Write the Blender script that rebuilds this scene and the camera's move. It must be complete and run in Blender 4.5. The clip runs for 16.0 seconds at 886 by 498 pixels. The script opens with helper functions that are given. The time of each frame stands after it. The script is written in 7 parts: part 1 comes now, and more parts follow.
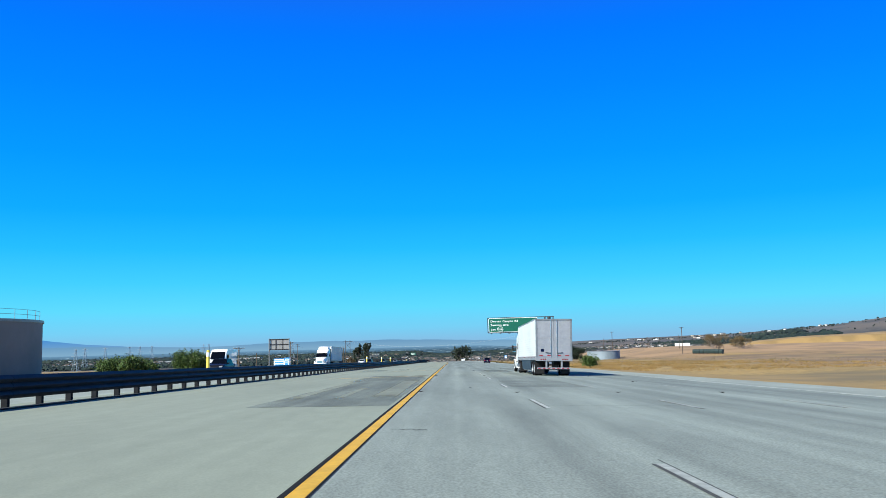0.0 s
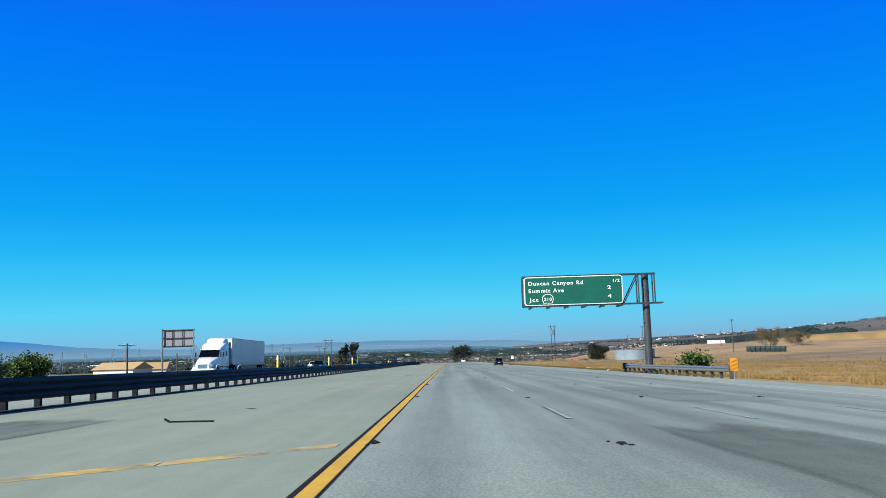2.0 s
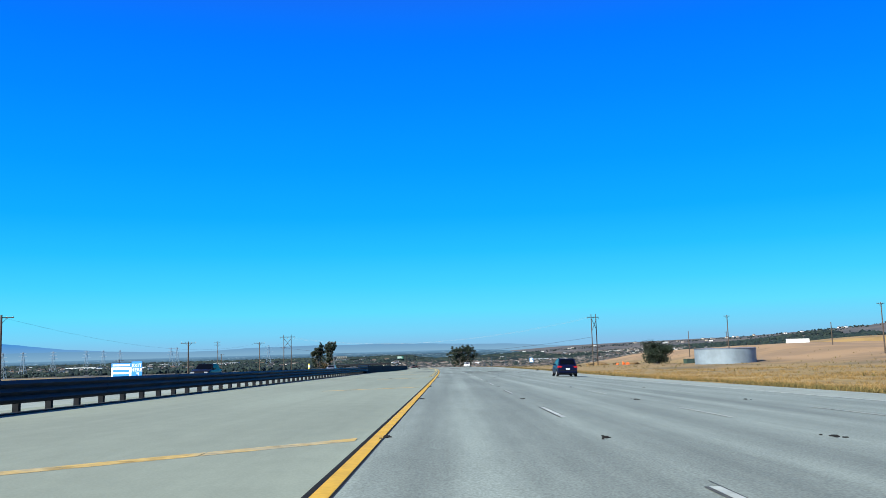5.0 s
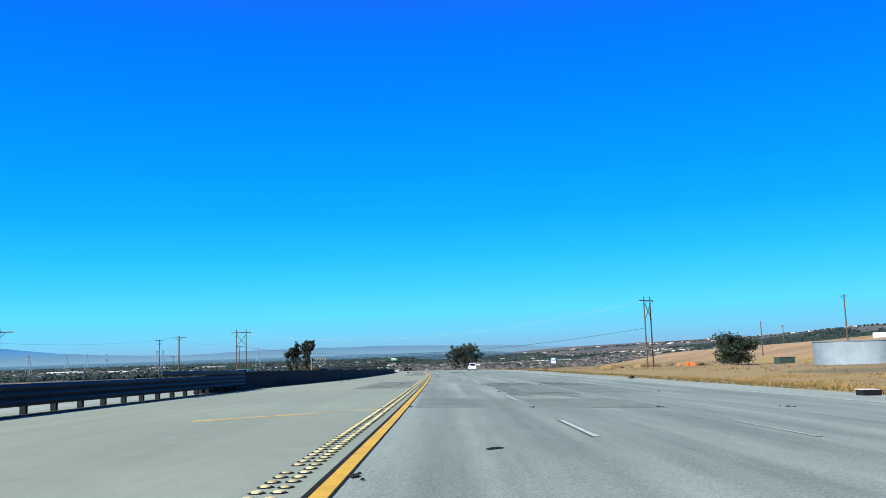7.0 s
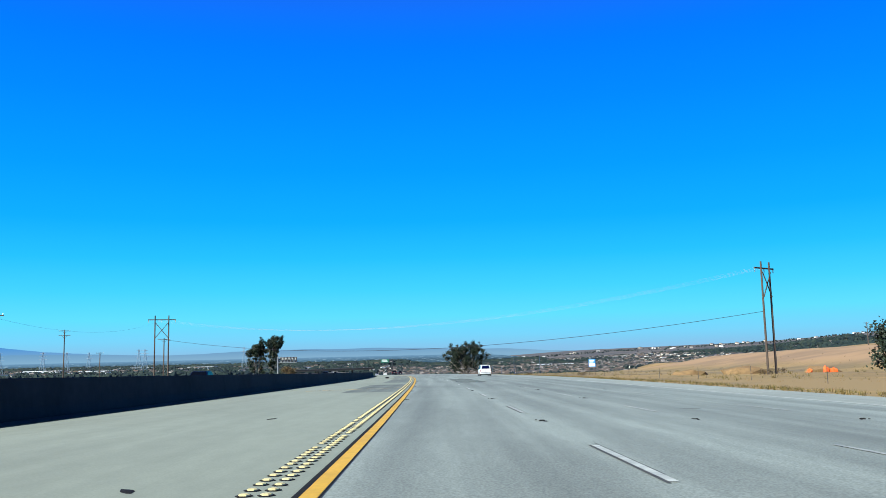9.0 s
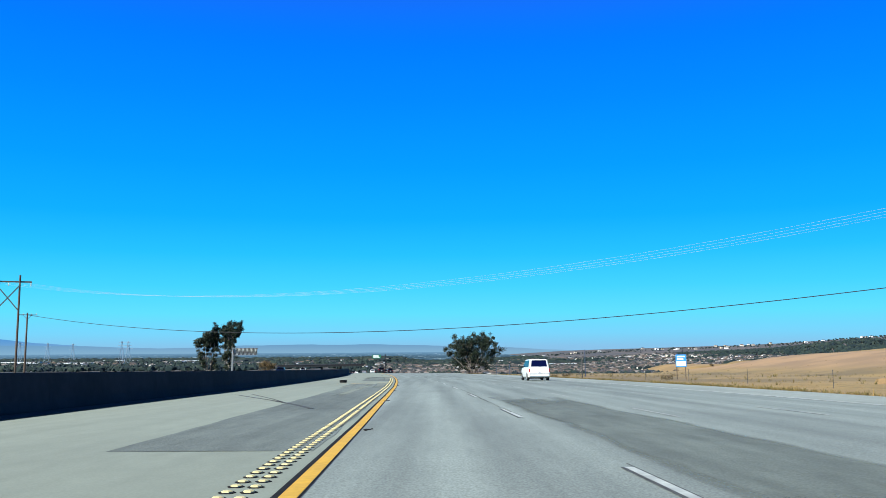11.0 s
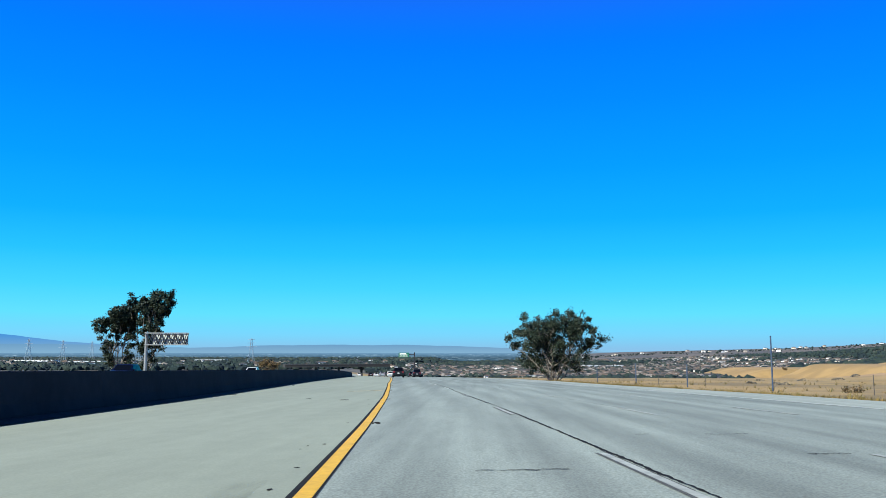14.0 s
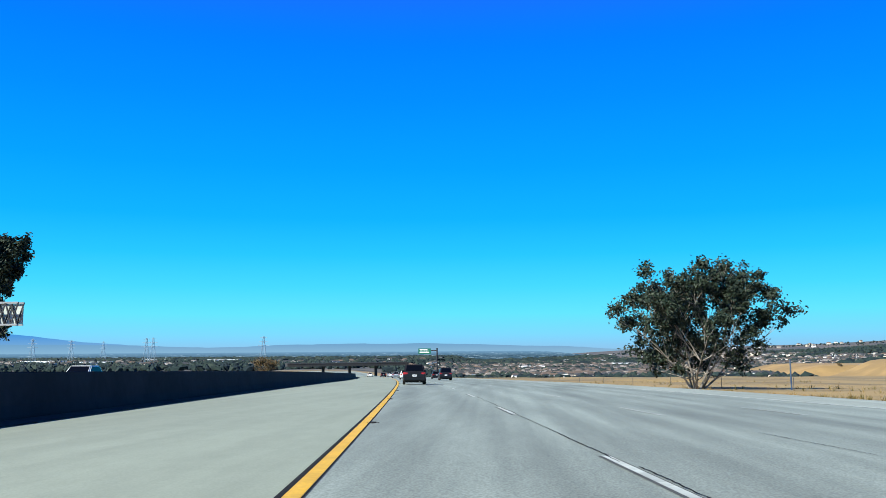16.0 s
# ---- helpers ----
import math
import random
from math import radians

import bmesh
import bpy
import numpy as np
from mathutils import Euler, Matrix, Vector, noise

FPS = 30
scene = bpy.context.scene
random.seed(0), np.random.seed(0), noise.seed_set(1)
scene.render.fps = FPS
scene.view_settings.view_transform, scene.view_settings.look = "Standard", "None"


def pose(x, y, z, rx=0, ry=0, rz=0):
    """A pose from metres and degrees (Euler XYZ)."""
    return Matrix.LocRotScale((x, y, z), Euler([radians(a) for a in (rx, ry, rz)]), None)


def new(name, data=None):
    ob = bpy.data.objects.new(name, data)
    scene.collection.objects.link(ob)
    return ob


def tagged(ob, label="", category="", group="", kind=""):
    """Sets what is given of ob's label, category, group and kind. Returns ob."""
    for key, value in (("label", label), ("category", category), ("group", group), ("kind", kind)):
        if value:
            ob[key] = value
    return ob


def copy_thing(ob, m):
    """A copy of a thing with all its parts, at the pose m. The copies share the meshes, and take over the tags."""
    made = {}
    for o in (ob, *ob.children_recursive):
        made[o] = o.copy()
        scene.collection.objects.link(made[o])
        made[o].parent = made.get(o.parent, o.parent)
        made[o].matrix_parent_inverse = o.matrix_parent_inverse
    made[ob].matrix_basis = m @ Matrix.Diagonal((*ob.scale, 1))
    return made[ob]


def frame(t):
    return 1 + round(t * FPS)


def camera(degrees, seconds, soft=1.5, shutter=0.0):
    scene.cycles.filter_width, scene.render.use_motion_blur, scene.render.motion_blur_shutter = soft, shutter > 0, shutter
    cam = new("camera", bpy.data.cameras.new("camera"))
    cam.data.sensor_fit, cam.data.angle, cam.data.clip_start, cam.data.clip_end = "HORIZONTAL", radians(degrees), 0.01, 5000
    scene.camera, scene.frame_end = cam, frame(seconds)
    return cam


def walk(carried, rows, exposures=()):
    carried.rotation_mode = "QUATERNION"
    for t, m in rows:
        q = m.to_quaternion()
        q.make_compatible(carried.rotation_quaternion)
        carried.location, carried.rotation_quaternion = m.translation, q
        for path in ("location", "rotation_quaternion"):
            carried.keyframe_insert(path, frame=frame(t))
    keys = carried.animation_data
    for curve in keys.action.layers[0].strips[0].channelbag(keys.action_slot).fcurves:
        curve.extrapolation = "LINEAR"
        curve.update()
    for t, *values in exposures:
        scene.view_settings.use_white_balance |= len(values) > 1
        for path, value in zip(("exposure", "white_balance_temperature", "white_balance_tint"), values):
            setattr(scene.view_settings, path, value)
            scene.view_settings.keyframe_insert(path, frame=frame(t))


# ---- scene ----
import collections

# The drive: seconds, place, then the turn in degrees.
cam = camera(56.0, 16.0, soft=0.5)
PATH = [
    (0.0, -0.00, 0.00, 1.140, 96.41, 1.50, 0.49),
    (0.5, -0.00, 19.01, 0.756, 96.46, 1.61, 0.44),
    (1.0, 0.01, 38.06, 0.374, 96.47, 1.70, 0.38),
    (1.5, 0.01, 57.15, -0.008, 96.45, 1.76, 0.36),
    (2.0, 0.02, 76.27, -0.389, 96.48, 1.80, 0.33),
    (2.5, 0.02, 95.38, -0.772, 96.55, 1.77, 0.30),
    (3.0, 0.00, 114.56, -1.160, 96.57, 1.72, 0.26),
    (3.5, -0.01, 133.82, -1.555, 96.60, 1.66, 0.24),
    (4.0, 0.00, 153.14, -1.947, 96.65, 1.65, 0.23),
    (4.5, 0.04, 172.48, -2.338, 96.69, 1.62, 0.22),
    (5.0, 0.09, 191.85, -2.729, 96.73, 1.61, 0.22),
    (5.5, 0.15, 211.21, -3.120, 96.77, 1.65, 0.21),
    (6.0, 0.20, 230.56, -3.510, 96.80, 1.73, 0.20),
    (6.5, 0.23, 249.86, -3.900, 96.84, 1.83, 0.18),
    (7.0, 0.24, 269.11, -4.289, 96.88, 1.89, 0.15),
    (7.5, 0.20, 288.33, -4.678, 96.94, 1.87, 0.11),
    (8.0, 0.10, 307.52, -5.065, 97.00, 1.75, 0.05),
    (8.5, -0.04, 326.53, -5.451, 97.06, 1.53, -0.02),
    (9.0, -0.23, 345.25, -5.835, 97.08, 1.29, -0.10),
    (9.5, -0.46, 363.70, -6.217, 97.05, 1.08, -0.21),
    (10.0, -0.76, 381.94, -6.597, 97.01, 0.86, -0.32),
    (10.5, -1.11, 400.05, -6.975, 96.96, 0.61, -0.36),
    (11.0, -1.52, 418.07, -7.352, 96.94, 0.34, -0.30),
    (11.5, -2.00, 436.06, -7.731, 96.95, 0.10, -0.07),
    (12.0, -2.56, 454.06, -8.116, 97.00, -0.03, 0.37),
    (12.5, -3.21, 472.16, -8.506, 97.00, -0.08, 0.67),
    (13.0, -4.05, 490.43, -8.889, 97.02, -0.07, 1.07),
    (13.5, -5.06, 508.81, -9.271, 97.04, -0.04, 1.53),
    (14.0, -6.24, 527.22, -9.652, 97.05, -0.04, 1.96),
    (14.5, -7.56, 545.53, -10.031, 97.05, -0.03, 2.27),
    (15.0, -9.02, 563.60, -10.403, 97.06, 0.03, 2.47),
    (15.5, -10.61, 581.21, -10.769, 97.07, 0.15, 2.89),
    (16.0, -12.06, 598.39, -11.129, 96.96, 0.36, 3.36),
]
walk(cam, [(row[0], pose(*row[1:])) for row in PATH], [(0.0, 0.90), (0.5, 0.79), (1.2, 0.72), (2.5, 0.76), (3.0, 0.82), (3.5, 0.92), (4.0, 0.92), (6.5, 0.96), (15.0, 1.0), (16.0, 1.07)])

# ---- world and sun ----
SUN_AZ, SUN_EL = radians(228.0), radians(36.5)   # azimuth clockwise from +y
world = bpy.data.worlds.new("sky")
scene.world = world
world.use_nodes = True
wn = world.node_tree
sky = wn.nodes.new("ShaderNodeTexSky")
sky.sky_type = 'NISHITA'
sky.sun_disc = False
sky.sun_elevation = SUN_EL
sky.sun_rotation = SUN_AZ
sky.altitude = 700
sky.air_density, sky.dust_density, sky.ozone_density = 1.0, 0.3, 3.0


def sky_channel(sock, power, gain, most):
    """One colour of the sky, deepened: gain * value ** power, no more than most."""
    last = sock
    for op, k in (('POWER', power), ('MULTIPLY', gain), ('MINIMUM', most)):
        n = wn.nodes.new("ShaderNodeMath")
        n.operation = op
        wn.links.new(last, n.inputs[0])
        n.inputs[1].default_value = k
        last = n.outputs[0]
    return last


# a deep clear blue: the zenith darker and purer than the horizon
split = wn.nodes.new("ShaderNodeSeparateColor")
join = wn.nodes.new("ShaderNodeCombineColor")
wn.links.new(sky.outputs[0], split.inputs[0])
for k, (power, gain, most) in enumerate(((1.0, 0.22, 0.95), (1.0, 0.36, 3.0), (1.0, 0.75, 5.0))):
    wn.links.new(sky_channel(split.outputs[k], power, gain, most), join.inputs[k])
# thin haze low over the land: pale at the horizon, clearing into the blue above
where = wn.nodes.new("ShaderNodeTexCoord")
apart = wn.nodes.new("ShaderNodeSeparateXYZ")
wn.links.new(where.outputs["Generated"], apart.inputs[0])


def by_height(low, high, smooth_step=False):
    n = wn.nodes.new("ShaderNodeMapRange")
    n.interpolation_type = 'SMOOTHSTEP' if smooth_step else 'LINEAR'
    n.inputs[1].default_value, n.inputs[2].default_value = math.sin(radians(low)), math.sin(radians(high))
    wn.links.new(apart.outputs["Z"], n.inputs[0])
    return n.outputs[0]


HAZE = ((-3.0, 1.75, 3.35, 4.9), (0.2, 1.62, 3.50, 5.3), (1.1, 1.25, 4.25, 6.2), (2.5, 0.78, 4.80, 6.9), (4.3, 0.38, 4.25, 6.9), (6.5, 0.13, 3.50, 6.9), (9.0, 0.035, 2.76, 6.9), (12.5, 0.012, 2.18, 6.9), (17.0, 0.006, 1.64, 6.9), (21.0, 0.005, 1.29, 6.9), (25.0, 0.004, 1.02, 6.9), (34.0, 0.004, 0.80, 6.5))
haze = wn.nodes.new("ShaderNodeValToRGB")
stops = haze.color_ramp.elements
while len(stops) < len(HAZE):
    stops.new(0.5)
for el, (height, *rgb) in zip(stops, HAZE):
    el.position = (math.sin(radians(height)) - math.sin(radians(-3))) / (math.sin(radians(34)) - math.sin(radians(-3)))
    el.color = (*rgb, 1)
wn.links.new(by_height(-3, 34), haze.inputs[0])
clear = wn.nodes.new("ShaderNodeMix")
clear.data_type = 'RGBA'
wn.links.new(by_height(20, 34, True), clear.inputs[0])
wn.links.new(haze.outputs[0], clear.inputs[6])
wn.links.new(join.outputs[0], clear.inputs[7])
wn.links.new(clear.outputs[2], wn.nodes["Background"].inputs["Color"])
wn.nodes["Background"].inputs["Strength"].default_value = 0.08

sun_data = bpy.data.lights.new("sun", 'SUN')
sun_data.energy = 5.0
sun_data.angle = radians(0.5)
sun_data.color = (0.97, 0.97, 0.86)
sun = new("sun", sun_data)
sun_dir = Vector((math.sin(SUN_AZ) * math.cos(SUN_EL), math.cos(SUN_AZ) * math.cos(SUN_EL), math.sin(SUN_EL)))
sun.rotation_euler = sun_dir.to_track_quat("Z", "Y").to_euler()

# ---- the line of the road ----
EYE = 1.14                                    # the camera's height over the lane
PY = np.array([r[2] for r in PATH])
PX = np.array([r[1] for r in PATH])
PZ = np.array([r[3] for r in PATH]) - EYE
PB = -np.tan(np.radians(np.array([r[5] for r in PATH])))
END, X_END, HEAD, BEND = PY[-1], PX[-1], 0.085, 1 / 3000.0


def xc(y):
    """The camera lane's line: x at y."""
    y = np.asarray(y, float)
    d = y - END
    drift = np.interp(y, [0, 160, 320, 450, 558, 581, 598, 700], [-0.13, 0.04, 0.07, 0.05, 0.28, 0.25, 0.05, 0.05])
    return drift + np.where(y > END, X_END - HEAD * d - BEND * d * d / 2, np.where(y < 0, 0.0, np.interp(y, PY, PX)))


def zc(y):
    y = np.asarray(y, float)
    dip = np.clip(y, END, 700) - END
    far = PZ[-1] - 0.0205 * dip - 4.2e-5 * dip * dip - 0.0278 * np.clip(y - 700, 0, 400) - 0.0030 * np.clip(y - 1100, 0, 9000)
    return np.where(y > END, far, np.where(y < 0, -0.0205 * y, np.interp(y, PY, PZ)))


def bank(y):
    return np.interp(np.asarray(y, float), PY, PB)


def surf(u, y):
    """Height of the pavement u metres to the right of the lane's line."""
    u, b = np.asarray(u, float), bank(y)
    return zc(y) + np.where(u > -1.2, b * u, b * (-1.2) + 0.4 * b * (u + 1.2))


def heading(y):
    return math.atan2(float(xc(y + 1) - xc(y - 1)), 2.0)


def on_road(u, y, dz=0.0, turn=0.0):
    """A pose on the pavement, facing along the road."""
    a = heading(y)
    p = Vector((float(xc(y)) + u * math.cos(a), y - u * math.sin(a), 0))
    uu = p.x - float(xc(p.y))
    z = float(surf(uu, p.y))
    fwd = Vector((math.sin(a), math.cos(a), float(surf(uu, p.y + 2) - surf(uu, p.y - 2)) / 4)).normalized()
    side = Vector((math.cos(a), -math.sin(a), float(surf(uu + 1, p.y) - surf(uu - 1, p.y)) / 2)).normalized()
    up = side.cross(fwd).normalized()
    side = fwd.cross(up)
    m = Matrix((side, fwd, up)).transposed().to_4x4()
    m.translation = (p.x, p.y, z + dz)
    return m @ pose(0, 0, 0, 0, 0, turn)


def smooth(a, b, v):
    k = np.clip((np.asarray(v, float) - a) / (b - a), 0, 1)
    return k * k * (3 - 2 * k)


def ground_z(x, y):
    """The land: falls with the road, drops past the field to the town's plain, with graded benches and a long brown hillside on the right."""
    x, y = np.asarray(x, float), np.asarray(y, float)
    u = x - xc(np.clip(y, -200, 1300))
    near = surf(np.clip(u, -30, 17.5), y) - 0.12
    near = near - 0.6 * smooth(17.8, 30, u) - 1.5 * smooth(30, 62, -u)
    right = smooth(24, 110, u)
    plain = -11.5 * smooth(960, 1330, y) * right + 30 * smooth(1900, 3400, y) * right * smooth(-150, 700, x) + 5 * smooth(2400, 3500, y) * smooth(250, 900, x)
    hill = 70 * smooth(420, 1120, x) * smooth(1250, 1900, y) * (1 - 0.85 * smooth(1950, 2900, y))
    hill = hill + 70 * smooth(900, 1700, x) * smooth(700, 1700, y) * (1 - 0.8 * smooth(2300, 4000, y))
    # graded earth benches
    low = 17.5 * smooth(312, 364, x) * smooth(1220, 1258, y) * (1 - smooth(1440, 1475, y)) * (1 - smooth(760, 900, x))
    step = (6.5 + 9 * smooth(420, 620, x)) * smooth(425, 460, x) * smooth(1350, 1372, y) * (1 - smooth(1440, 1510, y)) * (1 - smooth(760, 900, x))
    pad = 10.5 * smooth(285, 340, x) * smooth(1480, 1500, y) * (1 - smooth(1660, 1720, y)) * (1 - smooth(620, 760, x))
    swell = 6.5 * smooth(75, 128, x) * (1 - smooth(330, 420, x)) * smooth(330, 540, y) * (1 - smooth(700, 820, y))
    rough = 0.25 * np.sin(x * 0.11 + 1.7) * np.sin(y * 0.083) * smooth(20, 60, np.abs(u))
    return near + plain + hill + np.maximum(np.maximum(low + step, pad), 0) + swell + rough


# ---- mesh helpers ----
def part(name, bm, material, parent=None, label="", flat=True):
    me = bpy.data.meshes.new(name)
    bmesh.ops.recalc_face_normals(bm, faces=bm.faces)
    bm.to_mesh(me)
    bm.free()
    for p in me.polygons:
        p.use_smooth = not flat
    if not flat:
        me.set_sharp_from_angle(angle=radians(38))
    for m in (material if isinstance(material, (list, tuple)) else [material]):
        me.materials.append(m)
    ob = new(name, me)
    if parent is not None:
        ob.parent = parent
    if label:
        ob["label"] = label
    return ob


def thing(name, label, category, group="", m=None):
    ob = new(name)
    ob.empty_display_size = 0.3
    if m is not None:
        ob.matrix_world = m
    return tagged(ob, label, category, group)


def box(bm, x0, x1, y0, y1, z0, z1, bevel=0.0, taper=(1, 1)):
    made = bmesh.ops.create_cube(bm, size=1.0)["verts"]
    cx, cy = (x0 + x1) / 2, (y0 + y1) / 2
    for v in made:
        k = taper if v.co.z > 0 else (1, 1)
        v.co = Vector((cx + v.co.x * (x1 - x0) * k[0], cy + v.co.y * (y1 - y0) * k[1], (z0 + z1) / 2 + v.co.z * (z1 - z0)))
    if bevel > 0:
        edges = list({e for v in made for e in v.link_edges})
        bmesh.ops.bevel(bm, geom=edges, offset=bevel, segments=2, affect='EDGES', clamp_overlap=True)
    return bm


def rod(bm, a, b, r0, r1=None, seg=8, caps=True):
    a, b = Vector(a), Vector(b)
    r1 = r0 if r1 is None else r1
    d = (b - a)
    q = d.to_track_quat("Z", "Y")
    rings = []
    for p, r in ((a, r0), (b, r1)):
        rings.append([bm.verts.new(p + q @ Vector((r * math.cos(2 * math.pi * i / seg), r * math.sin(2 * math.pi * i / seg), 0))) for i in range(seg)])
    for i in range(seg):
        bm.faces.new((rings[0][i], rings[0][(i + 1) % seg], rings[1][(i + 1) % seg], rings[1][i]))
    if caps:
        bm.faces.new(rings[0][::-1])
        bm.faces.new(rings[1])
    return bm


def beam(bm, a, b, w, h):
    """A square bar from a to b."""
    a, b = Vector(a), Vector(b)
    q = (b - a).to_track_quat("Z", "Y")
    rings = [[bm.verts.new(p + q @ Vector((sx * w / 2, sy * h / 2, 0))) for sx, sy in ((-1, -1), (1, -1), (1, 1), (-1, 1))] for p in (a, b)]
    for i in range(4):
        bm.faces.new((rings[0][i], rings[0][(i + 1) % 4], rings[1][(i + 1) % 4], rings[1][i]))
    bm.faces.new(rings[0][::-1])
    bm.faces.new(rings[1])
    return bm


def lathe(bm, profile, x0=0.0, y0=0.0, z0=0.0, seg=28, axis="x", close=False):
    """Turn (radius, along) pairs about an axis through (x0, y0, z0)."""
    rings = []
    for r, a in profile:
        ring = []
        for i in range(seg):
            t = 2 * math.pi * i / seg
            c, s = r * math.cos(t), r * math.sin(t)
            co = (x0 + a, y0 + c, z0 + s) if axis == "x" else (x0 + c, y0 + s, z0 + a)
            ring.append(bm.verts.new(co))
        rings.append(ring)
    n = len(rings)
    for k in range(n if close else n - 1):
        p, q = rings[k], rings[(k + 1) % n]
        for i in range(seg):
            bm.faces.new((p[i], p[(i + 1) % seg], q[(i + 1) % seg], q[i]))
    if not close:
        for ring in (rings[0], rings[-1]):
            if (ring[0].co - ring[seg // 2].co).length > 1e-4:
                bm.faces.new(ring)
    return bm


def loft(bm, sections, caps=True):
    """Skin closed sections of equal length."""
    rings = [[bm.verts.new(p) for p in s] for s in sections]
    n = len(rings[0])
    for p, q in zip(rings, rings[1:]):
        for i in range(n):
            bm.faces.new((p[i], p[(i + 1) % n], q[(i + 1) % n], q[i]))
    if caps:
        bm.faces.new(rings[0][::-1])
        bm.faces.new(rings[-1])
    return bm


def quad(bm, a, b, c, d):
    return bm.faces.new([bm.verts.new(p) for p in (a, b, c, d)])


def strip(bm, y0, y1, u0, u1, lift, step=4.0):
    """A band on the pavement between two offsets (numbers or functions of y)."""
    n = max(1, int(round((y1 - y0) / step)))
    last = None
    for i in range(n + 1):
        y = y0 + (y1 - y0) * i / n
        a = u0(y) if callable(u0) else u0
        b = u1(y) if callable(u1) else u1
        x = float(xc(y))
        pts = [bm.verts.new((x + u, y, float(surf(u, y)) + lift)) for u in (a, b)]
        if last:
            bm.faces.new((last[0], last[1], pts[1], pts[0]))
        last = pts
    return bm


# ---- materials ----
def material(name, color, rough=0.7, metal=0.0, grain=0.0, scale=20.0, stain=0.0, stain_scale=0.6, bump=0.0, second=None, coat=0.0, random_tint=0.0, stretch=(1, 1, 1), spec=0.5, streak=0.0, speck=0.0):
    """A procedural surface: base colour, grain at one scale, stains at another, relief."""
    m = bpy.data.materials.new(name)
    m.use_nodes = True
    nt = m.node_tree
    b = nt.nodes["Principled BSDF"]
    b.inputs["Roughness"].default_value = rough
    b.inputs["Metallic"].default_value = metal
    b.inputs["Coat Weight"].default_value = coat
    b.inputs["Specular IOR Level"].default_value = spec
    co = nt.nodes.new("ShaderNodeTexCoord")
    mp = nt.nodes.new("ShaderNodeMapping")
    mp.inputs["Scale"].default_value = stretch
    nt.links.new(co.outputs["Object"], mp.inputs["Vector"])

    def noise_tex(s, detail=5.0):
        n = nt.nodes.new("ShaderNodeTexNoise")
        n.inputs["Scale"].default_value = s
        n.inputs["Detail"].default_value = detail
        nt.links.new(mp.outputs[0], n.inputs["Vector"])
        return n.outputs["Fac"]

    def mix(kind, fac, a, c):
        x = nt.nodes.new("ShaderNodeMix")
        x.data_type = 'RGBA'
        x.blend_type = kind
        for sock, val in ((x.inputs[0], fac), (x.inputs[6], a), (x.inputs[7], c)):
            if isinstance(val, (int, float)):
                sock.default_value = val
            elif isinstance(val, tuple):
                sock.default_value = (*val, 1)
            else:
                nt.links.new(val, sock)
        return x.outputs[2]

    def ramp(fac, lo, hi, a=0.0, c=1.0):
        r = nt.nodes.new("ShaderNodeMapRange")
        r.inputs[1].default_value, r.inputs[2].default_value = lo, hi
        r.inputs[3].default_value, r.inputs[4].default_value = a, c
        nt.links.new(fac, r.inputs[0])
        return r.outputs[0]

    col = tuple(color)
    if stain or second:
        two = second or tuple(c * (1 - stain) for c in color)
        col = mix('MIX', ramp(noise_tex(stain_scale), 0.42, 0.62), col, tuple(two))
    if grain:
        g = ramp(noise_tex(scale, 3.0), 0.3, 0.7, 1 - grain, 1 + grain)
        h = nt.nodes.new("ShaderNodeCombineColor")
        for i in range(3):
            nt.links.new(g, h.inputs[i])
        col = mix('MULTIPLY', 1.0, col, h.outputs[0])
    for amount, st, sc in ((streak, (1.6, 0.016, 1), 1.0), (speck, (1, 0.5, 1), 38.0)):
        if amount:
            mp2 = nt.nodes.new("ShaderNodeMapping")
            mp2.inputs["Scale"].default_value = st
            nt.links.new(co.outputs["Object"], mp2.inputs["Vector"])
            n2 = nt.nodes.new("ShaderNodeTexNoise")
            n2.inputs["Scale"].default_value = sc
            n2.inputs["Detail"].default_value = 4.0
            nt.links.new(mp2.outputs[0], n2.inputs["Vector"])
            g = ramp(n2.outputs["Fac"], 0.32, 0.68, 1 - amount, 1 + amount)
            h = nt.nodes.new("ShaderNodeCombineColor")
            for i in range(3):
                nt.links.new(g, h.inputs[i])
            col = mix('MULTIPLY', 1.0, col, h.outputs[0])
    if random_tint:
        oi = nt.nodes.new("ShaderNodeObjectInfo")
        g = ramp(oi.outputs["Random"], 0, 1, 1 - random_tint, 1 + random_tint)
        h = nt.nodes.new("ShaderNodeCombineColor")
        for i in range(3):
            nt.links.new(g, h.inputs[i])
        col = mix('MULTIPLY', 1.0, col, h.outputs[0])
    if isinstance(col, tuple):
        b.inputs["Base Color"].default_value = (*col, 1)
    else:
        nt.links.new(col, b.inputs["Base Color"])
    if bump:
        bp = nt.nodes.new("ShaderNodeBump")
        bp.inputs["Strength"].default_value = bump
        bp.inputs["Distance"].default_value = 0.02
        nt.links.new(noise_tex(scale * 1.7, 4.0), bp.inputs["Height"])
        nt.links.new(bp.outputs[0], b.inputs["Normal"])
    return m


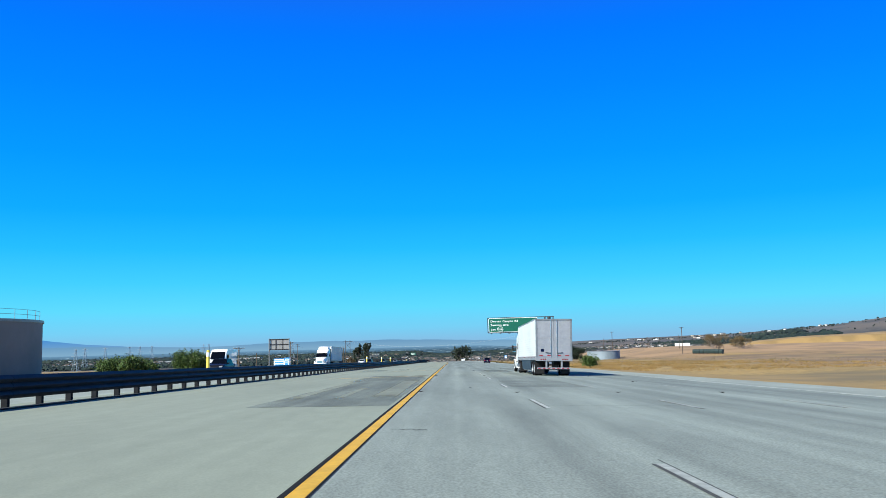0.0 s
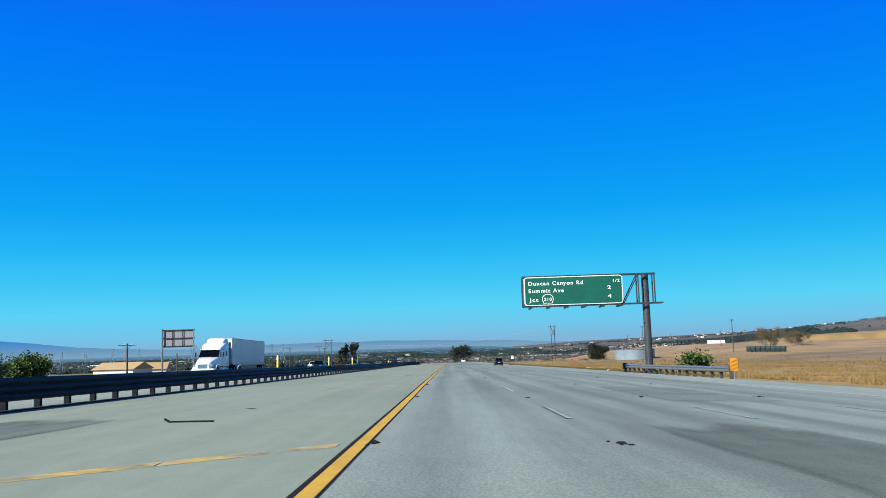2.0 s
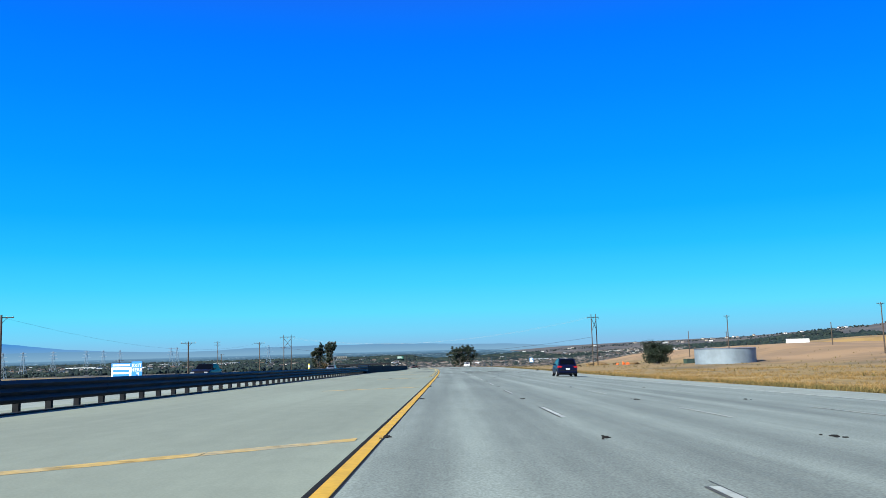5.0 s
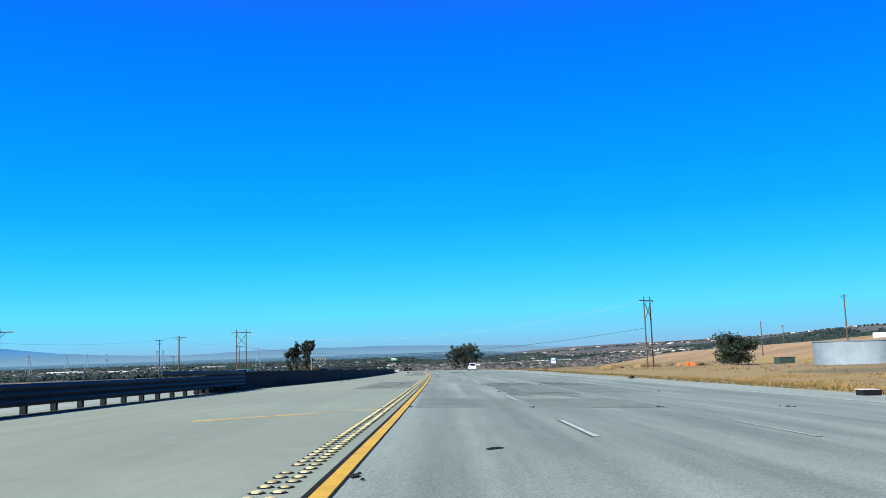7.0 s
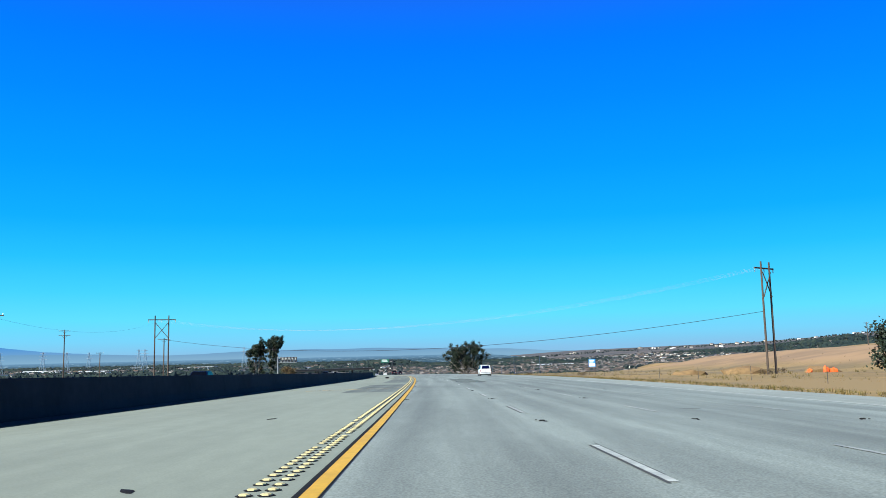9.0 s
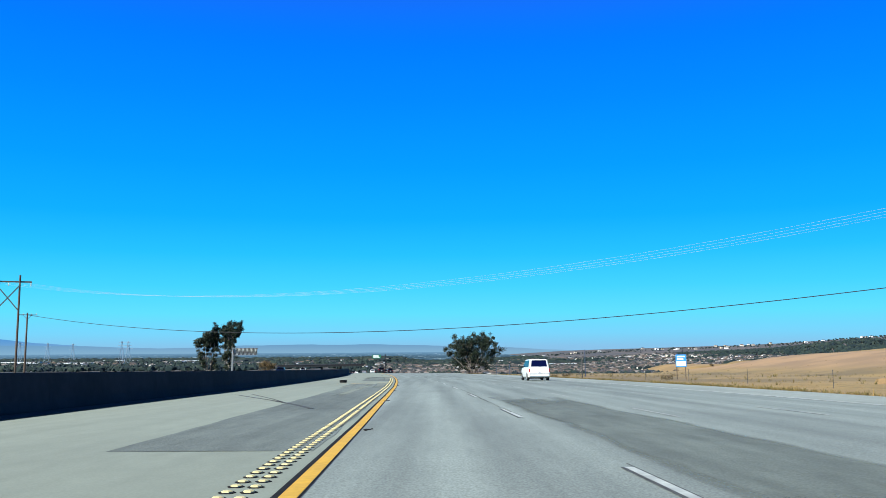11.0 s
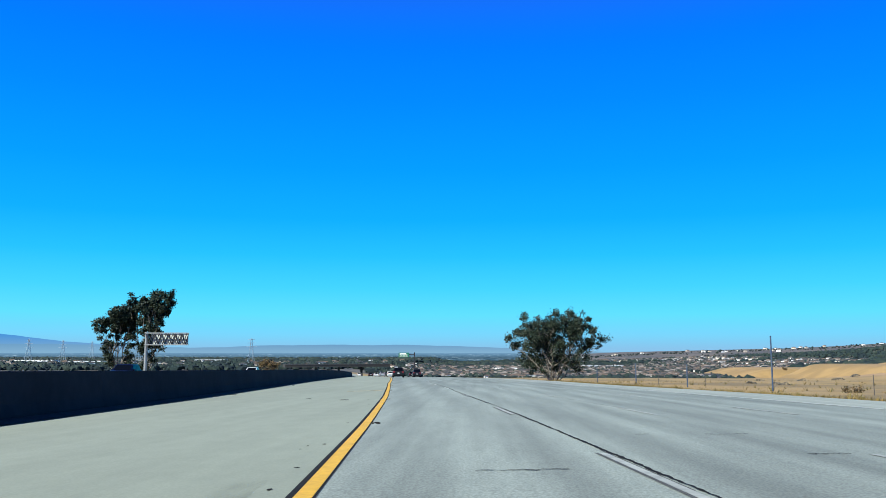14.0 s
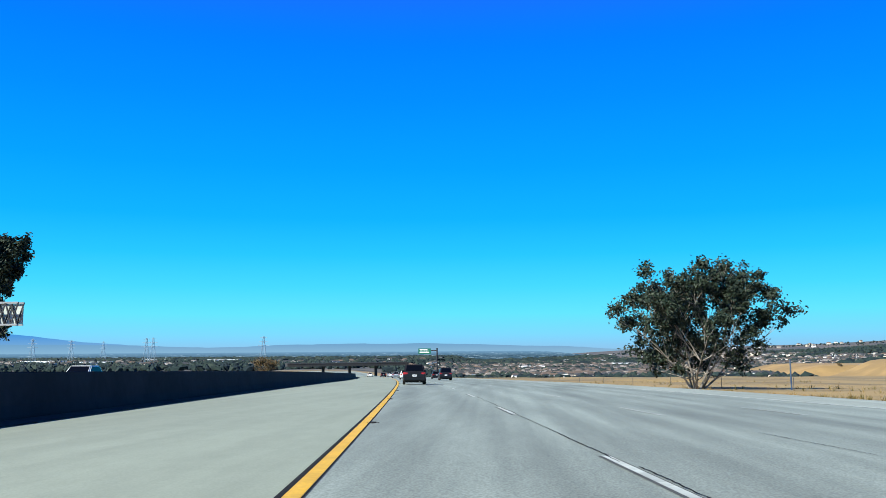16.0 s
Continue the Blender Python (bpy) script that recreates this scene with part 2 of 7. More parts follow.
def islands(name, colors, rough=0.8, bump=0.0):
    """A surface whose separate pieces take different colours."""
    m = bpy.data.materials.new(name)
    m.use_nodes = True
    nt = m.node_tree
    b = nt.nodes["Principled BSDF"]
    b.inputs["Roughness"].default_value = rough
    b.inputs["Specular IOR Level"].default_value = 0.25
    g = nt.nodes.new("ShaderNodeNewGeometry")
    r = nt.nodes.new("ShaderNodeValToRGB")
    r.color_ramp.interpolation = 'CONSTANT'
    e = r.color_ramp.elements
    while len(e) < len(colors):
        e.new(0.5)
    for i, c in enumerate(colors):
        e[i].position = i / len(colors)
        e[i].color = (*c, 1)
    nt.links.new(g.outputs["Random Per Island"], r.inputs[0])
    nt.links.new(r.outputs[0], b.inputs["Base Color"])
    return m


def wheel_paths(m, strength):
    """Two soft darker wheel paths in each lane, by the offset stored in the UV map."""
    nt = m.node_tree
    b = nt.nodes["Principled BSDF"]
    old = b.inputs["Base Color"].links[0].from_socket
    uv = nt.nodes.new("ShaderNodeUVMap")
    uv.uv_map = "offset"
    sep = nt.nodes.new("ShaderNodeSeparateXYZ")
    nt.links.new(uv.outputs[0], sep.inputs[0])

    def math_node(op, a, c):
        n = nt.nodes.new("ShaderNodeMath")
        n.operation = op
        for sock, v in ((n.inputs[0], a), (n.inputs[1], c)):
            if isinstance(v, (int, float)):
                sock.default_value = v
            else:
                nt.links.new(v, sock)
        return n.outputs[0]

    wob = nt.nodes.new("ShaderNodeTexNoise")
    wob.inputs["Scale"].default_value = 0.03
    nt.links.new(uv.outputs[0], wob.inputs["Vector"])
    a = math_node('MULTIPLY', math_node('SUBTRACT', math_node('ADD', sep.outputs[0], math_node('MULTIPLY', wob.outputs["Fac"], 0.5)), 3.55), 2 * math.pi / 1.825)
    band = math_node('MULTIPLY', math_node('ADD', math_node('COSINE', a, 0.0), 1.0), 0.5)
    k = math_node('SUBTRACT', 1.0 + strength * 0.45, math_node('MULTIPLY', band, strength))
    c = nt.nodes.new("ShaderNodeCombineColor")
    for i in range(3):
        nt.links.new(k, c.inputs[i])
    x = nt.nodes.new("ShaderNodeMix")
    x.data_type, x.blend_type = 'RGBA', 'MULTIPLY'
    x.inputs[0].default_value = 1.0
    nt.links.new(old, x.inputs[6])
    nt.links.new(c.outputs[0], x.inputs[7])
    nt.links.new(x.outputs[2], b.inputs["Base Color"])


M = {}
M["lane"] = material("lane_concrete", (0.183, 0.215, 0.192), 0.85, grain=0.06, scale=3.0, stain=0.20, stain_scale=0.30, bump=0.5, stretch=(1, 0.2, 1), streak=0.17, speck=0.26)
wheel_paths(M["lane"], 0.20)
M["shoulder"] = material("shoulder_concrete", (0.203, 0.232, 0.184), 0.88, grain=0.05, scale=3.0, stain=0.10, stain_scale=0.16, bump=0.3, stretch=(1, 0.4, 1), streak=0.06, speck=0.07)
M["right_shoulder"] = material("pale_concrete", (0.238, 0.270, 0.240), 0.88, grain=0.09, scale=3.0, stain=0.14, stain_scale=0.3, bump=0.4, stretch=(1, 0.3, 1), streak=0.08, speck=0.12)
M["patch"] = material("grey_slab_concrete", (0.146, 0.172, 0.152), 0.85, grain=0.16, scale=12.0, stain=0.22, stain_scale=0.6, bump=0.6, speck=0.34, streak=0.1)


def worn_edge(m):
    """Fade a patch out towards its rim, unevenly, by the UV map over it."""
    nt = m.node_tree
    b = nt.nodes["Principled BSDF"]
    uv = nt.nodes.new("ShaderNodeUVMap")
    uv.uv_map = "rim"
    sep = nt.nodes.new("ShaderNodeSeparateXYZ")
    nt.links.new(uv.outputs[0], sep.inputs[0])
    co = nt.nodes.new("ShaderNodeTexCoord")
    mp = nt.nodes.new("ShaderNodeMapping")
    mp.inputs["Scale"].default_value = (1.0, 0.22, 1.0)
    nt.links.new(co.outputs["Object"], mp.inputs[0])
    no = nt.nodes.new("ShaderNodeTexNoise")
    no.inputs["Scale"].default_value = 1.1
    no.inputs["Detail"].default_value = 6
    nt.links.new(mp.outputs[0], no.inputs["Vector"])

    def calc(op, a, c):
        n = nt.nodes.new("ShaderNodeMath")
        n.operation = op
        for sock, v in ((n.inputs[0], a), (n.inputs[1], c)):
            if isinstance(v, (int, float)):
                sock.default_value = v
            else:
                nt.links.new(v, sock)
        return n.outputs[0]

    rim = calc('MINIMUM', calc('MULTIPLY', sep.outputs[0], 5.0), calc('MULTIPLY', sep.outputs[1], 3.0))
    a = calc('ADD', rim, calc('MULTIPLY', calc('SUBTRACT', no.outputs["Fac"], 0.62), 2.2))
    a.node.use_clamp = True
    nt.links.new(calc('MULTIPLY', a, 0.85), b.inputs["Alpha"])


M["stain"] = material("worn_dark_concrete", (0.128, 0.152, 0.130), 0.88, grain=0.14, scale=3.0, stain=0.25, stain_scale=0.5, bump=0.3, stretch=(1, 0.3, 1), streak=0.15, speck=0.2)
worn_edge(M["stain"])
M["asphalt"] = material("patched_asphalt", (0.120, 0.142, 0.122), 0.9, grain=0.12, scale=3.0, stain=0.30, stain_scale=0.35, bump=0.6, stretch=(1, 0.3, 1), streak=0.22, speck=0.30)
M["pale_wear"] = material("pale_worn_concrete", (0.185, 0.208, 0.168), 0.9, grain=0.12, scale=3.0, stain=0.2, stain_scale=0.5, stretch=(1, 0.3, 1), streak=0.1, speck=0.2)
worn_edge(M["pale_wear"])
M["skid"] = material("rubbed_tyre_mark", (0.045, 0.048, 0.045), 0.85, grain=0.2, scale=4.0)
worn_edge(M["skid"])
# near-black strip colour standing for the barrier's cast shade
M["gutter"] = material("painted_shade_strip", (0.030, 0.031, 0.032), 0.95, grain=0.25, scale=5.0, stain=0.3, stain_scale=0.8, bump=0.3, spec=0.2)
M["seal"] = material("black_joint_seal", (0.014, 0.014, 0.014), 0.95, grain=0.2, scale=9, spec=0.1)
M["rim"] = material("dark_worn_rim", (0.055, 0.058, 0.055), 0.9, grain=0.3, scale=8)
M["yellow"] = material("yellow_road_paint", (0.560, 0.325, 0.014), 0.6, grain=0.10, scale=14, stain=0.15, stain_scale=2.0)
M["old_yellow"] = material("worn_yellow_paint", (0.420, 0.290, 0.090), 0.8, grain=0.2, scale=6, second=(0.30, 0.27, 0.18), stain_scale=1.2)


def flaking(m, scale, lo, hi):
    """Paint worn off in uneven flakes."""
    nt = m.node_tree
    co = nt.nodes.new("ShaderNodeTexCoord")
    no = nt.nodes.new("ShaderNodeTexNoise")
    no.inputs["Scale"].default_value = scale
    no.inputs["Detail"].default_value = 6
    nt.links.new(co.outputs["Object"], no.inputs["Vector"])
    r = nt.nodes.new("ShaderNodeMapRange")
    r.inputs[1].default_value, r.inputs[2].default_value = lo, hi
    nt.links.new(no.outputs["Fac"], r.inputs[0])
    nt.links.new(r.outputs[0], nt.nodes["Principled BSDF"].inputs["Alpha"])


flaking(M["old_yellow"], 1.6, 0.26, 0.50)
M["white_paint"] = material("white_road_paint", (0.40, 0.43, 0.39), 0.65, grain=0.15, scale=8, stain=0.25, stain_scale=1.5)
M["faded_white"] = material("faded_white_paint", (0.30, 0.325, 0.30), 0.75, grain=0.15, scale=6, stain=0.25, stain_scale=1.2)
M["rail"] = material("dark_weathered_steel", (0.016, 0.019, 0.028), 0.6, metal=0.3, grain=0.25, scale=4, stain=0.3, stain_scale=0.7)
M["rail_post"] = material("black_weathered_wood", (0.010, 0.011, 0.014), 0.9, grain=0.3, scale=6, spec=0.2)
# near-black base: the barrier's shaded side is put into the colour
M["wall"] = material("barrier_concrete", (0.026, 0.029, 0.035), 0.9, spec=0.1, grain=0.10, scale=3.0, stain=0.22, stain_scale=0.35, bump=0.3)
M["galv"] = material("galvanised_steel", (0.294, 0.308, 0.315), 0.45, metal=0.7, grain=0.12, scale=6, stain=0.15, stain_scale=1.2)
M["wood_pole"] = material("creosoted_wood", (0.075, 0.055, 0.042), 0.9, grain=0.3, scale=14, stain=0.25, stain_scale=1.0, bump=0.3, stretch=(1, 1, 0.15))
M["wire"] = material("aluminium_cable", (0.55, 0.60, 0.64), 0.45, metal=0.4)
M["dark_wire"] = material("black_cable", (0.02, 0.02, 0.03), 0.6)
M["sign_green"] = material("green_sign_sheeting", (0.004, 0.105, 0.066), 0.45, grain=0.05, scale=2, stain=0.1, stain_scale=0.6)
M["sign_white"] = material("white_sign_sheeting", (0.80, 0.82, 0.82), 0.45)
M["bark"] = material("pale_bark", (0.27, 0.24, 0.21), 0.9, grain=0.25, scale=8, second=(0.07, 0.06, 0.05), stain_scale=2.0, bump=0.4, stretch=(1, 1, 0.3))
M["leaf"] = islands("eucalyptus_leaf", [(0.011, 0.022, 0.013), (0.017, 0.030, 0.018), (0.026, 0.040, 0.024), (0.007, 0.015, 0.011), (0.040, 0.052, 0.034)], 0.6)
M["leaf_bright"] = islands("green_leaf", [(0.038, 0.075, 0.015), (0.053, 0.098, 0.022), (0.075, 0.112, 0.030), (0.022, 0.045, 0.011)], 0.6)
M["leaf_dry"] = islands("dry_leaf", [(0.112, 0.070, 0.035), (0.140, 0.098, 0.049), (0.070, 0.049, 0.021), (0.098, 0.084, 0.042)], 0.8)
M["rubber"] = material("tyre_rubber", (0.009, 0.009, 0.010), 0.85, grain=0.2, scale=12, spec=0.15)
M["alloy"] = material("wheel_alloy", (0.36, 0.36, 0.37), 0.40, metal=0.6, grain=0.08, scale=10)
M["white_body"] = material("white_vehicle_paint", (0.68, 0.69, 0.68), 0.3, grain=0.02, scale=1.5, coat=0.4)
M["blue_body"] = material("dark_blue_metallic_paint", (0.001, 0.003, 0.022), 0.35, grain=0.05, scale=2, coat=0.12, spec=0.2)
M["black_body"] = material("black_vehicle_paint", (0.008, 0.008, 0.010), 0.35, coat=0.12, spec=0.25, grain=0.1, scale=2)
M["silver_body"] = material("silver_vehicle_paint", (0.40, 0.42, 0.45), 0.35, metal=0.5, coat=0.5, grain=0.05, scale=2)
M["glass"] = material("dark_tinted_glass", (0.002, 0.003, 0.006), 0.10, spec=0.08)
M["black_plastic"] = material("black_plastic", (0.011, 0.011, 0.012), 0.6, spec=0.2, grain=0.1, scale=8)
M["red_lens"] = material("red_tail_lens", (0.28, 0.010, 0.014), 0.25, coat=0.4)
M["plate"] = material("pale_plate", (0.65, 0.66, 0.68), 0.5)
M["chrome"] = material("polished_metal", (0.75, 0.76, 0.78), 0.15, metal=1.0)

# ---- the land ----
def ground_material():
    m = material("dry_grassland", (0.27, 0.178, 0.052), 0.95, grain=0.35, scale=0.9, second=(0.20, 0.138, 0.046), stain_scale=0.05, bump=0.6)
    nt = m.node_tree
    b = nt.nodes["Principled BSDF"]
    old = b.inputs["Base Color"].links[0].from_socket
    co = nt.nodes.new("ShaderNodeTexCoord")
    sep = nt.nodes.new("ShaderNodeSeparateXYZ")
    nt.links.new(co.outputs["Object"], sep.inputs[0])

    def rng(sock, lo, hi):
        r = nt.nodes.new("ShaderNodeMapRange")
        r.interpolation_type = 'SMOOTHSTEP'
        r.inputs[1].default_value, r.inputs[2].default_value = lo, hi
        nt.links.new(sock, r.inputs[0])
        return r.outputs[0]

    def mixc(fac, a, c):
        x = nt.nodes.new("ShaderNodeMix")
        x.data_type = 'RGBA'
        nt.links.new(fac, x.inputs[0])
        for s, v in ((x.inputs[6], a), (x.inputs[7], c)):
            if isinstance(v, tuple):
                s.default_value = (*v, 1)
            else:
                nt.links.new(v, s)
        return x.outputs[2]

    def noi(scale):
        n = nt.nodes.new("ShaderNodeTexNoise")
        n.inputs["Scale"].default_value = scale
        n.inputs["Detail"].default_value = 6
        nt.links.new(co.outputs["Object"], n.inputs["Vector"])
        return n.outputs["Fac"]

    def both(*socks):
        last = socks[0]
        for k in socks[1:]:
            n = nt.nodes.new("ShaderNodeMath")
            n.operation = 'MULTIPLY'
            nt.links.new(last, n.inputs[0])
            nt.links.new(k, n.inputs[1])
            last = n.outputs[0]
        return last

    X, Y = sep.outputs["X"], sep.outputs["Y"]
    soil = mixc(rng(noi(0.035), 0.45, 0.6), (0.23, 0.155, 0.056), (0.13, 0.098, 0.044))
    col = mixc(rng(noi(0.014), 0.47, 0.55), old, soil)
    # browner, weedier land further from the road, worn tracks of bare earth
    brown = mixc(rng(noi(0.06), 0.42, 0.58), (0.145, 0.098, 0.050), (0.235, 0.150, 0.066))
    col = mixc(both(rng(X, 40, 75), rng(Y, 520, 440), rng(noi(0.02), 0.40, 0.52)), col, brown)
    track = mixc(rng(noi(0.05), 0.40, 0.60), (0.25, 0.172, 0.066), (0.15, 0.108, 0.046))
    col = mixc(both(rng(Y, 470, 540), rng(noi(0.011), 0.42, 0.50)), col, track)
    # far scrub, its blue cast put in for distance haze
    scrub = mixc(rng(noi(0.02), 0.4, 0.6), (0.034, 0.040, 0.038), (0.018, 0.026, 0.032))
    town = mixc(rng(noi(0.03), 0.42, 0.58), (0.085, 0.078, 0.066), scrub)
    col = mixc(rng(Y, 1240, 1330), col, town)
    # graded earth of the benches
    earth = mixc(rng(noi(0.03), 0.38, 0.62), (0.275, 0.178, 0.068), (0.205, 0.134, 0.052))
    col = mixc(both(rng(X, 275, 300), rng(X, 900, 840), rng(Y, 1205, 1225), rng(Y, 1725, 1700)), col, earth)
    near_earth = mixc(rng(noi(0.045), 0.40, 0.60), (0.30, 0.190, 0.095), (0.215, 0.140, 0.074))
    col = mixc(both(rng(X, 84, 100), rng(X, 420, 380), rng(Y, 385, 420), rng(Y, 800, 760)), col, near_earth)
    brush = mixc(rng(noi(0.009), 0.40, 0.62), (0.092, 0.080, 0.070), (0.050, 0.050, 0.050))
    col = mixc(both(rng(X, 560, 700), rng(Y, 1700, 1800)), col, brush)
    col = mixc(rng(Y, 2500, 2650), col, brush)
    nt.links.new(col, b.inputs["Base Color"])
    return m


M["ground"] = ground_material()


def build_ground():
    ys = np.concatenate([np.linspace(-400, 0, 9)[:-1], np.linspace(0, 1140, 115)[:-1], np.linspace(1140, 1740, 61)[:-1], np.linspace(1740, 4900, 60)])
    us = np.concatenate([-np.geomspace(3200, 130, 18), np.linspace(-120, -32, 12), np.linspace(-30, 17.5, 10), np.linspace(17.9, 60, 12), np.linspace(66, 280, 22)[:-1], np.linspace(280, 660, 39)[:-1], np.linspace(660, 1100, 20)[:-1], np.geomspace(1100, 3200, 14)])
    bm = bmesh.new()
    grid = []
    for y in ys:
        x = us + float(xc(min(max(y, -200), 1300)))
        z = ground_z(x, np.full_like(x, y))
        grid.append([bm.verts.new((a, y, c)) for a, c in zip(x, z)])
    for p, q in zip(grid, grid[1:]):
        for i in range(len(us) - 1):
            bm.faces.new((p[i], p[i + 1], q[i + 1], q[i]))
    g = part("ground", bm, M["ground"], flat=False)
    tagged(g, "dry golden grass and bare tan soil falling to the valley", "ground", kind="structure")


build_ground()


# ---- pavement ----
LEFT = lambda y: float(np.interp(y, [-60, 150, 322, 343, 362, 450, 480, 560, 1300], [-11.4, -11.4, -11.55, -10.4, -9.65, -9.5, -9.15, -8.35, -8.1]))   # foot of the median barrier
YELLOW, LINE1, LINE2, LINE3, EDGE, RIM = -1.17, 2.40, 6.05, 9.75, 13.7, 17.4


def pavement(name, u0, u1, mat, label, y0=-60.0, y1=1250.0, n=6):
    bm = bmesh.new()
    rows = []
    ys = np.concatenate([np.arange(y0, 760, 5.0), np.arange(760, y1 + 1, 15.0)])
    for y in ys:
        a, c = (u0(y) if callable(u0) else u0), (u1(y) if callable(u1) else u1)
        x = float(xc(y))
        row = [bm.verts.new((x + u, y, float(surf(u, y)))) for u in np.linspace(a, c, n)]
        foot = [bm.verts.new((x + u, y, float(surf(u, y)) - 0.35)) for u in (a, c)]
        rows.append((row, foot))
    for (p, pf), (q, qf) in zip(rows, rows[1:]):
        for i in range(n - 1):
            bm.faces.new((p[i], p[i + 1], q[i + 1], q[i]))
        bm.faces.new((pf[0], p[0], q[0], qf[0]))
        bm.faces.new((p[-1], pf[1], qf[1], q[-1]))
    lay = bm.loops.layers.uv.new("offset")
    for f in bm.faces:
        for lp in f.loops:
            lp[lay].uv = (lp.vert.co.x - float(xc(lp.vert.co.y)), lp.vert.co.y)
    return tagged(part(name, bm, mat), label, "road", kind="structure")


road = pavement("road", YELLOW - 0.17, EDGE + 0.15, M["lane"], "grey concrete freeway lanes with worn wheel tracks", n=9)
left_shoulder = pavement("left_shoulder", lambda y: LEFT(y) - 1.5, YELLOW - 0.172, M["shoulder"], "wide beige concrete inner shoulder")
right_shoulder = pavement("right_shoulder", EDGE + 0.152, RIM, M["right_shoulder"], "pale concrete outer shoulder with gravelly rim", n=4)
far_road = pavement("opposite_road", -30.0, lambda y: LEFT(y) - 1.502, M["right_shoulder"], "pale concrete lanes beyond the median barrier", n=4)


def marking(name, mat, label, pieces, lift, category="road marking"):
    bm = bmesh.new()
    for y0, y1, a, c in pieces:
        strip(bm, y0, y1, a, c, lift)
    return tagged(part(name, bm, mat), label, category, kind="structure")


# shade of the rail and wall painted as a strip at their foot
marking("gutter", M["gutter"], "near-black strip painting the median barrier's cast shade on the pavement", [(-40, 312.6, lambda y: LEFT(y) - 0.50, LEFT), (312.6, 900, lambda y: LEFT(y) - 1.05, LEFT)], 0.02, "road")
marking("yellow_line", M["yellow"], "solid yellow edge line beside the inner shoulder", [(-40, 1000, YELLOW - 0.115, YELLOW + 0.055)], 0.008)
marking("black_line", M["seal"], "black contrast stripe along the yellow line", [(-40, 1000, YELLOW - 0.185, YELLOW - 0.117), (-40, 1000, YELLOW + 0.058, YELLOW + 0.082)], 0.006)
marking("edge_line", M["white_paint"], "solid white edge line at the outer shoulder", [(-40, 1000, EDGE - 0.08, EDGE + 0.10)], 0.008)

# broken lane lines: one white dash with a thin black rim, copied along the road
KNOTS = ([-12, -8, -6, -5, -4, -2, -1, 0, 2, 3, 10, 11, 12, 14, 15, 16, 23, 24, 25, 27, 28, 29, 33, 34],
         [-53.5, 5.2, 35.0, 49.8, 64.4, 93.0, 107.7, 122.0, 151.8, 166.4, 268.8, 283.0, 298.2, 326.8, 340.6, 354.0, 451.6, 465.2, 479.0, 506.2, 520.4, 534.8, 591.5, 605.5])


def dash_y(k):
    if k > 34:
        return 605.5 + 14.3 * (k - 34)
    return float(np.interp(k, *KNOTS))


dash_root = tagged(new("lane_line"), "broken white lane lines with thin black rims", "lane line", kind="structure")
rng = random.Random(3)
for line, shift, worn in ((LINE1, 0.0, 0), (LINE2, 0.0, 1), (LINE3, 0.4, 1)):
    for k in range(-8, 56):
        y = dash_y(k) + shift
        bm = bmesh.new()
        strip(bm, y, y + 4.2, line - 0.055, line + 0.055, 0.009, 2.0)
        part("dash", bm, M["faded_white" if (worn or rng.random() < 0.3) else "white_paint"], dash_root)
        if line == LINE1:
            bm = bmesh.new()
            strip(bm, y - 0.1, y + 4.2, line - 0.105, line - 0.060, 0.008, 2.0)
            strip(bm, y + 0.6, y + 4.6, line + 0.060, line + 0.078, 0.008, 2.0)
            part("dash_rim", bm, M["rim"], dash_root)

# worn square reflectors on ragged pads of adhesive, halfway between the dashes and along the yellow line
reflectors = tagged(new("road_reflector"), "worn square road reflectors on dark adhesive pads", "road reflector", kind="structure")


def reflector_mesh(seed):
    r = random.Random(seed)
    bm = bmesh.new()
    n = 11
    ring = [(0.055 * (0.8 + 0.7 * r.random()) * math.cos(2 * math.pi * i / n), 0.13 * (0.6 + 0.7 * r.random()) * math.sin(2 * math.pi * i / n)) for i in range(n)]
    low, top = [bm.verts.new((x, y, -0.02)) for x, y in ring], [bm.verts.new((x * 0.94, y * 0.94, 0.009)) for x, y in ring]
    for i in range(n):
        bm.faces.new((low[i], low[(i + 1) % n], top[(i + 1) % n], top[i]))
    bm.faces.new(top)
    if seed % 3:
        box(bm, -0.05, 0.05, -0.05, 0.05, 0.005, 0.024, 0.0, (0.8, 0.45))
    for k in range(2 + seed % 3):
        x, y = r.uniform(-0.12, 0.12), r.uniform(-0.34, 0.3)
        box(bm, x - 0.025, x + 0.02, y - 0.03, y + 0.03, 0.0, 0.016, 0.0, (0.7, 0.6))
    ob = part("reflector", bm, M["seal"])
    me = ob.data
    bpy.data.objects.remove(ob)
    return me


shapes = [reflector_mesh(k) for k in range(6)]
for k in range(-6, 40):
    y = dash_y(k) - (5.0 if k < 17 else 3.3)
    for u in (-1.02, LINE1, LINE2, LINE3):
        if rng.random() < (0.04 if u < 0 else 0.25) or u > 0 and y > 400:
            continue
        ob = new("reflector", shapes[rng.randrange(6)])
        ob.parent = reflectors
        ob.matrix_world = on_road(u + rng.uniform(-0.05, 0.05), y + rng.uniform(-0.3, 0.3), 0.004, rng.uniform(-8, 8))

# dark replaced slabs, cracks and skid marks
slabs = tagged(new("repaired_slab"), "dark grey replaced concrete slabs in the pavement", "slab", kind="structure")
for y0, y1, a, c in ((100, 112, 6.3, 9.4), (36, 46, 2.6, 5.9), (292.6, 299.5, -0.9, 2.3), (292.6, 299.5, 2.6, 6.2),
                     (307, 319.5, 3.6, 5.9), (307, 319.5, 6.2, 9.4)):
    bm = bmesh.new()
    strip(bm, y0, y1, a, c, 0.005, 3.0)
    part("slab", bm, M["patch"], slabs)


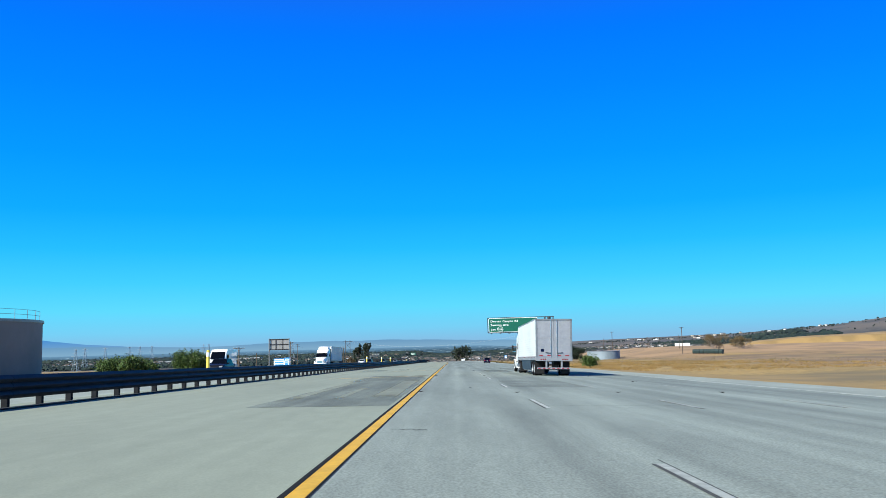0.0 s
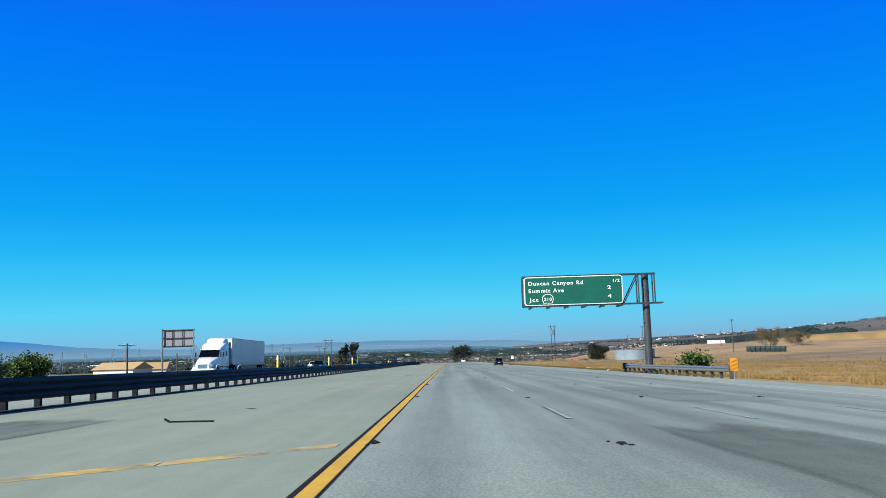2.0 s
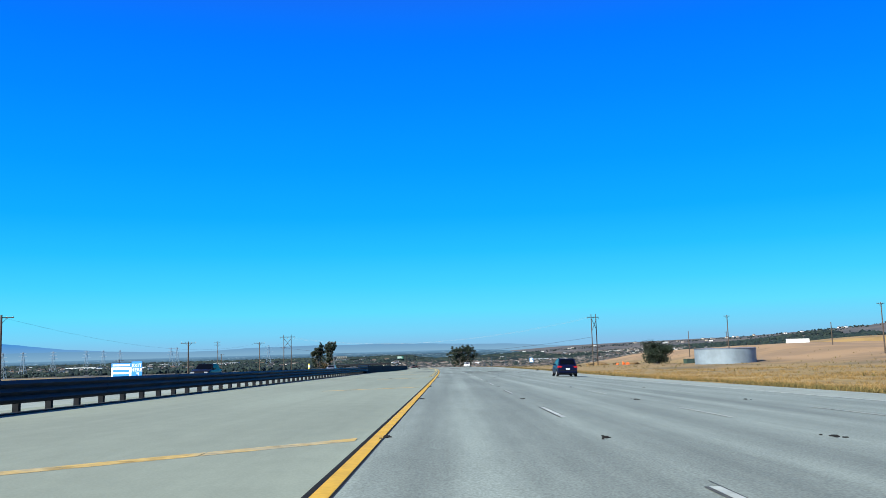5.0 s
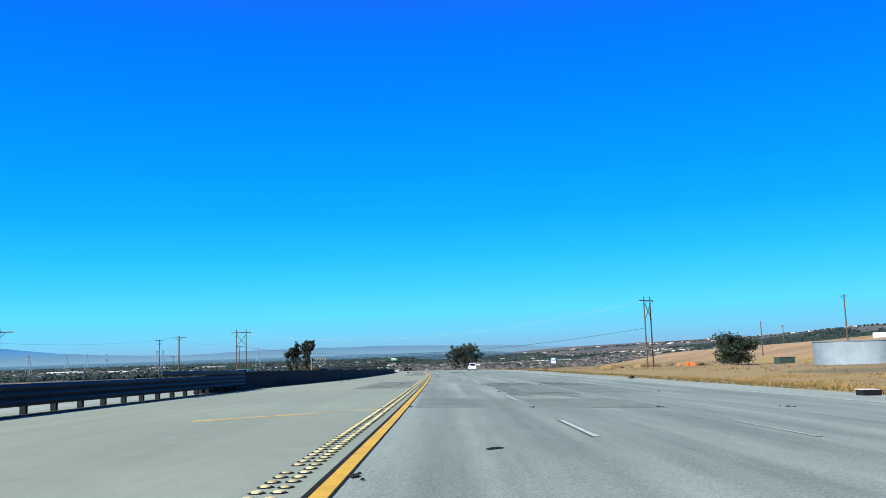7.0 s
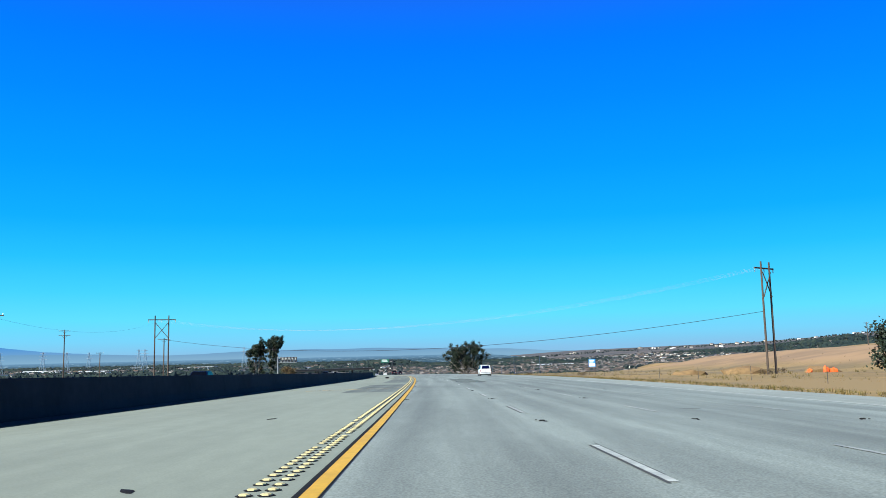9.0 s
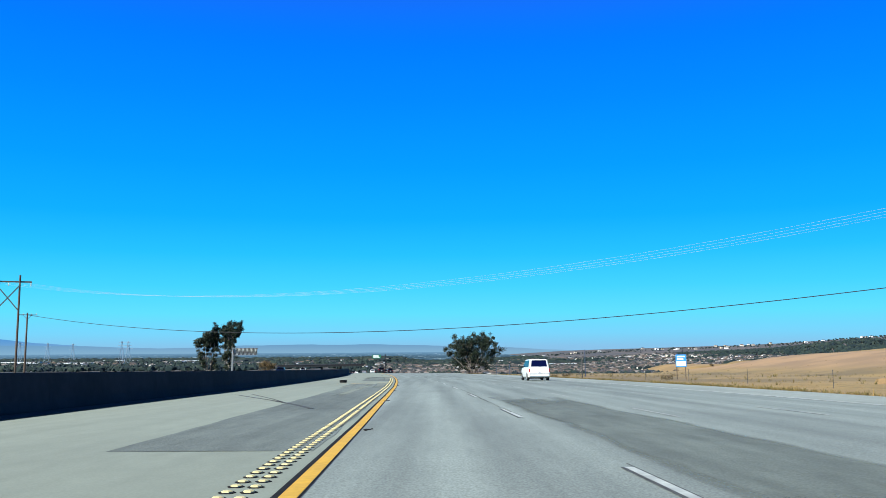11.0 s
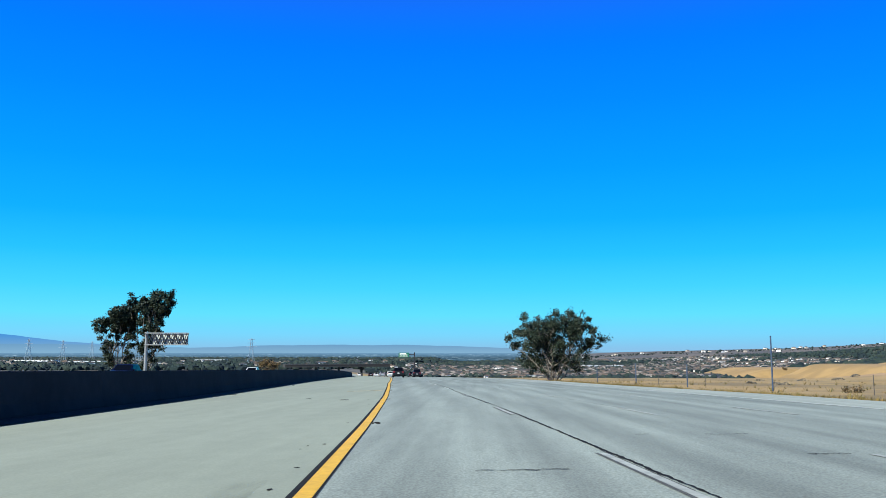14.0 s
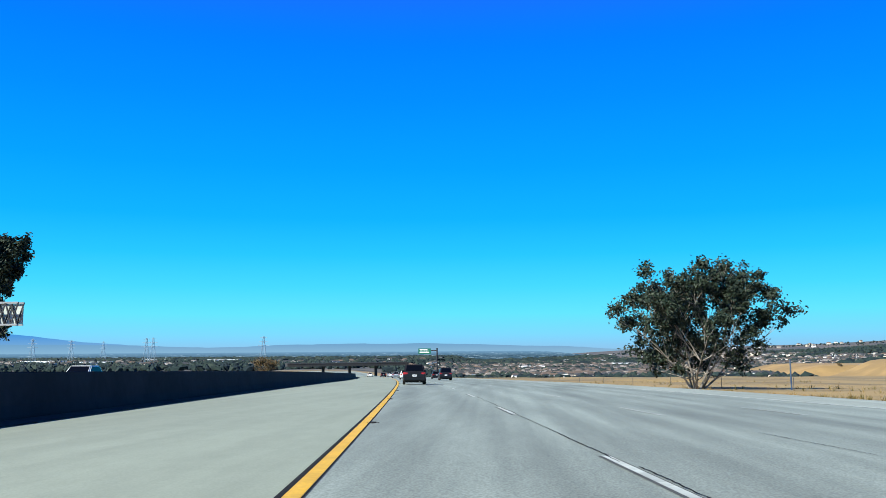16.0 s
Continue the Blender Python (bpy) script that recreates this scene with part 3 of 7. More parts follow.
def ragged(u, seed):
    """An edge that wanders a little along the road."""
    return lambda y: u + 0.10 * noise.noise(Vector((y * 0.35, seed, 0))) + 0.03 * noise.noise(Vector((y * 2.1, seed, 4)))


for i, (y0, y1, a, c) in enumerate(((21, 51.5, -5.05, -1.45), (316, 337.2, -5.05, -1.45), (391.5, 418, -4.9, -1.5), (430, 483.0, -4.42, -1.5), (498.2, 534.1, -4.6, -1.9))):
    bm = bmesh.new()
    strip(bm, y0, y1, ragged(a, i), ragged(c, i + 20), 0.005, 0.6)
    part("slab", bm, M["asphalt"], slabs, "dark asphalt patch with worn tracks")


def stain(path, wide, mat, lift):
    """A worn patch along a path of (offset, y) points, with a fading rim."""
    bm = bmesh.new()
    lay = bm.loops.layers.uv.new("rim")
    pts = []
    for (u0, y0), (u1, y1) in zip(path, path[1:]):
        n = max(2, int(abs(y1 - y0) / 3))
        pts += [(u0 + (u1 - u0) * i / n, y0 + (y1 - y0) * i / n) for i in range(n)]
    pts.append(path[-1])
    rim = {}
    rows = []
    for i, (u, y) in enumerate(pts):
        along = min(i, len(pts) - 1 - i) / (len(pts) - 1) * 2
        row = []
        for s in (-0.5, -0.25, 0.0, 0.25, 0.5):
            v = bm.verts.new((float(xc(y)) + u + s * wide, y, float(surf(u + s * wide, y)) + lift))
            rim[v] = (1 - abs(s) * 2, along)
            row.append(v)
        rows.append(row)
    for p, q in zip(rows, rows[1:]):
        for k in range(4):
            f = bm.faces.new((p[k], p[k + 1], q[k + 1], q[k]))
            for lp in f.loops:
                lp[lay].uv = rim[lp.vert]
    return part("stain", bm, mat, wear)


wear = tagged(new("pavement_stain"), "dark worn patches and tyre marks on the pavement", "stain", kind="structure")
for y0, y1, a, c in ((44, 62, -5.6, -1.5), (86, 95, -9.5, -6.8), (80, 92, 3.4, 6.1), (300, 330, 2.5, 5.8), (305, 330, 6.4, 9.4), (420, 452, 2.8, 5.6) ):
    stain([((a + c) / 2, y0), ((a + c) / 2, y1)], c - a, M["stain"], 0.0045)
for path, wide in (([(-3.65, 512), (-3.5, 523)], 0.30), ([(-2.0, 499), (-2.2, 536)], 1.0), ([(-4.6, 514), (-4.3, 536)], 0.7), ([(-3.3, 24), (-3.5, 36)], 0.30), ([(-2.0, 23), (-2.1, 50)], 0.9), ([(-4.7, 22), (-5.0, 50)], 0.5), ([(-2.9, 328), (-2.8, 338)], 0.28), ([(-1.9, 318), (-2.0, 338)], 0.6), ([(-4.0, 330), (-4.2, 339)], 0.35), ([(-3.4, 452), (-3.0, 482)], 0.5), ([(-2.2, 470), (-2.4, 486)], 0.8), ([(-4.4, 470), (-4.4, 485)], 0.6)):
    stain(path, wide, M["pale_wear"], 0.0075)
for path, wide in (([(-8.6, 264.4), (-5.4, 266.4)], 0.7), ([(-10.0, 271.0), (-4.6, 272.4)], 0.5), ([(-9.2, 269.0), (-7.4, 270.4)], 0.5)):
    stain(path, wide, M["stain"], 0.0050)
for path, wide in (([(-2.9, 442.0), (-3.39, 443.7), (-4.09, 445.9), (-5.45, 449.7)], 0.20), ([(-4.6, 447.2), (-5.45, 449.7), (-8.89, 458.5)], 0.14), ([(-4.3, 446.4), (-5.56, 450.9), (-8.12, 459.1)], 0.10)):
    stain(path, wide, M["skid"], 0.0085)


crack_root = tagged(new("pavement_crack"), "black sealed cracks and joints across the lanes", "crack", kind="structure")


def crack(y, u0, u1, dy, width=0.05, seed=0):
    r = random.Random(seed)
    bm = bmesh.new()
    along = abs(dy) > abs(u1 - u0)
    n = int(40 + abs(dy) * 6) if along else 14
    last = None
    for i in range(n + 1):
        u = u0 + (u1 - u0) * i / n + (r.uniform(-0.012, 0.012) + 0.05 * noise.noise(Vector((i * 0.06, seed, 0))) if along else 0.0)
        yy = y + dy * i / n + (0.0 if along else r.uniform(-0.06, 0.06))
        w = width * (max(0.12, r.uniform(0.2, 0.6) + 0.5 * noise.noise(Vector((i * 0.02, 5.0, seed)))) if along else r.uniform(0.35, 1.2))
        x = float(xc(yy))
        if along:
            pts = [bm.verts.new((x + u + s * w, yy, float(surf(u, yy)) + 0.010)) for s in (-0.5, 0.5)]
        else:
            pts = [bm.verts.new((x + u, yy + s * w, float(surf(u, yy)) + 0.010)) for s in (-0.5, 0.5)]
        if last:
            bm.faces.new((last[0], last[1], pts[1], pts[0]))
        last = pts
    part("crack", bm, M["seal"], crack_root)


for i, c in enumerate([(162.3, 2.5, 6.0, -0.5), (142.6, 2.47, 6.0, 0.1, 0.08), (161.0, 2.4, 2.9, 0.2, 0.08), (324.3, 6.3, 7.0, -0.2, 0.09), (322.7, 6.8, 7.3, -0.1, 0.09), (321.4, 6.2, 6.5, 0.0, 0.10), (370.0, 7.2, 7.7, -0.4, 0.09), (279.7, 7.1, 7.7, 0.0, 0.09), (263.6, 5.7, 6.2, 0.0, 0.10), (260.2, 2.5, 3.0, -1.5, 0.05), (178.5, 2.4, 6.0, 0.0, 0.03), (47.5, 2.4, 6.0, -0.6), (21.2, 2.5, 6.1, 0.3, 0.03), (119.5, 4.4, 6.2, 0.6, 0.04), (133.0, 5.86, 6.02, -2.0, 0.14), (127.7, 4.2, 5.2, 0.0, 0.07),
                       (330.5, 2.4, 9.6, 0.1, 0.03), (536.9, 0.5, 1.6, 0.2, 0.04), (542.3, 3.7, 4.0, 0.2, 0.04), (542.5, 5.0, 5.8, 0.1, 0.04), (539.0, 5.2, 5.8, 0.1, 0.05), (502.4, 5.7, 6.6, -0.6, 0.10), (501.5, 6.0, 7.3, -0.7, 0.09), (505.5, 2.42, 2.6, 1.6, 0.10), (47.2, 2.7, 4.3, -1.2, 0.05), (46.6, 3.5, 5.4, 0.3, 0.04), (323.8, 6.4, 7.0, 0.1, 0.07), (322.0, 6.4, 7.0, 0.1, 0.07), (320.0, 2.6, 2.9, 0.1, 0.08), (13.8, -0.3, -0.9, 0.1, 0.06), (278.2, 5.0, 5.9, -0.3, 0.09), (584.2, 3.4, 5.7, 0.3, 0.06), (575.4, 4.8, 6.0, 0.15, 0.05), (578.7, 4.9, 5.8, 0.1, 0.05), (487.3, 5.4, 5.85, -0.2, 0.08), (483.8, 5.6, 5.95, -0.2, 0.09), (578.7, 5.86, 6.03, 4.2, 0.06), (440, 2.42, 2.52, 24, 0.05), (466, 2.47, 2.40, 12, 0.04), (489, 2.52, 2.50, 12, 0.06), (500, 2.50, 2.55, 16, 0.08), (515.5, 2.55, 2.52, 15, 0.11),
                       (530, 2.53, 2.50, 27, 0.12), (556.5, 2.44, 2.40, 15, 0.13), (571.2, 2.40, 2.52, 6, 0.15), (577, 2.52, 2.56, 14, 0.12), (590.5, 2.50, 2.52, 18, 0.05), (609, 2.42, 2.5, 25, 0.05), (488, 6.0, 6.1, 9, 0.05), (470, 6.1, 6.0, 10, 0.05), (600, 6.0, 6.1, 14, 0.04), (552, 6.1, 6.05, 12, 0.04),
                       (395, 6.0, 6.1, 9, 0.05), (316, 6.1, 6.0, 8, 0.05)]):
    crack(*c[:4], width=c[4] if len(c) > 4 else 0.05, seed=i)

# yellow hatch lines over the inner shoulder
hatch = tagged(new("hatch_marking"), "worn yellow slanted lines over the inner shoulder", "road marking", kind="structure")
for y in (58.7, 87.9, 117.2, 146.4, 175.6, 204.9, 234.2, 263.5, 292.6, 321, 349.4, 403, 488.3, 573.2):
    slant = 1.0 if y < 450 else 1.2
    for a, c in ((-1.5, -3.3), (-3.32, -5.8), (-5.82, -7.6)):
        if y < 500 and c < -7 and rng.random() < 0.6 or y > 500 and c < -4:
            continue
        bm = bmesh.new()
        last = None
        for i in range(5):
            u = a + (c - a) * i / 4
            yy = y + slant * (u + 1.4)
            x = float(xc(yy))
            pts = [bm.verts.new((x + u, yy + s, float(surf(u, yy)) + 0.007)) for s in (-0.21, 0.21)]
            if last:
                bm.faces.new((last[0], last[1], pts[1], pts[0]))
            last = pts
        part("hatch_line", bm, M["old_yellow"], hatch)

# round raised markers in two rows beside the yellow line, on dark pads of adhesive
M["dot"] = material("ceramic_road_dot", (0.41, 0.355, 0.175), 0.5, grain=0.2, scale=6, random_tint=0.35)
dots = tagged(new("raised_marker"), "two rows of round cream ceramic dots on the pavement", "raised marker", kind="structure")
PAD, DOME = [(0.088, 0.0), (0.082, 0.007), (0.052, 0.008)], [(0.058, 0.004), (0.054, 0.014), (0.034, 0.024), (0.0005, 0.028)]


def dot_shape(bm, x, y, z, seg):
    lathe(bm, PAD, x, y, z, seg=seg, axis="z")
    n = len(bm.faces)
    lathe(bm, DOME, x, y, z, seg=seg, axis="z")
    bm.faces.ensure_lookup_table()
    for k in range(n, len(bm.faces)):
        bm.faces[k].material_index = 1


bm = bmesh.new()
dot_shape(bm, 0, 0, 0, 9)
dot_mesh = part("dot", bm, [M["seal"], M["dot"]], dots, flat=False)
me_dot = dot_mesh.data
bpy.data.objects.remove(dot_mesh)
rows = collections.defaultdict(list)
for j in range(int((518.4 - 271) / 0.37)):
    for u in (-1.81, -1.61):
        y = 271 + 0.37 * j + rng.uniform(-0.02, 0.02)
        if rng.random() < 0.03:
            continue
        z = float(surf(u, y)) + 0.002
        if 277 < y < 330 and len(rows["near"]) < 290:
            ob = new("dot", me_dot)
            ob.parent = dots
            ob.location = (float(xc(y)) + u, y, z)
            rows["near"].append(y)
        else:
            rows["far"].append((float(xc(y)) + u, y, z))
verts, faces, which = [], [], []
for x, y, z in rows["far"]:
    for slot, prof in enumerate((PAD, DOME[:-1])):
        b0 = len(verts)
        for rad, h in prof:
            verts += [(x + rad * math.cos(math.pi * i / 3), y + rad * math.sin(math.pi * i / 3), z + h) for i in range(6)]
        for k in range(len(prof) - 1):
            faces += [(b0 + 6 * k + i, b0 + 6 * k + (i + 1) % 6, b0 + 6 * k + 6 + (i + 1) % 6, b0 + 6 * k + 6 + i) for i in range(6)]
        faces.append(tuple(b0 + 6 * (len(prof) - 1) + i for i in range(6)))
        which += [slot] * (6 * (len(prof) - 1) + 1)
me = bpy.data.meshes.new("dot_rows")
me.from_pydata(verts, [], faces)
me.materials.append(M["seal"])
me.materials.append(M["dot"])
me.polygons.foreach_set("material_index", which)
ob = new("dot_rows", me)
ob.parent = dots
tagged(ob, "round cream dots", kind="stuff")

# scars of lost dots further on
bm = bmesh.new()
for k in range(26):
    y = 520 + 90 * rng.random() ** 1.3
    u = rng.choice((-1.81, -1.61)) + rng.uniform(-0.05, 0.05)
    w, d = rng.uniform(0.015, 0.04), rng.uniform(0.03, 0.09)
    x, z = float(xc(y)) + u, float(surf(u, y)) + 0.005
    ring = [bm.verts.new((x + w * rng.uniform(0.7, 1.2) * math.cos(q), y + d * rng.uniform(0.7, 1.2) * math.sin(q), z)) for q in (0.3, 1.2, 2.2, 3.3, 4.3, 5.4)]
    bm.faces.new(ring)
tagged(part("marker_scars", bm, M["seal"], wear), "small dark scars left by lost dots", kind="stuff")


# ---- median barrier: a dark steel beam on posts, then a concrete wall ----
def rail_mesh(bm, y0, y1, u_of, z0, z1, depth, waves=2, step=3.8, sign=1, faceout=1):
    n = max(1, int((y1 - y0) / step))
    prof = []
    k = 4 * waves
    for i in range(k + 1):
        z = z0 + (z1 - z0) * i / k
        prof.append((depth * (1 if i % 4 in (1, 2, 3) and i % 2 == 0 or i % 4 in (1, 3) else 0) * (1.0 if i % 4 == 2 else 0.6), z))
    prof = prof + [(-0.02, z1), (-0.02, z0)]
    secs = []
    for i in range(n + 1):
        y = y0 + (y1 - y0) * i / n
        u = u_of(y)
        x, zz = float(xc(y)) + u, float(surf(u, y))
        secs.append([(x + faceout * px, y, zz + pz) for px, pz in prof])
    loft(bm, secs)
    return bm


RAIL = lambda y: LEFT(y) - 0.48
median = tagged(new("median_guardrail"), "dark weathered steel median guardrail on posts", "guardrail")
for i in range(-5, 42):
    y0 = i * 7.62
    bm = bmesh.new()
    rail_mesh(bm, y0, y0 + 7.60, RAIL, 0.24, 0.88, 0.09, waves=3)
    part("beam", bm, M["rail"], median)
    if i > 39:
        for z in (0.94, ):
            part("beam", rail_mesh(bmesh.new(), y0, y0 + 7.60, RAIL, z, z + 0.22, 0.07, waves=1), M["rail"], median)
for i in range(-20, 168):
    y = i * 1.905
    u = RAIL(y)
    x, z = float(xc(y)) + u, float(surf(u, y))
    bm = bmesh.new()
    box(bm, x - 0.24, x - 0.05, y - 0.065, y + 0.065, z - 0.1, z + 0.84, 0.012)
    part("post", bm, M["rail_post"], median)

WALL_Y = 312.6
wall_root = tagged(new("median_wall"), "tall concrete median barrier wall, its shade put into a near-black colour", "barrier")
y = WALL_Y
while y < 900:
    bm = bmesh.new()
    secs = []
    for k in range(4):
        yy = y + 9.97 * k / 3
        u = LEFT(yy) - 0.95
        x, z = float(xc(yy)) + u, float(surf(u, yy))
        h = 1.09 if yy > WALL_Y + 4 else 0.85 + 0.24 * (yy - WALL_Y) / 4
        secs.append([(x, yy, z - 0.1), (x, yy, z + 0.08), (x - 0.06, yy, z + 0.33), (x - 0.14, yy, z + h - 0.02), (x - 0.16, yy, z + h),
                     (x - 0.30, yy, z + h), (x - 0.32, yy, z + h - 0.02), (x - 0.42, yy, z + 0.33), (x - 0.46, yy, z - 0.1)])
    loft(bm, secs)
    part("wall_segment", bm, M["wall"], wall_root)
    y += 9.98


# ---- overhead green sign on the right ----
def text_mesh(body, size, mat, parent, m, name="lettering", align='LEFT', fit=None):
    cu = bpy.data.curves.new(name, 'FONT')
    cu.body = body
    cu.size = size
    cu.align_x = align
    cu.extrude = 0.002
    cu.offset = 0.009 * size / 0.4
    cu.space_character = 1.22
    tmp = bpy.data.objects.new(name, cu)
    scene.collection.objects.link(tmp)
    dg = bpy.context.evaluated_depsgraph_get()
    me = bpy.data.meshes.new_from_object(tmp.evaluated_get(dg))
    bpy.data.objects.remove(tmp)
    if fit:
        xs = [v.co.x for v in me.vertices]
        me.transform(Matrix.Diagonal((fit / (max(xs) - min(xs)), 1, 1, 1)))
    # each letter a part of its own
    whole = bmesh.new()
    whole.from_mesh(me)
    todo = set(whole.verts)
    groups = []
    while todo:
        stack, seen = [todo.pop()], set()
        while stack:
            v = stack.pop()
            seen.add(v)
            for e in v.link_edges:
                o = e.other_vert(v)
                if o in todo:
                    todo.discard(o)
                    stack.append(o)
        groups.append(seen)
    groups.sort(key=lambda s: min(v.co.x for v in s))
    for seen in groups:
        one = bmesh.new()
        made = {v: one.verts.new(v.co) for v in seen}
        for f in whole.faces:
            if f.verts[0] in seen:
                one.faces.new([made[v] for v in f.verts])
        part("letter", one, mat, parent).matrix_basis = m
    whole.free()


def rounded(bm, x0, x1, z0, z1, r, y, depth):
    """A plate in the xz plane with round corners."""
    pts = []
    for cx, cz, a0 in ((x1 - r, z1 - r, 0), (x0 + r, z1 - r, 90), (x0 + r, z0 + r, 180), (x1 - r, z0 + r, 270)):
        for k in range(5):
            a = radians(a0 + 22.5 * k)
            pts.append((cx + r * math.cos(a), cz + r * math.sin(a)))
    loft(bm, [[(px, y, pz) for px, pz in pts], [(px, y + depth, pz) for px, pz in pts]])
    return bm


M["gantry"] = material("dull_steel", (0.062, 0.066, 0.074), 0.5, metal=0.4, grain=0.12, scale=4, stain=0.2, stain_scale=1.0)


def sign_gantry():
    base_y = 151.0
    g = thing("overhead_sign", "green freeway guide sign on a steel cantilever truss", "road sign")
    x0, x1, z0, z1 = 7.02, 15.85, 2.72, 5.27
    bm = rounded(bmesh.new(), x0, x1, z0, z1, 0.28, base_y, 0.06)
    panel = part("sign_panel", bm, M["sign_white"], g, "white rounded border panel")
    bm = rounded(bmesh.new(), x0 + 0.07, x1 - 0.07, z0 + 0.07, z1 - 0.07, 0.23, base_y - 0.006, 0.02)
    face = part("sign_face", bm, M["sign_green"], g, "green reflective face")
    flat = Matrix.Rotation(radians(90), 4, 'X')
    for body, x, z, size, wide in (("Duncan Canyon Rd", x0 + 0.37, z1 - 0.74, 0.47, 4.9), ("Summit Ave", x0 + 0.37, z1 - 1.40, 0.47, 3.18), ("Jct", x0 + 0.47, z1 - 2.20, 0.47, 0.82), ("1/2", x1 - 0.92, z1 - 0.62, 0.36, 0.60), ("2", x1 - 1.38, z1 - 1.26, 0.45, 0.32), ("4", x1 - 1.36, z1 - 2.02, 0.45, 0.34)):
        text_mesh(body, size, M["sign_white"], panel, Matrix.Translation((x, base_y - 0.022, z)) @ flat, fit=wide)
    # route shield: a dome with a flat foot, outlined in white, with the number
    cx, cz = x0 + 2.08, z1 - 1.98
    prof = [(-0.40, -0.40), (0.40, -0.40)] + [(0.52 * math.cos(radians(k * 20 - 10)), 0.46 * math.sin(radians(k * 20 - 10))) for k in range(11)]
    bm = loft(bmesh.new(), [[(cx + a, base_y - 0.020, cz + c) for a, c in prof], [(cx + a, base_y - 0.010, cz + c) for a, c in prof]])
    part("shield_rim", bm, M["sign_white"], panel)
    bm = loft(bmesh.new(), [[(cx + a * 0.88, base_y - 0.026, cz + c * 0.88) for a, c in prof], [(cx + a * 0.88, base_y - 0.018, cz + c * 0.88) for a, c in prof]])
    part("shield", bm, M["sign_green"], panel)
    text_mesh("210", 0.40, M["sign_white"], panel, Matrix.Translation((cx, base_y - 0.034, cz - 0.17)) @ flat, align='CENTER', fit=0.70)
    # truss behind the panel, open between the panel and the post
    bm = bmesh.new()
    xt0, xt1 = x0 - 0.12, 18.85
    for yy in (base_y + 0.15, base_y + 0.95):
        beam(bm, (xt0, yy, z1 + 0.05), (xt1, yy, z1 + 0.05), 0.13, 0.13)
        beam(bm, (xt0, yy, z0 - 0.05), (19.45, yy, z0 - 0.05), 0.13, 0.13)
        for x in (xt0, 10.0, 13.0, 17.3, 18.75):
            beam(bm, (x, yy, z0 - 0.05), (x, yy, z1), 0.10, 0.10)
        beam(bm, (15.95, yy, z0), (17.3, yy, z1), 0.09, 0.09)
        beam(bm, (13.0, yy, z1), (15.95, yy, z0), 0.09, 0.09)
        beam(bm, (10.0, yy, z1), (13.0, yy, z0), 0.09, 0.09)
        beam(bm, (xt0, yy, z0), (10.0, yy, z1), 0.09, 0.09)
    for x in (xt0, 10.0, 13.0, 15.95, 17.3, 18.75):
        for zz in (z0 - 0.05, z1 + 0.02):
            beam(bm, (x, base_y + 0.15, zz), (x, base_y + 0.95, zz), 0.08, 0.08)
    part("truss", bm, M["gantry"], g)
    for i in range(6):
        x = x0 + 0.5 + i * 1.6
        bm = bmesh.new()
        beam(bm, (x, base_y + 1.4, z0 - 0.22), (x, base_y - 1.05, z0 - 0.22), 0.12, 0.16)
        part("bracket", bm, M["gantry"], g)
    bm = bmesh.new()
    for k in range(5):
        beam(bm, (x0 - 0.1, base_y - 0.95 + 0.2 * k, z0 - 0.13), (x1 + 0.3, base_y - 0.95 + 0.2 * k, z0 - 0.13), 0.09, 0.03)
    part("walkway", bm, M["gantry"], g, "grated steel walkway under the panel")
    for xp, r in ((18.05, 0.34), ):
        zb = float(ground_z(xp, base_y + 0.8))
        bm = rod(bmesh.new(), (xp, base_y + 0.8, zb - 0.2), (xp, base_y + 0.8, z1 + 0.10), r, r * 0.92, 20)
        part("post", bm, M["gantry"], g, "thick round steel post")
        bm = box(bmesh.new(), xp - 0.6, xp + 0.6, base_y + 0.2, base_y + 1.4, zb - 0.1, zb + 0.35, 0.05)
        part("footing", bm, M["wall"], g, "concrete footing")


sign_gantry()


# ---- utility poles ----
def utility_pole(x, y, top, arms=1, wide=2.4, label="tall wooden utility pole with a crossarm", turn=20, low=None):
    zb = float(ground_z(x, y)) - 0.3 if low is None else low
    g = thing("utility_pole", label, "utility pole", "wooden poles along the line", pose(x, y, zb, 0, 0, turn))
    h = top - zb
    part("pole", rod(bmesh.new(), (0, 0, 0), (0, 0, h), 0.19, 0.12, 12), M["wood_pole"], g, flat=False)
    for k in range(arms):
        z = h - 0.35 - 1.3 * k
        bm = bmesh.new()
        beam(bm, (-wide / 2, 0.12, z), (wide / 2, 0.12, z), 0.12, 0.12)
        beam(bm, (-0.7, 0.12, z - 0.05), (0, 0.1, z - 0.75), 0.05, 0.05)
        beam(bm, (0.7, 0.12, z - 0.05), (0, 0.1, z - 0.75), 0.05, 0.05)
        part("crossarm", bm, M["wood_pole"], g)
        for sx in (-0.46, -0.2, 0.2, 0.46):
            part("insulator", lathe(bmesh.new(), [(0.02, 0), (0.05, 0.04), (0.03, 0.09), (0.05, 0.13), (0.02, 0.2)], sx * wide, 0.12, z + 0.05, seg=8, axis="z"), M["galv"], g)
    return g


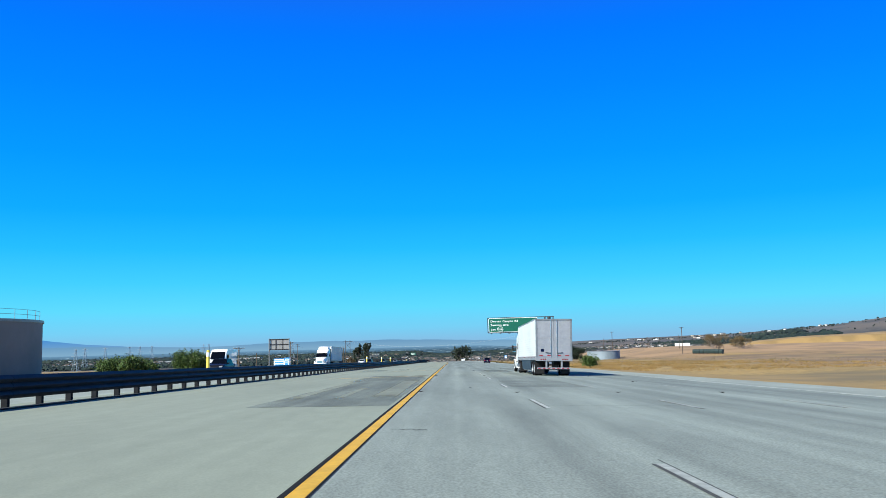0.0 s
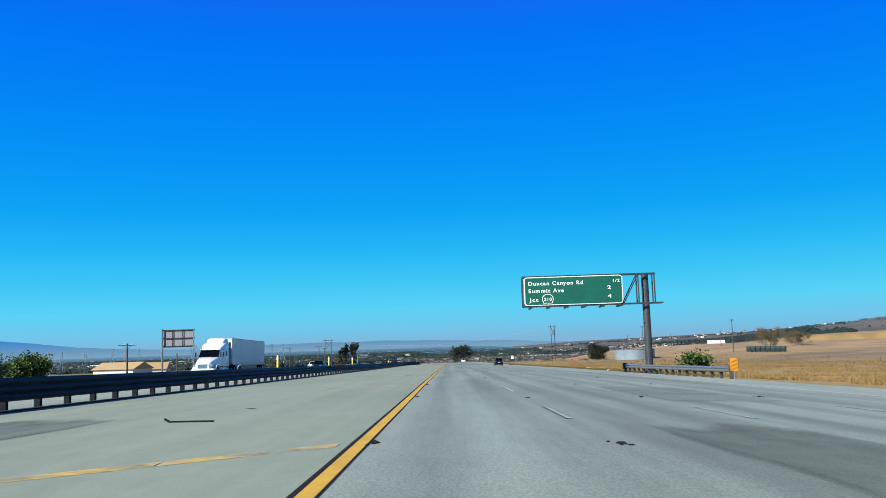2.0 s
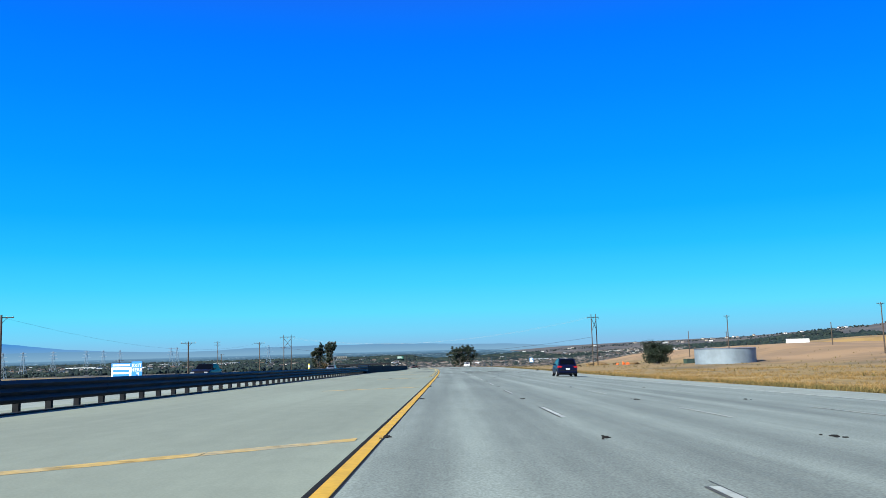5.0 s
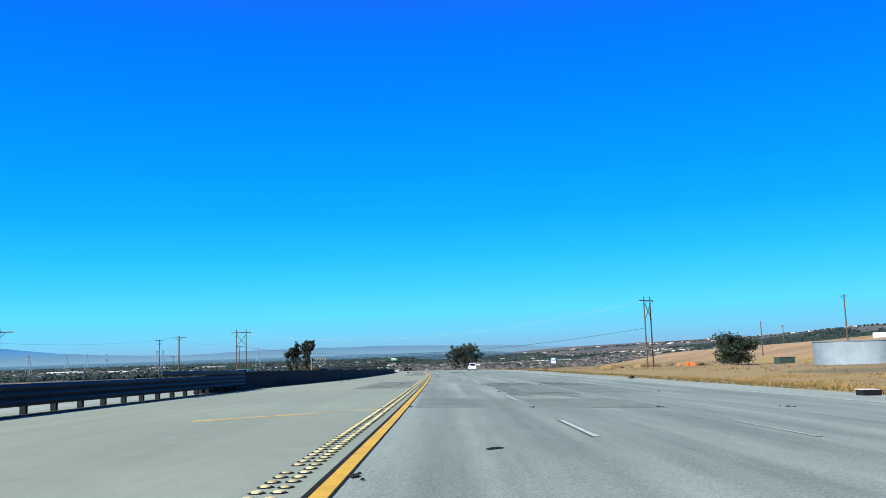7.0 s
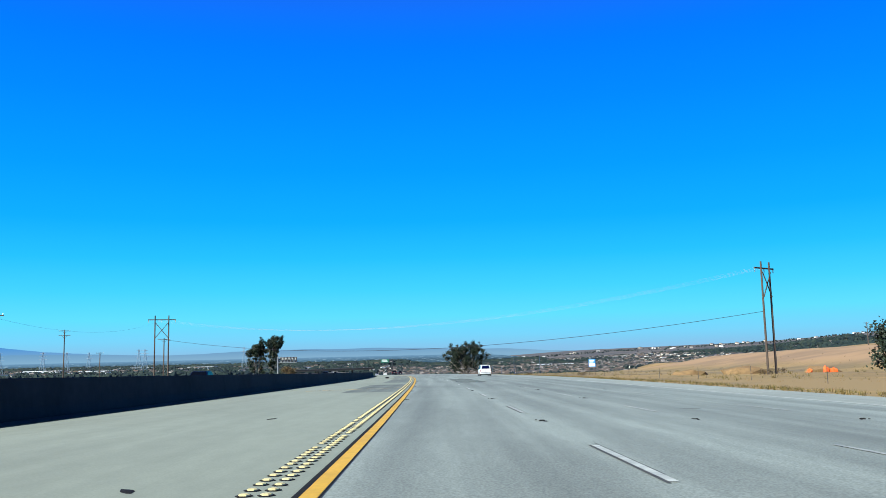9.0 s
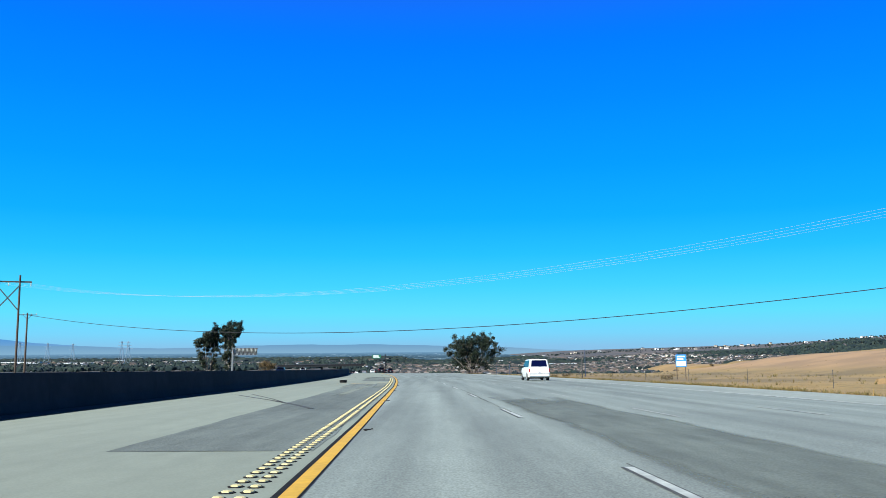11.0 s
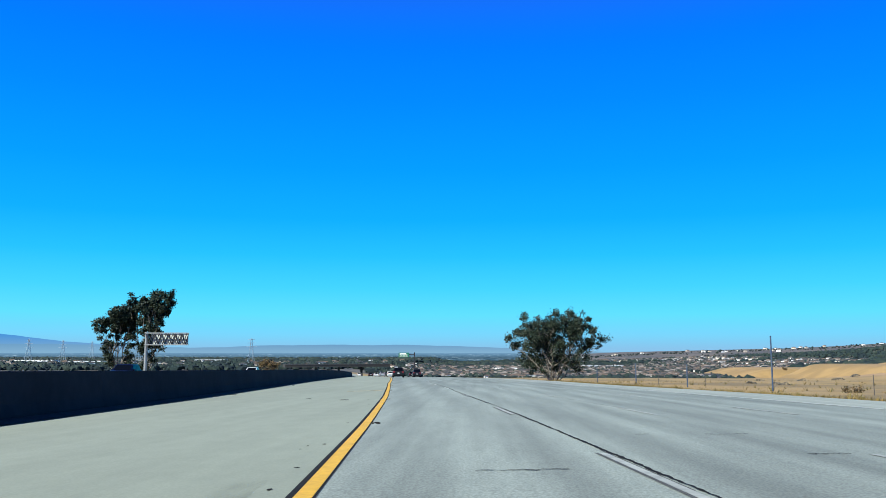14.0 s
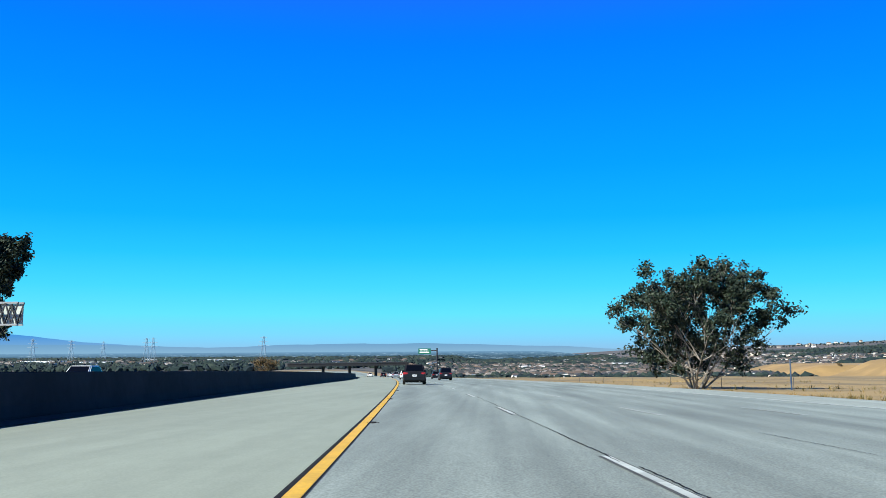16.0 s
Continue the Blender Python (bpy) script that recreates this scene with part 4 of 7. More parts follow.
for x, y, top, arms, wide in ((-56.5, 223.9, 1.4, 1, 3.0), (-57.0, 299.1, 3.0, 1, 2.9), (-56.4, 375.5, 0.1, 1, 3.2), (-57.8, 452, 0.5, 1, 3.2), (-71.2, 560, -0.6, 1, 3.0), (-105.7, 580, 2.9, 2, 3.0), (-62, 268, -0.6, 0, 2), (-120, 640, -3.0, 1, 2.6),
                                (86.7, 449.3, 4.7, 1, 2.2), (112.3, 407, 5.7, 1, 2.6), (95, 520, 1.0, 0, 2), (128, 470, 2.0, 0, 2), (-85, 410, -3.5, 1, 2.4), (150, 640, 1.5, 1, 2.4)):
    utility_pole(x, y, top, arms, wide)


def h_frame(x, y, top, gap, turn):
    zb = float(ground_z(x, y)) - 0.4
    h = top - zb
    g = thing("utility_pole", "pair of tall wooden poles braced with a cross", "utility pole", "wooden poles along the line", pose(x, y, zb, 0, 0, turn))
    for s in (-1, 1):
        part("pole", rod(bmesh.new(), (s * gap / 2, 0, 0), (s * gap / 2, 0, h), 0.18, 0.13, 12), M["wood_pole"], g, flat=False)
    bm = bmesh.new()
    beam(bm, (-gap / 2 - 1.6, 0.2, h - 1.0), (gap / 2 + 1.6, 0.2, h - 1.0), 0.16, 0.22)
    part("crossarm", bm, M["wood_pole"], g)
    for s in (-1, 1):
        bm = bmesh.new()
        beam(bm, (-s * gap / 2, -0.18, h - 1.6), (s * gap / 2, -0.18, h - 5.4), 0.10, 0.14)
        part("brace", bm, M["wood_pole"], g)
    for sx in (-gap / 2 - 1.5, 0, gap / 2 + 1.5):
        part("insulator", lathe(bmesh.new(), [(0.03, 0), (0.09, 0.1), (0.04, 0.2), (0.09, 0.3), (0.04, 0.4), (0.09, 0.5), (0.03, 0.6)], sx, 0.2, h - 1.65, seg=8, axis="z"), M["galv"], g)


h_frame(49.8, 472.7, 6.9, 2.4, 40)
h_frame(-66.6, 544.3, 4.4, 3.1, 20)


def cable(a, b, sag, r, mat, label):
    a, b = Vector(a), Vector(b)
    bm = bmesh.new()
    n = 40
    secs = []
    for i in range(n + 1):
        t = i / n
        p = a.lerp(b, t) - Vector((0, 0, 4 * sag * t * (1 - t)))
        secs.append([(p.x, p.y + r * math.cos(q), p.z + r * math.sin(q)) for q in (0.5, 2.6, 4.7)])
    loft(bm, secs)
    tagged(part("power_line", bm, mat, flat=False), label, "cable", "cables over the freeway")


cable((49.2, 472.7, -0.67), (-71.2, 560.0, -0.95), 4.34, 0.045, M["dark_wire"], "dark thick cable slung over the freeway")
for k, s in enumerate((-2.2, -0.7, 0.8, 2.1)):
    cable((49.2 + 0.55 * s, 472.7 + 0.8 * s, 6.05), (-66.6 + s, 544.3 + 0.36 * s, 3.25), 5.4, 0.008, M["wire"], "thin pale power cable high over the freeway")
cable((-66.6, 544.3, 3.3), (-58.4, 452.0, 0.2), 2.5, 0.012, M["dark_wire"], "thin dark cable between the wooden poles")
cable((-58.4, 452.0, 0.2), (-57.0, 299.1, 2.7), 3.0, 0.012, M["dark_wire"], "thin dark cable between the wooden poles")


# ---- trees ----
def tree(name, m, height, spread, trunks, leaves, mat_leaf, seed, label, bare=0.3, leaf=0.32, bark="bark", clump=1.0, side_limbs=True, thick=0.018, fan=1.0, vase=0.0, gaps=0.0):
    r = random.Random(seed)
    g = thing(name, label, "tree", "", m)
    wood = bmesh.new()
    tips = []

    def grow(p, d, length, rad, level):
        steps = 3
        q = p
        for s in range(steps):
            d = (d + Vector((r.uniform(-1, 1), r.uniform(-1, 1), r.uniform(-0.2, 0.5))) * 0.16).normalized()
            nxt = q + d * (length / steps)
            r0 = rad * (1 - 0.5 * s / steps)
            rod(wood, q, nxt, r0, rad * (1 - 0.5 * (s + 1) / steps), 6 if level < 2 else 4, caps=False)
            q = nxt
            if level >= 1 and s > 0:
                tips.append((q.copy(), level))
            if level == 0 and side_limbs and s < 2:
                for _ in range(2):
                    o = Vector((r.uniform(-1, 1), r.uniform(-1, 1), r.uniform(-0.1, 0.6))).normalized()
                    grow(q, (d * 0.35 + o).normalized(), length * r.uniform(0.5, 0.75), rad * 0.45, 2)
        if level < 3:
            for _ in range(3 if level else 4):
                side = Vector((r.uniform(-1, 1), r.uniform(-1, 1), r.uniform(0.0, 0.9))).normalized()
                nd = (d * 0.75 + side * 0.85).normalized()
                grow(q, nd, length * r.uniform(0.55, 0.8), rad * 0.5, level + 1)
        else:
            tips.append((q.copy(), 4))

    for k in range(trunks):
        a = 2 * math.pi * k / trunks + r.uniform(-0.4, 0.4)
        lean = fan * r.uniform(0.15, 0.55) * spread / height * (1 if trunks > 1 else 0.2)
        grow(Vector((0.5 * math.cos(a), 0.5 * math.sin(a), -0.2)) * (1 if trunks > 1 else 0.1), Vector((lean * math.cos(a), lean * math.sin(a), 1)).normalized(), height * r.uniform(0.30, 0.40), height * thick, 0)
    top = max(t.z for t, _ in tips)
    wide = max(max(abs(t.x), abs(t.y)) for t, _ in tips)
    k = Matrix.Diagonal((spread / 2 / wide * 0.92, spread / 2 / wide * 0.92, height / top * 0.96, 1))
    bmesh.ops.transform(wood, matrix=k, verts=wood.verts)
    part("trunk", wood, M[bark], g, flat=False)
    ends = [(k @ t, lv) for t, lv in tips if (k @ t).z > height * bare * 0.6]
    verts, faces = [], []
    ends = [e for e in ends if r.random() > 0.42]
    if vase:   # limbs bare below, the crown opening upwards
        ends = [e for e in ends if math.hypot(e[0].x, e[0].y) < spread / 2 * (0.30 + 1.1 * vase * e[0].z / height)]
    ends = [e for e in ends if noise.noise(e[0] * 0.42 + Vector((seed, 0, 0))) > gaps - 0.5]
    for i in range(leaves):
        t, lv = ends[r.randrange(len(ends))]
        s = clump * (0.9 if lv > 2 else 0.6)
        p = t + Vector((r.gauss(0, s * 0.6), r.gauss(0, s * 0.6), r.gauss(-0.15, s * 0.55)))
        if p.z < height * 0.04:
            continue
        a = Vector((r.uniform(-1, 1), r.uniform(-1, 1), r.uniform(-1, 0.3))).normalized()
        n = Vector((r.uniform(-1, 1), r.uniform(-1, 1), r.uniform(-1, 1))).normalized()
        c = a.cross(n).normalized()
        L, W = leaf * r.uniform(0.6, 1.3), leaf * 0.34 * r.uniform(0.6, 1.2)
        b0 = len(verts)
        verts += [p - c * W * 0.3, p + a * L * 0.5 - c * W, p + a * L, p + a * L * 0.5 + c * W]
        faces.append((b0, b0 + 1, b0 + 2, b0 + 3))
    me = bpy.data.meshes.new("crown")
    me.from_pydata([tuple(v) for v in verts], [], faces)
    me.materials.append(mat_leaf)
    ob = new("crown", me)
    ob.parent = g
    return g


def ground_pose(x, y, turn=0.0, dz=0.0):
    return pose(x, y, float(ground_z(x, y)) + dz, 0, 0, turn)


tree("eucalyptus_tree", ground_pose(9.2, 688), 14.4, 22.4, 11, 36000, M["leaf"], 5, "wide many-trunked eucalyptus beside the outer shoulder", leaf=0.36, clump=0.58, bare=0.0, thick=0.0075, fan=1.5, vase=1.0, gaps=0.36)
tree("eucalyptus_tree", ground_pose(-76.4, 692), 18.8, 10.0, 3, 17000, M["leaf"], 11, "tall ragged eucalyptus with open crown beyond the median", leaf=0.46, clump=0.56, bare=0.02, thick=0.013, gaps=0.26)
tree("eucalyptus_tree", ground_pose(-69.8, 690), 19.2, 9.2, 3, 17000, M["leaf"], 23, "tall ragged eucalyptus with a narrow dark crown", leaf=0.46, clump=0.56, bare=0.02, thick=0.013, gaps=0.26)
tree("tree", ground_pose(70.2, 473), 7.6, 10.4, 5, 14000, M["leaf"], 31, "round dark green tree in the dry field", leaf=0.5, clump=1.1, bare=0.1)
for i, (x, y, h, w) in enumerate(((-52, 168, 4.8, 8), (-60, 160, 4.4, 7.5), (-56, 188, 4.6, 7.5), (-68, 168, 4.4, 6.5))):
    tree("tree", ground_pose(x, y), h, w, 5, 9000, M["leaf_bright"], 40 + i, "bushy sunlit green tree beyond the opposite lanes", leaf=0.36, clump=0.9, bare=0.05)
tree("tree", ground_pose(-115, 976), 10.5, 13, 4, 5000, M["leaf_dry"], 61, "bare reddish-brown tree near the overpass", leaf=0.5, clump=1.2, bare=0.1)


# ---- vehicles ----
M["quilt"] = material("quilted_steel", (0.34, 0.35, 0.37), 0.45, metal=0.6, grain=0.08, scale=3)


def quilt_relief(m):
    nt = m.node_tree
    co = nt.nodes.new("ShaderNodeTexCoord")
    hs = []
    for a in (45, -45):
        mp = nt.nodes.new("ShaderNodeMapping")
        mp.inputs["Rotation"].default_value = (0, radians(a), 0)
        nt.links.new(co.outputs["Object"], mp.inputs[0])
        w = nt.nodes.new("ShaderNodeTexWave")
        w.inputs["Scale"].default_value = 4.2
        nt.links.new(mp.outputs[0], w.inputs[0])
        hs.append(w.outputs["Fac"])
    mx = nt.nodes.new("ShaderNodeMath")
    mx.operation = 'MAXIMUM'
    nt.links.new(hs[0], mx.inputs[0])
    nt.links.new(hs[1], mx.inputs[1])
    bp = nt.nodes.new("ShaderNodeBump")
    bp.inputs["Strength"].default_value = 0.35
    bp.inputs["Distance"].default_value = 0.03
    nt.links.new(mx.outputs[0], bp.inputs["Height"])
    nt.links.new(bp.outputs[0], nt.nodes["Principled BSDF"].inputs["Normal"])


quilt_relief(M["quilt"])
M["skirt"] = material("dark_blue_panel", (0.009, 0.015, 0.028), 0.4, grain=0.1, scale=2, stain=0.2, stain_scale=0.8)
M["trailer"] = material("white_trailer_panel", (0.60, 0.625, 0.61), 0.4, grain=0.05, scale=1.2, stain=0.10, stain_scale=0.3, streak=0.05)
M["extender"] = material("grey_fairing", (0.045, 0.052, 0.065), 0.5, grain=0.12, scale=2)
M["rib"] = material("grey_seam", (0.46, 0.49, 0.49), 0.6, grain=0.2, scale=1.0)
M["amber"] = material("amber_lens", (0.75, 0.28, 0.02), 0.3)
# dark glass with the sky's blue reflection put into its base colour
M["window_blue"] = material("painted_sky_reflection_glass", (0.002, 0.004, 0.030), 0.12, spec=0.10)


def wheel(g, x, y, r, w, side, rim=M["alloy"], hub=0.62, label=""):
    """A tyre with a rim under it; side is -1 left or 1 right."""
    bm = bmesh.new()
    prof = [(r * hub, -w / 2 + 0.015), (r * 0.86, -w / 2), (r * 0.97, -w / 2 + 0.03), (r, -w / 4), (r, w / 4), (r * 0.97, w / 2 - 0.03), (r * 0.86, w / 2), (r * hub, w / 2 - 0.015)]
    lathe(bm, prof, x, y, r, seg=28, close=True)
    t = part("wheel", bm, M["rubber"], g, "black tyre", flat=False)
    bm = bmesh.new()
    s = side
    q = w / 2 * s
    lathe(bm, [(r * hub, x + q - 0.02 * s), (r * hub * 0.95, x + q - 0.008 * s), (r * hub * 0.84, x + q - 0.085 * s), (r * 0.30, x + q - 0.07 * s), (r * 0.24, x + q - 0.015 * s), (0.001, x + q - 0.01 * s)], 0, y, r, seg=24)
    rm = part("rim", bm, rim, t, flat=False)
    bm = bmesh.new()
    for k in range(7):
        a = 2 * math.pi * k / 7
        lathe(bm, [(r * 0.10, x + q - 0.09 * s), (r * 0.10, x + q - 0.064 * s), (0.001, x + q - 0.064 * s)], 0, y + r * 0.41 * math.cos(a), r + r * 0.41 * math.sin(a), seg=8)
    part("rim_hole", bm, M["black_plastic"], t)
    return t


def plate_on(bm, a, b, c, d, lift, thick=0.02):
    """A thin solid plate over the quad a b c d, lifted outwards along its normal."""
    a, b, c, d = (Vector(p) for p in (a, b, c, d))
    n = (b - a).cross(d - a).normalized()
    loft(bm, [[p + n * (lift - thick) for p in (a, b, c, d)], [p + n * lift for p in (a, b, c, d)]])
    return bm


def bil(q, s, t):
    a, b, c, d = (Vector(p) for p in q)
    return a.lerp(b, s).lerp(d.lerp(c, s), t)


def pane(g, q, s0, s1, t0, t1, mat, name="window", lift=0.012, label=""):
    bm = bmesh.new()
    plate_on(bm, bil(q, s0, t0), bil(q, s1, t0), bil(q, s1, t1), bil(q, s0, t1), lift)
    return part(name, bm, mat, g, label)


def section(w, z0, z1, y, tuck=0.9, shoulder=0.93):
    """A body cross-section, rounded at sill and shoulder."""
    h = z1 - z0
    half = [(w * tuck, z0), (w * 0.965, z0 + 0.07 * h), (w * 0.99, z0 + 0.2 * h), (w, z0 + 0.45 * h), (w * 0.995, z0 + 0.68 * h), (w * 0.98, z0 + 0.86 * h), (w * shoulder, z1 - 0.01 * h), (w * 0.55, z1 + 0.015)]
    return [(x, y, z) for x, z in half] + [(-x, y, z) for x, z in half[::-1]]


def car(kind, label, m, paint, L=4.7, W=1.85, H=1.7, belt=1.02, hood=1.0, rake_f=0.75, rake_r=0.35, hood_z=0.98, boot=0.0, boot_z=0.95, glass=None, wheel_r=0.34, rack=False, category="car", lamps="side", windows=3, group="", cuts=None, lens=None):
    """A road car facing +y, its middle at the origin."""
    glass = glass or M["glass"]
    g = thing(kind, label, category, group, m)
    w = W / 2
    y0, y1 = -L / 2, L / 2
    st = [(y0, 0.42, belt * 0.86 if not boot else boot_z * 0.9, w * 0.90), (y0 + 0.12, 0.30, belt if not boot else boot_z, w * 0.97), (y0 + 0.7, 0.26, belt if not boot else boot_z + 0.02, w), (y0 + L * 0.45, 0.25, belt, w),
          (y1 - hood - 0.15, 0.25, belt - 0.02, w), (y1 - hood * 0.7, 0.26, hood_z, w * 0.985), (y1 - 0.25, 0.30, hood_z - 0.16, w * 0.95), (y1 - 0.06, 0.36, hood_z - 0.30, w * 0.86), (y1, 0.42, hood_z - 0.42, w * 0.78)]
    part("body", loft(bmesh.new(), [section(hw, z0, z1, y) for y, z0, z1, hw in st]), paint, g, flat=False)
    # cabin
    yb0, yb1 = y0 + 0.10 + boot, y1 - hood
    yt0, yt1 = yb0 + rake_r, yb1 - rake_f
    wb, wt = w * 0.93, w * 0.78
    low, top = belt - 0.06, H
    A, B, C_, D_ = (-wb, yb0, low), (wb, yb0, low), (wb, yb1, low), (-wb, yb1, low)
    E, F_, G_, H_ = (-wt, yt0, top), (wt, yt0, top), (wt * 0.97, yt1, top - 0.02), (-wt * 0.97, yt1, top - 0.02)
    bm = bmesh.new()
    vs = [bm.verts.new(p) for p in (A, B, C_, D_, E, F_, G_, H_)]
    for f in ((0, 1, 5, 4), (1, 2, 6, 5), (2, 3, 7, 6), (3, 0, 4, 7), (4, 5, 6, 7)):
        bm.faces.new([vs[i] for i in f])
    es = [e for e in bm.edges if e.verts[0].co.z + e.verts[1].co.z > low + top + 0.1 or abs(e.verts[0].co.z - e.verts[1].co.z) > 0.2]
    bmesh.ops.bevel(bm, geom=es, offset=0.07, segments=3, affect='EDGES', clamp_overlap=True)
    part("cabin", bm, paint, g, flat=False)
    back, front = (A, B, F_, E), (C_, D_, H_, G_)
    left, right = (D_, A, E, H_), (B, C_, G_, F_)
    pane(g, back, 0.09, 0.91, 0.20, 0.88, glass, "rear_window", 0.010)
    pane(g, front, 0.07, 0.93, 0.12, 0.93, glass, "windscreen", 0.010)
    cuts = cuts or ([0.05, 0.36, 0.67, 0.95] if windows == 3 else [0.06, 0.48, 0.92])
    for q, rev in ((left, True), (right, False)):
        for c in cuts[1:-1]:
            c = c if rev else 1 - c
            pane(g, q, c - 0.009, c + 0.009, 0.14, 0.88, M["black_plastic"], "door_pillar", 0.008)
        for a, b in zip(cuts, cuts[1:]):
            s0, s1 = (a + 0.010, b - 0.010)
            if not rev:
                s0, s1 = 1 - s1, 1 - s0
            pane(g, q, s0, s1, 0.14, 0.88, glass, "side_window", 0.008)
    # seams of the doors and tailgate, handles, rub strips
    for s in (-1, 1):
        for t in cuts[:-1]:
            y = yb1 - rake_f * 0.25 - (yb1 - rake_f * 0.25 - yb0) * t
            if y0 + 1.45 < y < y1 - 1.35:
                skin = [(x + 0.003, z) for x, _, z in section(w, 0.25, belt, 0.0)[1:6]]
                part("door_seam", loft(bmesh.new(), [[(s * x, y - 0.006, z), (s * x, y + 0.006, z), (s * (x - 0.03), y + 0.006, z), (s * (x - 0.03), y - 0.006, z)] for x, z in skin]), M["skirt"], g)
                part("door_handle", box(bmesh.new(), min(s * w * 0.95, s * (w + 0.02)), max(s * w * 0.95, s * (w + 0.02)), y + 0.08, y + 0.25, belt - 0.24, belt - 0.205, 0.008), paint, g)
        part("rub_strip", box(bmesh.new(), min(s * w * 0.95, s * (w + 0.010)), max(s * w * 0.95, s * (w + 0.010)), y0 + 1.45, y1 - 1.4, 0.52, 0.58, 0.01), paint, g)
    part("tailgate_handle", box(bmesh.new(), -0.14, 0.14, y0 - 0.01, y0 + 0.12, belt * 0.86 - 0.05, belt * 0.86 - 0.01, 0.006), M["black_plastic"], g)
    # wheels and dark arches
    for s in (-1, 1):
        for y in (y0 + 0.95, y1 - 0.92):
            bm = bmesh.new()
            lathe(bm, [(wheel_r * 1.14, s * (w - 0.16)), (wheel_r * 1.14, s * (w + 0.004)), (wheel_r * 0.97, s * (w + 0.004)), (wheel_r * 0.97, s * (w - 0.16))], 0, y, wheel_r, seg=24, close=True)
            part("wheel_arch", bm, M["black_plastic"], g)
            wheel(g, s * (w - 0.09), y, wheel_r, 0.215, s)
    # lamps, bumper, plate, mirrors
    for s in (-1, 1):
        bm = bmesh.new()
        zz = belt if not boot else boot_z
        if lamps == "tall":
            box(bm, s * w * 0.90 - 0.055, s * w * 0.90 + 0.055, y0 - 0.012, y0 + 0.12, zz - 0.38, zz - 0.06, 0.015)
        else:
            loft(bm, [[(s * x, y, zz - 0.12 - hh * 0.55), (s * x, y, zz - 0.12 + hh * 0.45), (s * (x - 0.05), y + 0.12, zz - 0.12 + hh * 0.4), (s * (x - 0.05), y + 0.12, zz - 0.12 - hh * 0.5)]
                      for x, y, hh in ((w * 0.58, y0 - 0.004, 0.09), (w * 0.72, y0 - 0.012, 0.15), (w * 0.88, y0 + 0.005, 0.19), (w * 0.965, y0 + 0.07, 0.20), (w * 1.0, y0 + 0.20, 0.19), (w * 1.005, y0 + 0.42, 0.08))])
        part("tail_lamp", bm, lens or M["red_lens"], g, "red tail lamp")
        bm = box(bmesh.new(), min(s * w * 0.86, s * (w + 0.11)), max(s * w * 0.86, s * (w + 0.11)), yb1 - rake_f * 0.70 - 0.05, yb1 - rake_f * 0.70 + 0.05, belt + 0.01, belt + 0.17, 0.05, (0.75, 0.8))
        part("mirror", bm, M["black_plastic"] if paint is M["white_body"] else paint, g)
        bm = box(bmesh.new(), s * w * 0.66 - 0.17, s * w * 0.66 + 0.17, y1 - 0.20, y1 - 0.03, hood_z - 0.36, hood_z - 0.20, 0.03)
        part("headlamp", bm, M["alloy"], g, "clear headlamp")
    part("bumper", box(bmesh.new(), -w * 0.93, w * 0.93, y0 - 0.07, y0 + 0.25, 0.36, 0.60, 0.05), paint, g)
    part("bumper_strip", box(bmesh.new(), -w * 0.90, w * 0.90, y0 - 0.082, y0, 0.575, 0.615, 0.006), M["black_plastic"], g)
    pl = part("number_plate", box(bmesh.new(), -0.17, 0.17, y0 - 0.02, y0 + 0.05, 0.66, 0.82, 0.006), M["plate"], g, "pale plate with dark bars")
    for zz, hh in ((0.715, 0.05), (0.785, 0.016)):
        part("plate_bar", box(bmesh.new(), -0.11, 0.11, y0 - 0.023, y0, zz, zz + hh * 0.7, 0.002), M["extender"], pl)
    bm = box(bmesh.new(), -w * 0.8, w * 0.8, y0 + 0.3, y1 - 0.3, 0.17, 0.30)
    part("underbody", bm, M["black_plastic"], g)
    part("exhaust", rod(bmesh.new(), (0.45 * w, y0 - 0.03, 0.26), (0.45 * w, y0 + 0.5, 0.26), 0.03), M["galv"], g)
    if rack:
        for s in (-1, 1):
            bm = bmesh.new()
            beam(bm, (s * wt * 0.82, yt0 + 0.15, top + 0.03), (s * wt * 0.82, yt1 - 0.3, top + 0.03), 0.04, 0.04)
            for yy in (yt0 + 0.2, (yt0 + yt1) / 2, yt1 - 0.35):
                beam(bm, (s * wt * 0.82, yy, top - 0.01), (s * wt * 0.82, yy, top + 0.03), 0.05, 0.05)
            part("roof_rail", bm, M["black_plastic"], g)
    # wiper over the rear window
    p, q = bil(back, 0.5, 0.22), bil(back, 0.64, 0.12)
    n = Vector((0, -0.02, 0.0))
    part("rear_wiper", beam(bmesh.new(), p + n, q + n, 0.025, 0.02), M["black_plastic"], g)
    return g


def lit_lens():
    m = material("lit_brake_lens", (0.16, 0.003, 0.003), 0.3)
    b = m.node_tree.nodes["Principled BSDF"]
    b.inputs["Emission Color"].default_value = (1.0, 0.006, 0.004, 1)
    b.inputs["Emission Strength"].default_value = 0.22
    return m


M["brake"] = lit_lens()


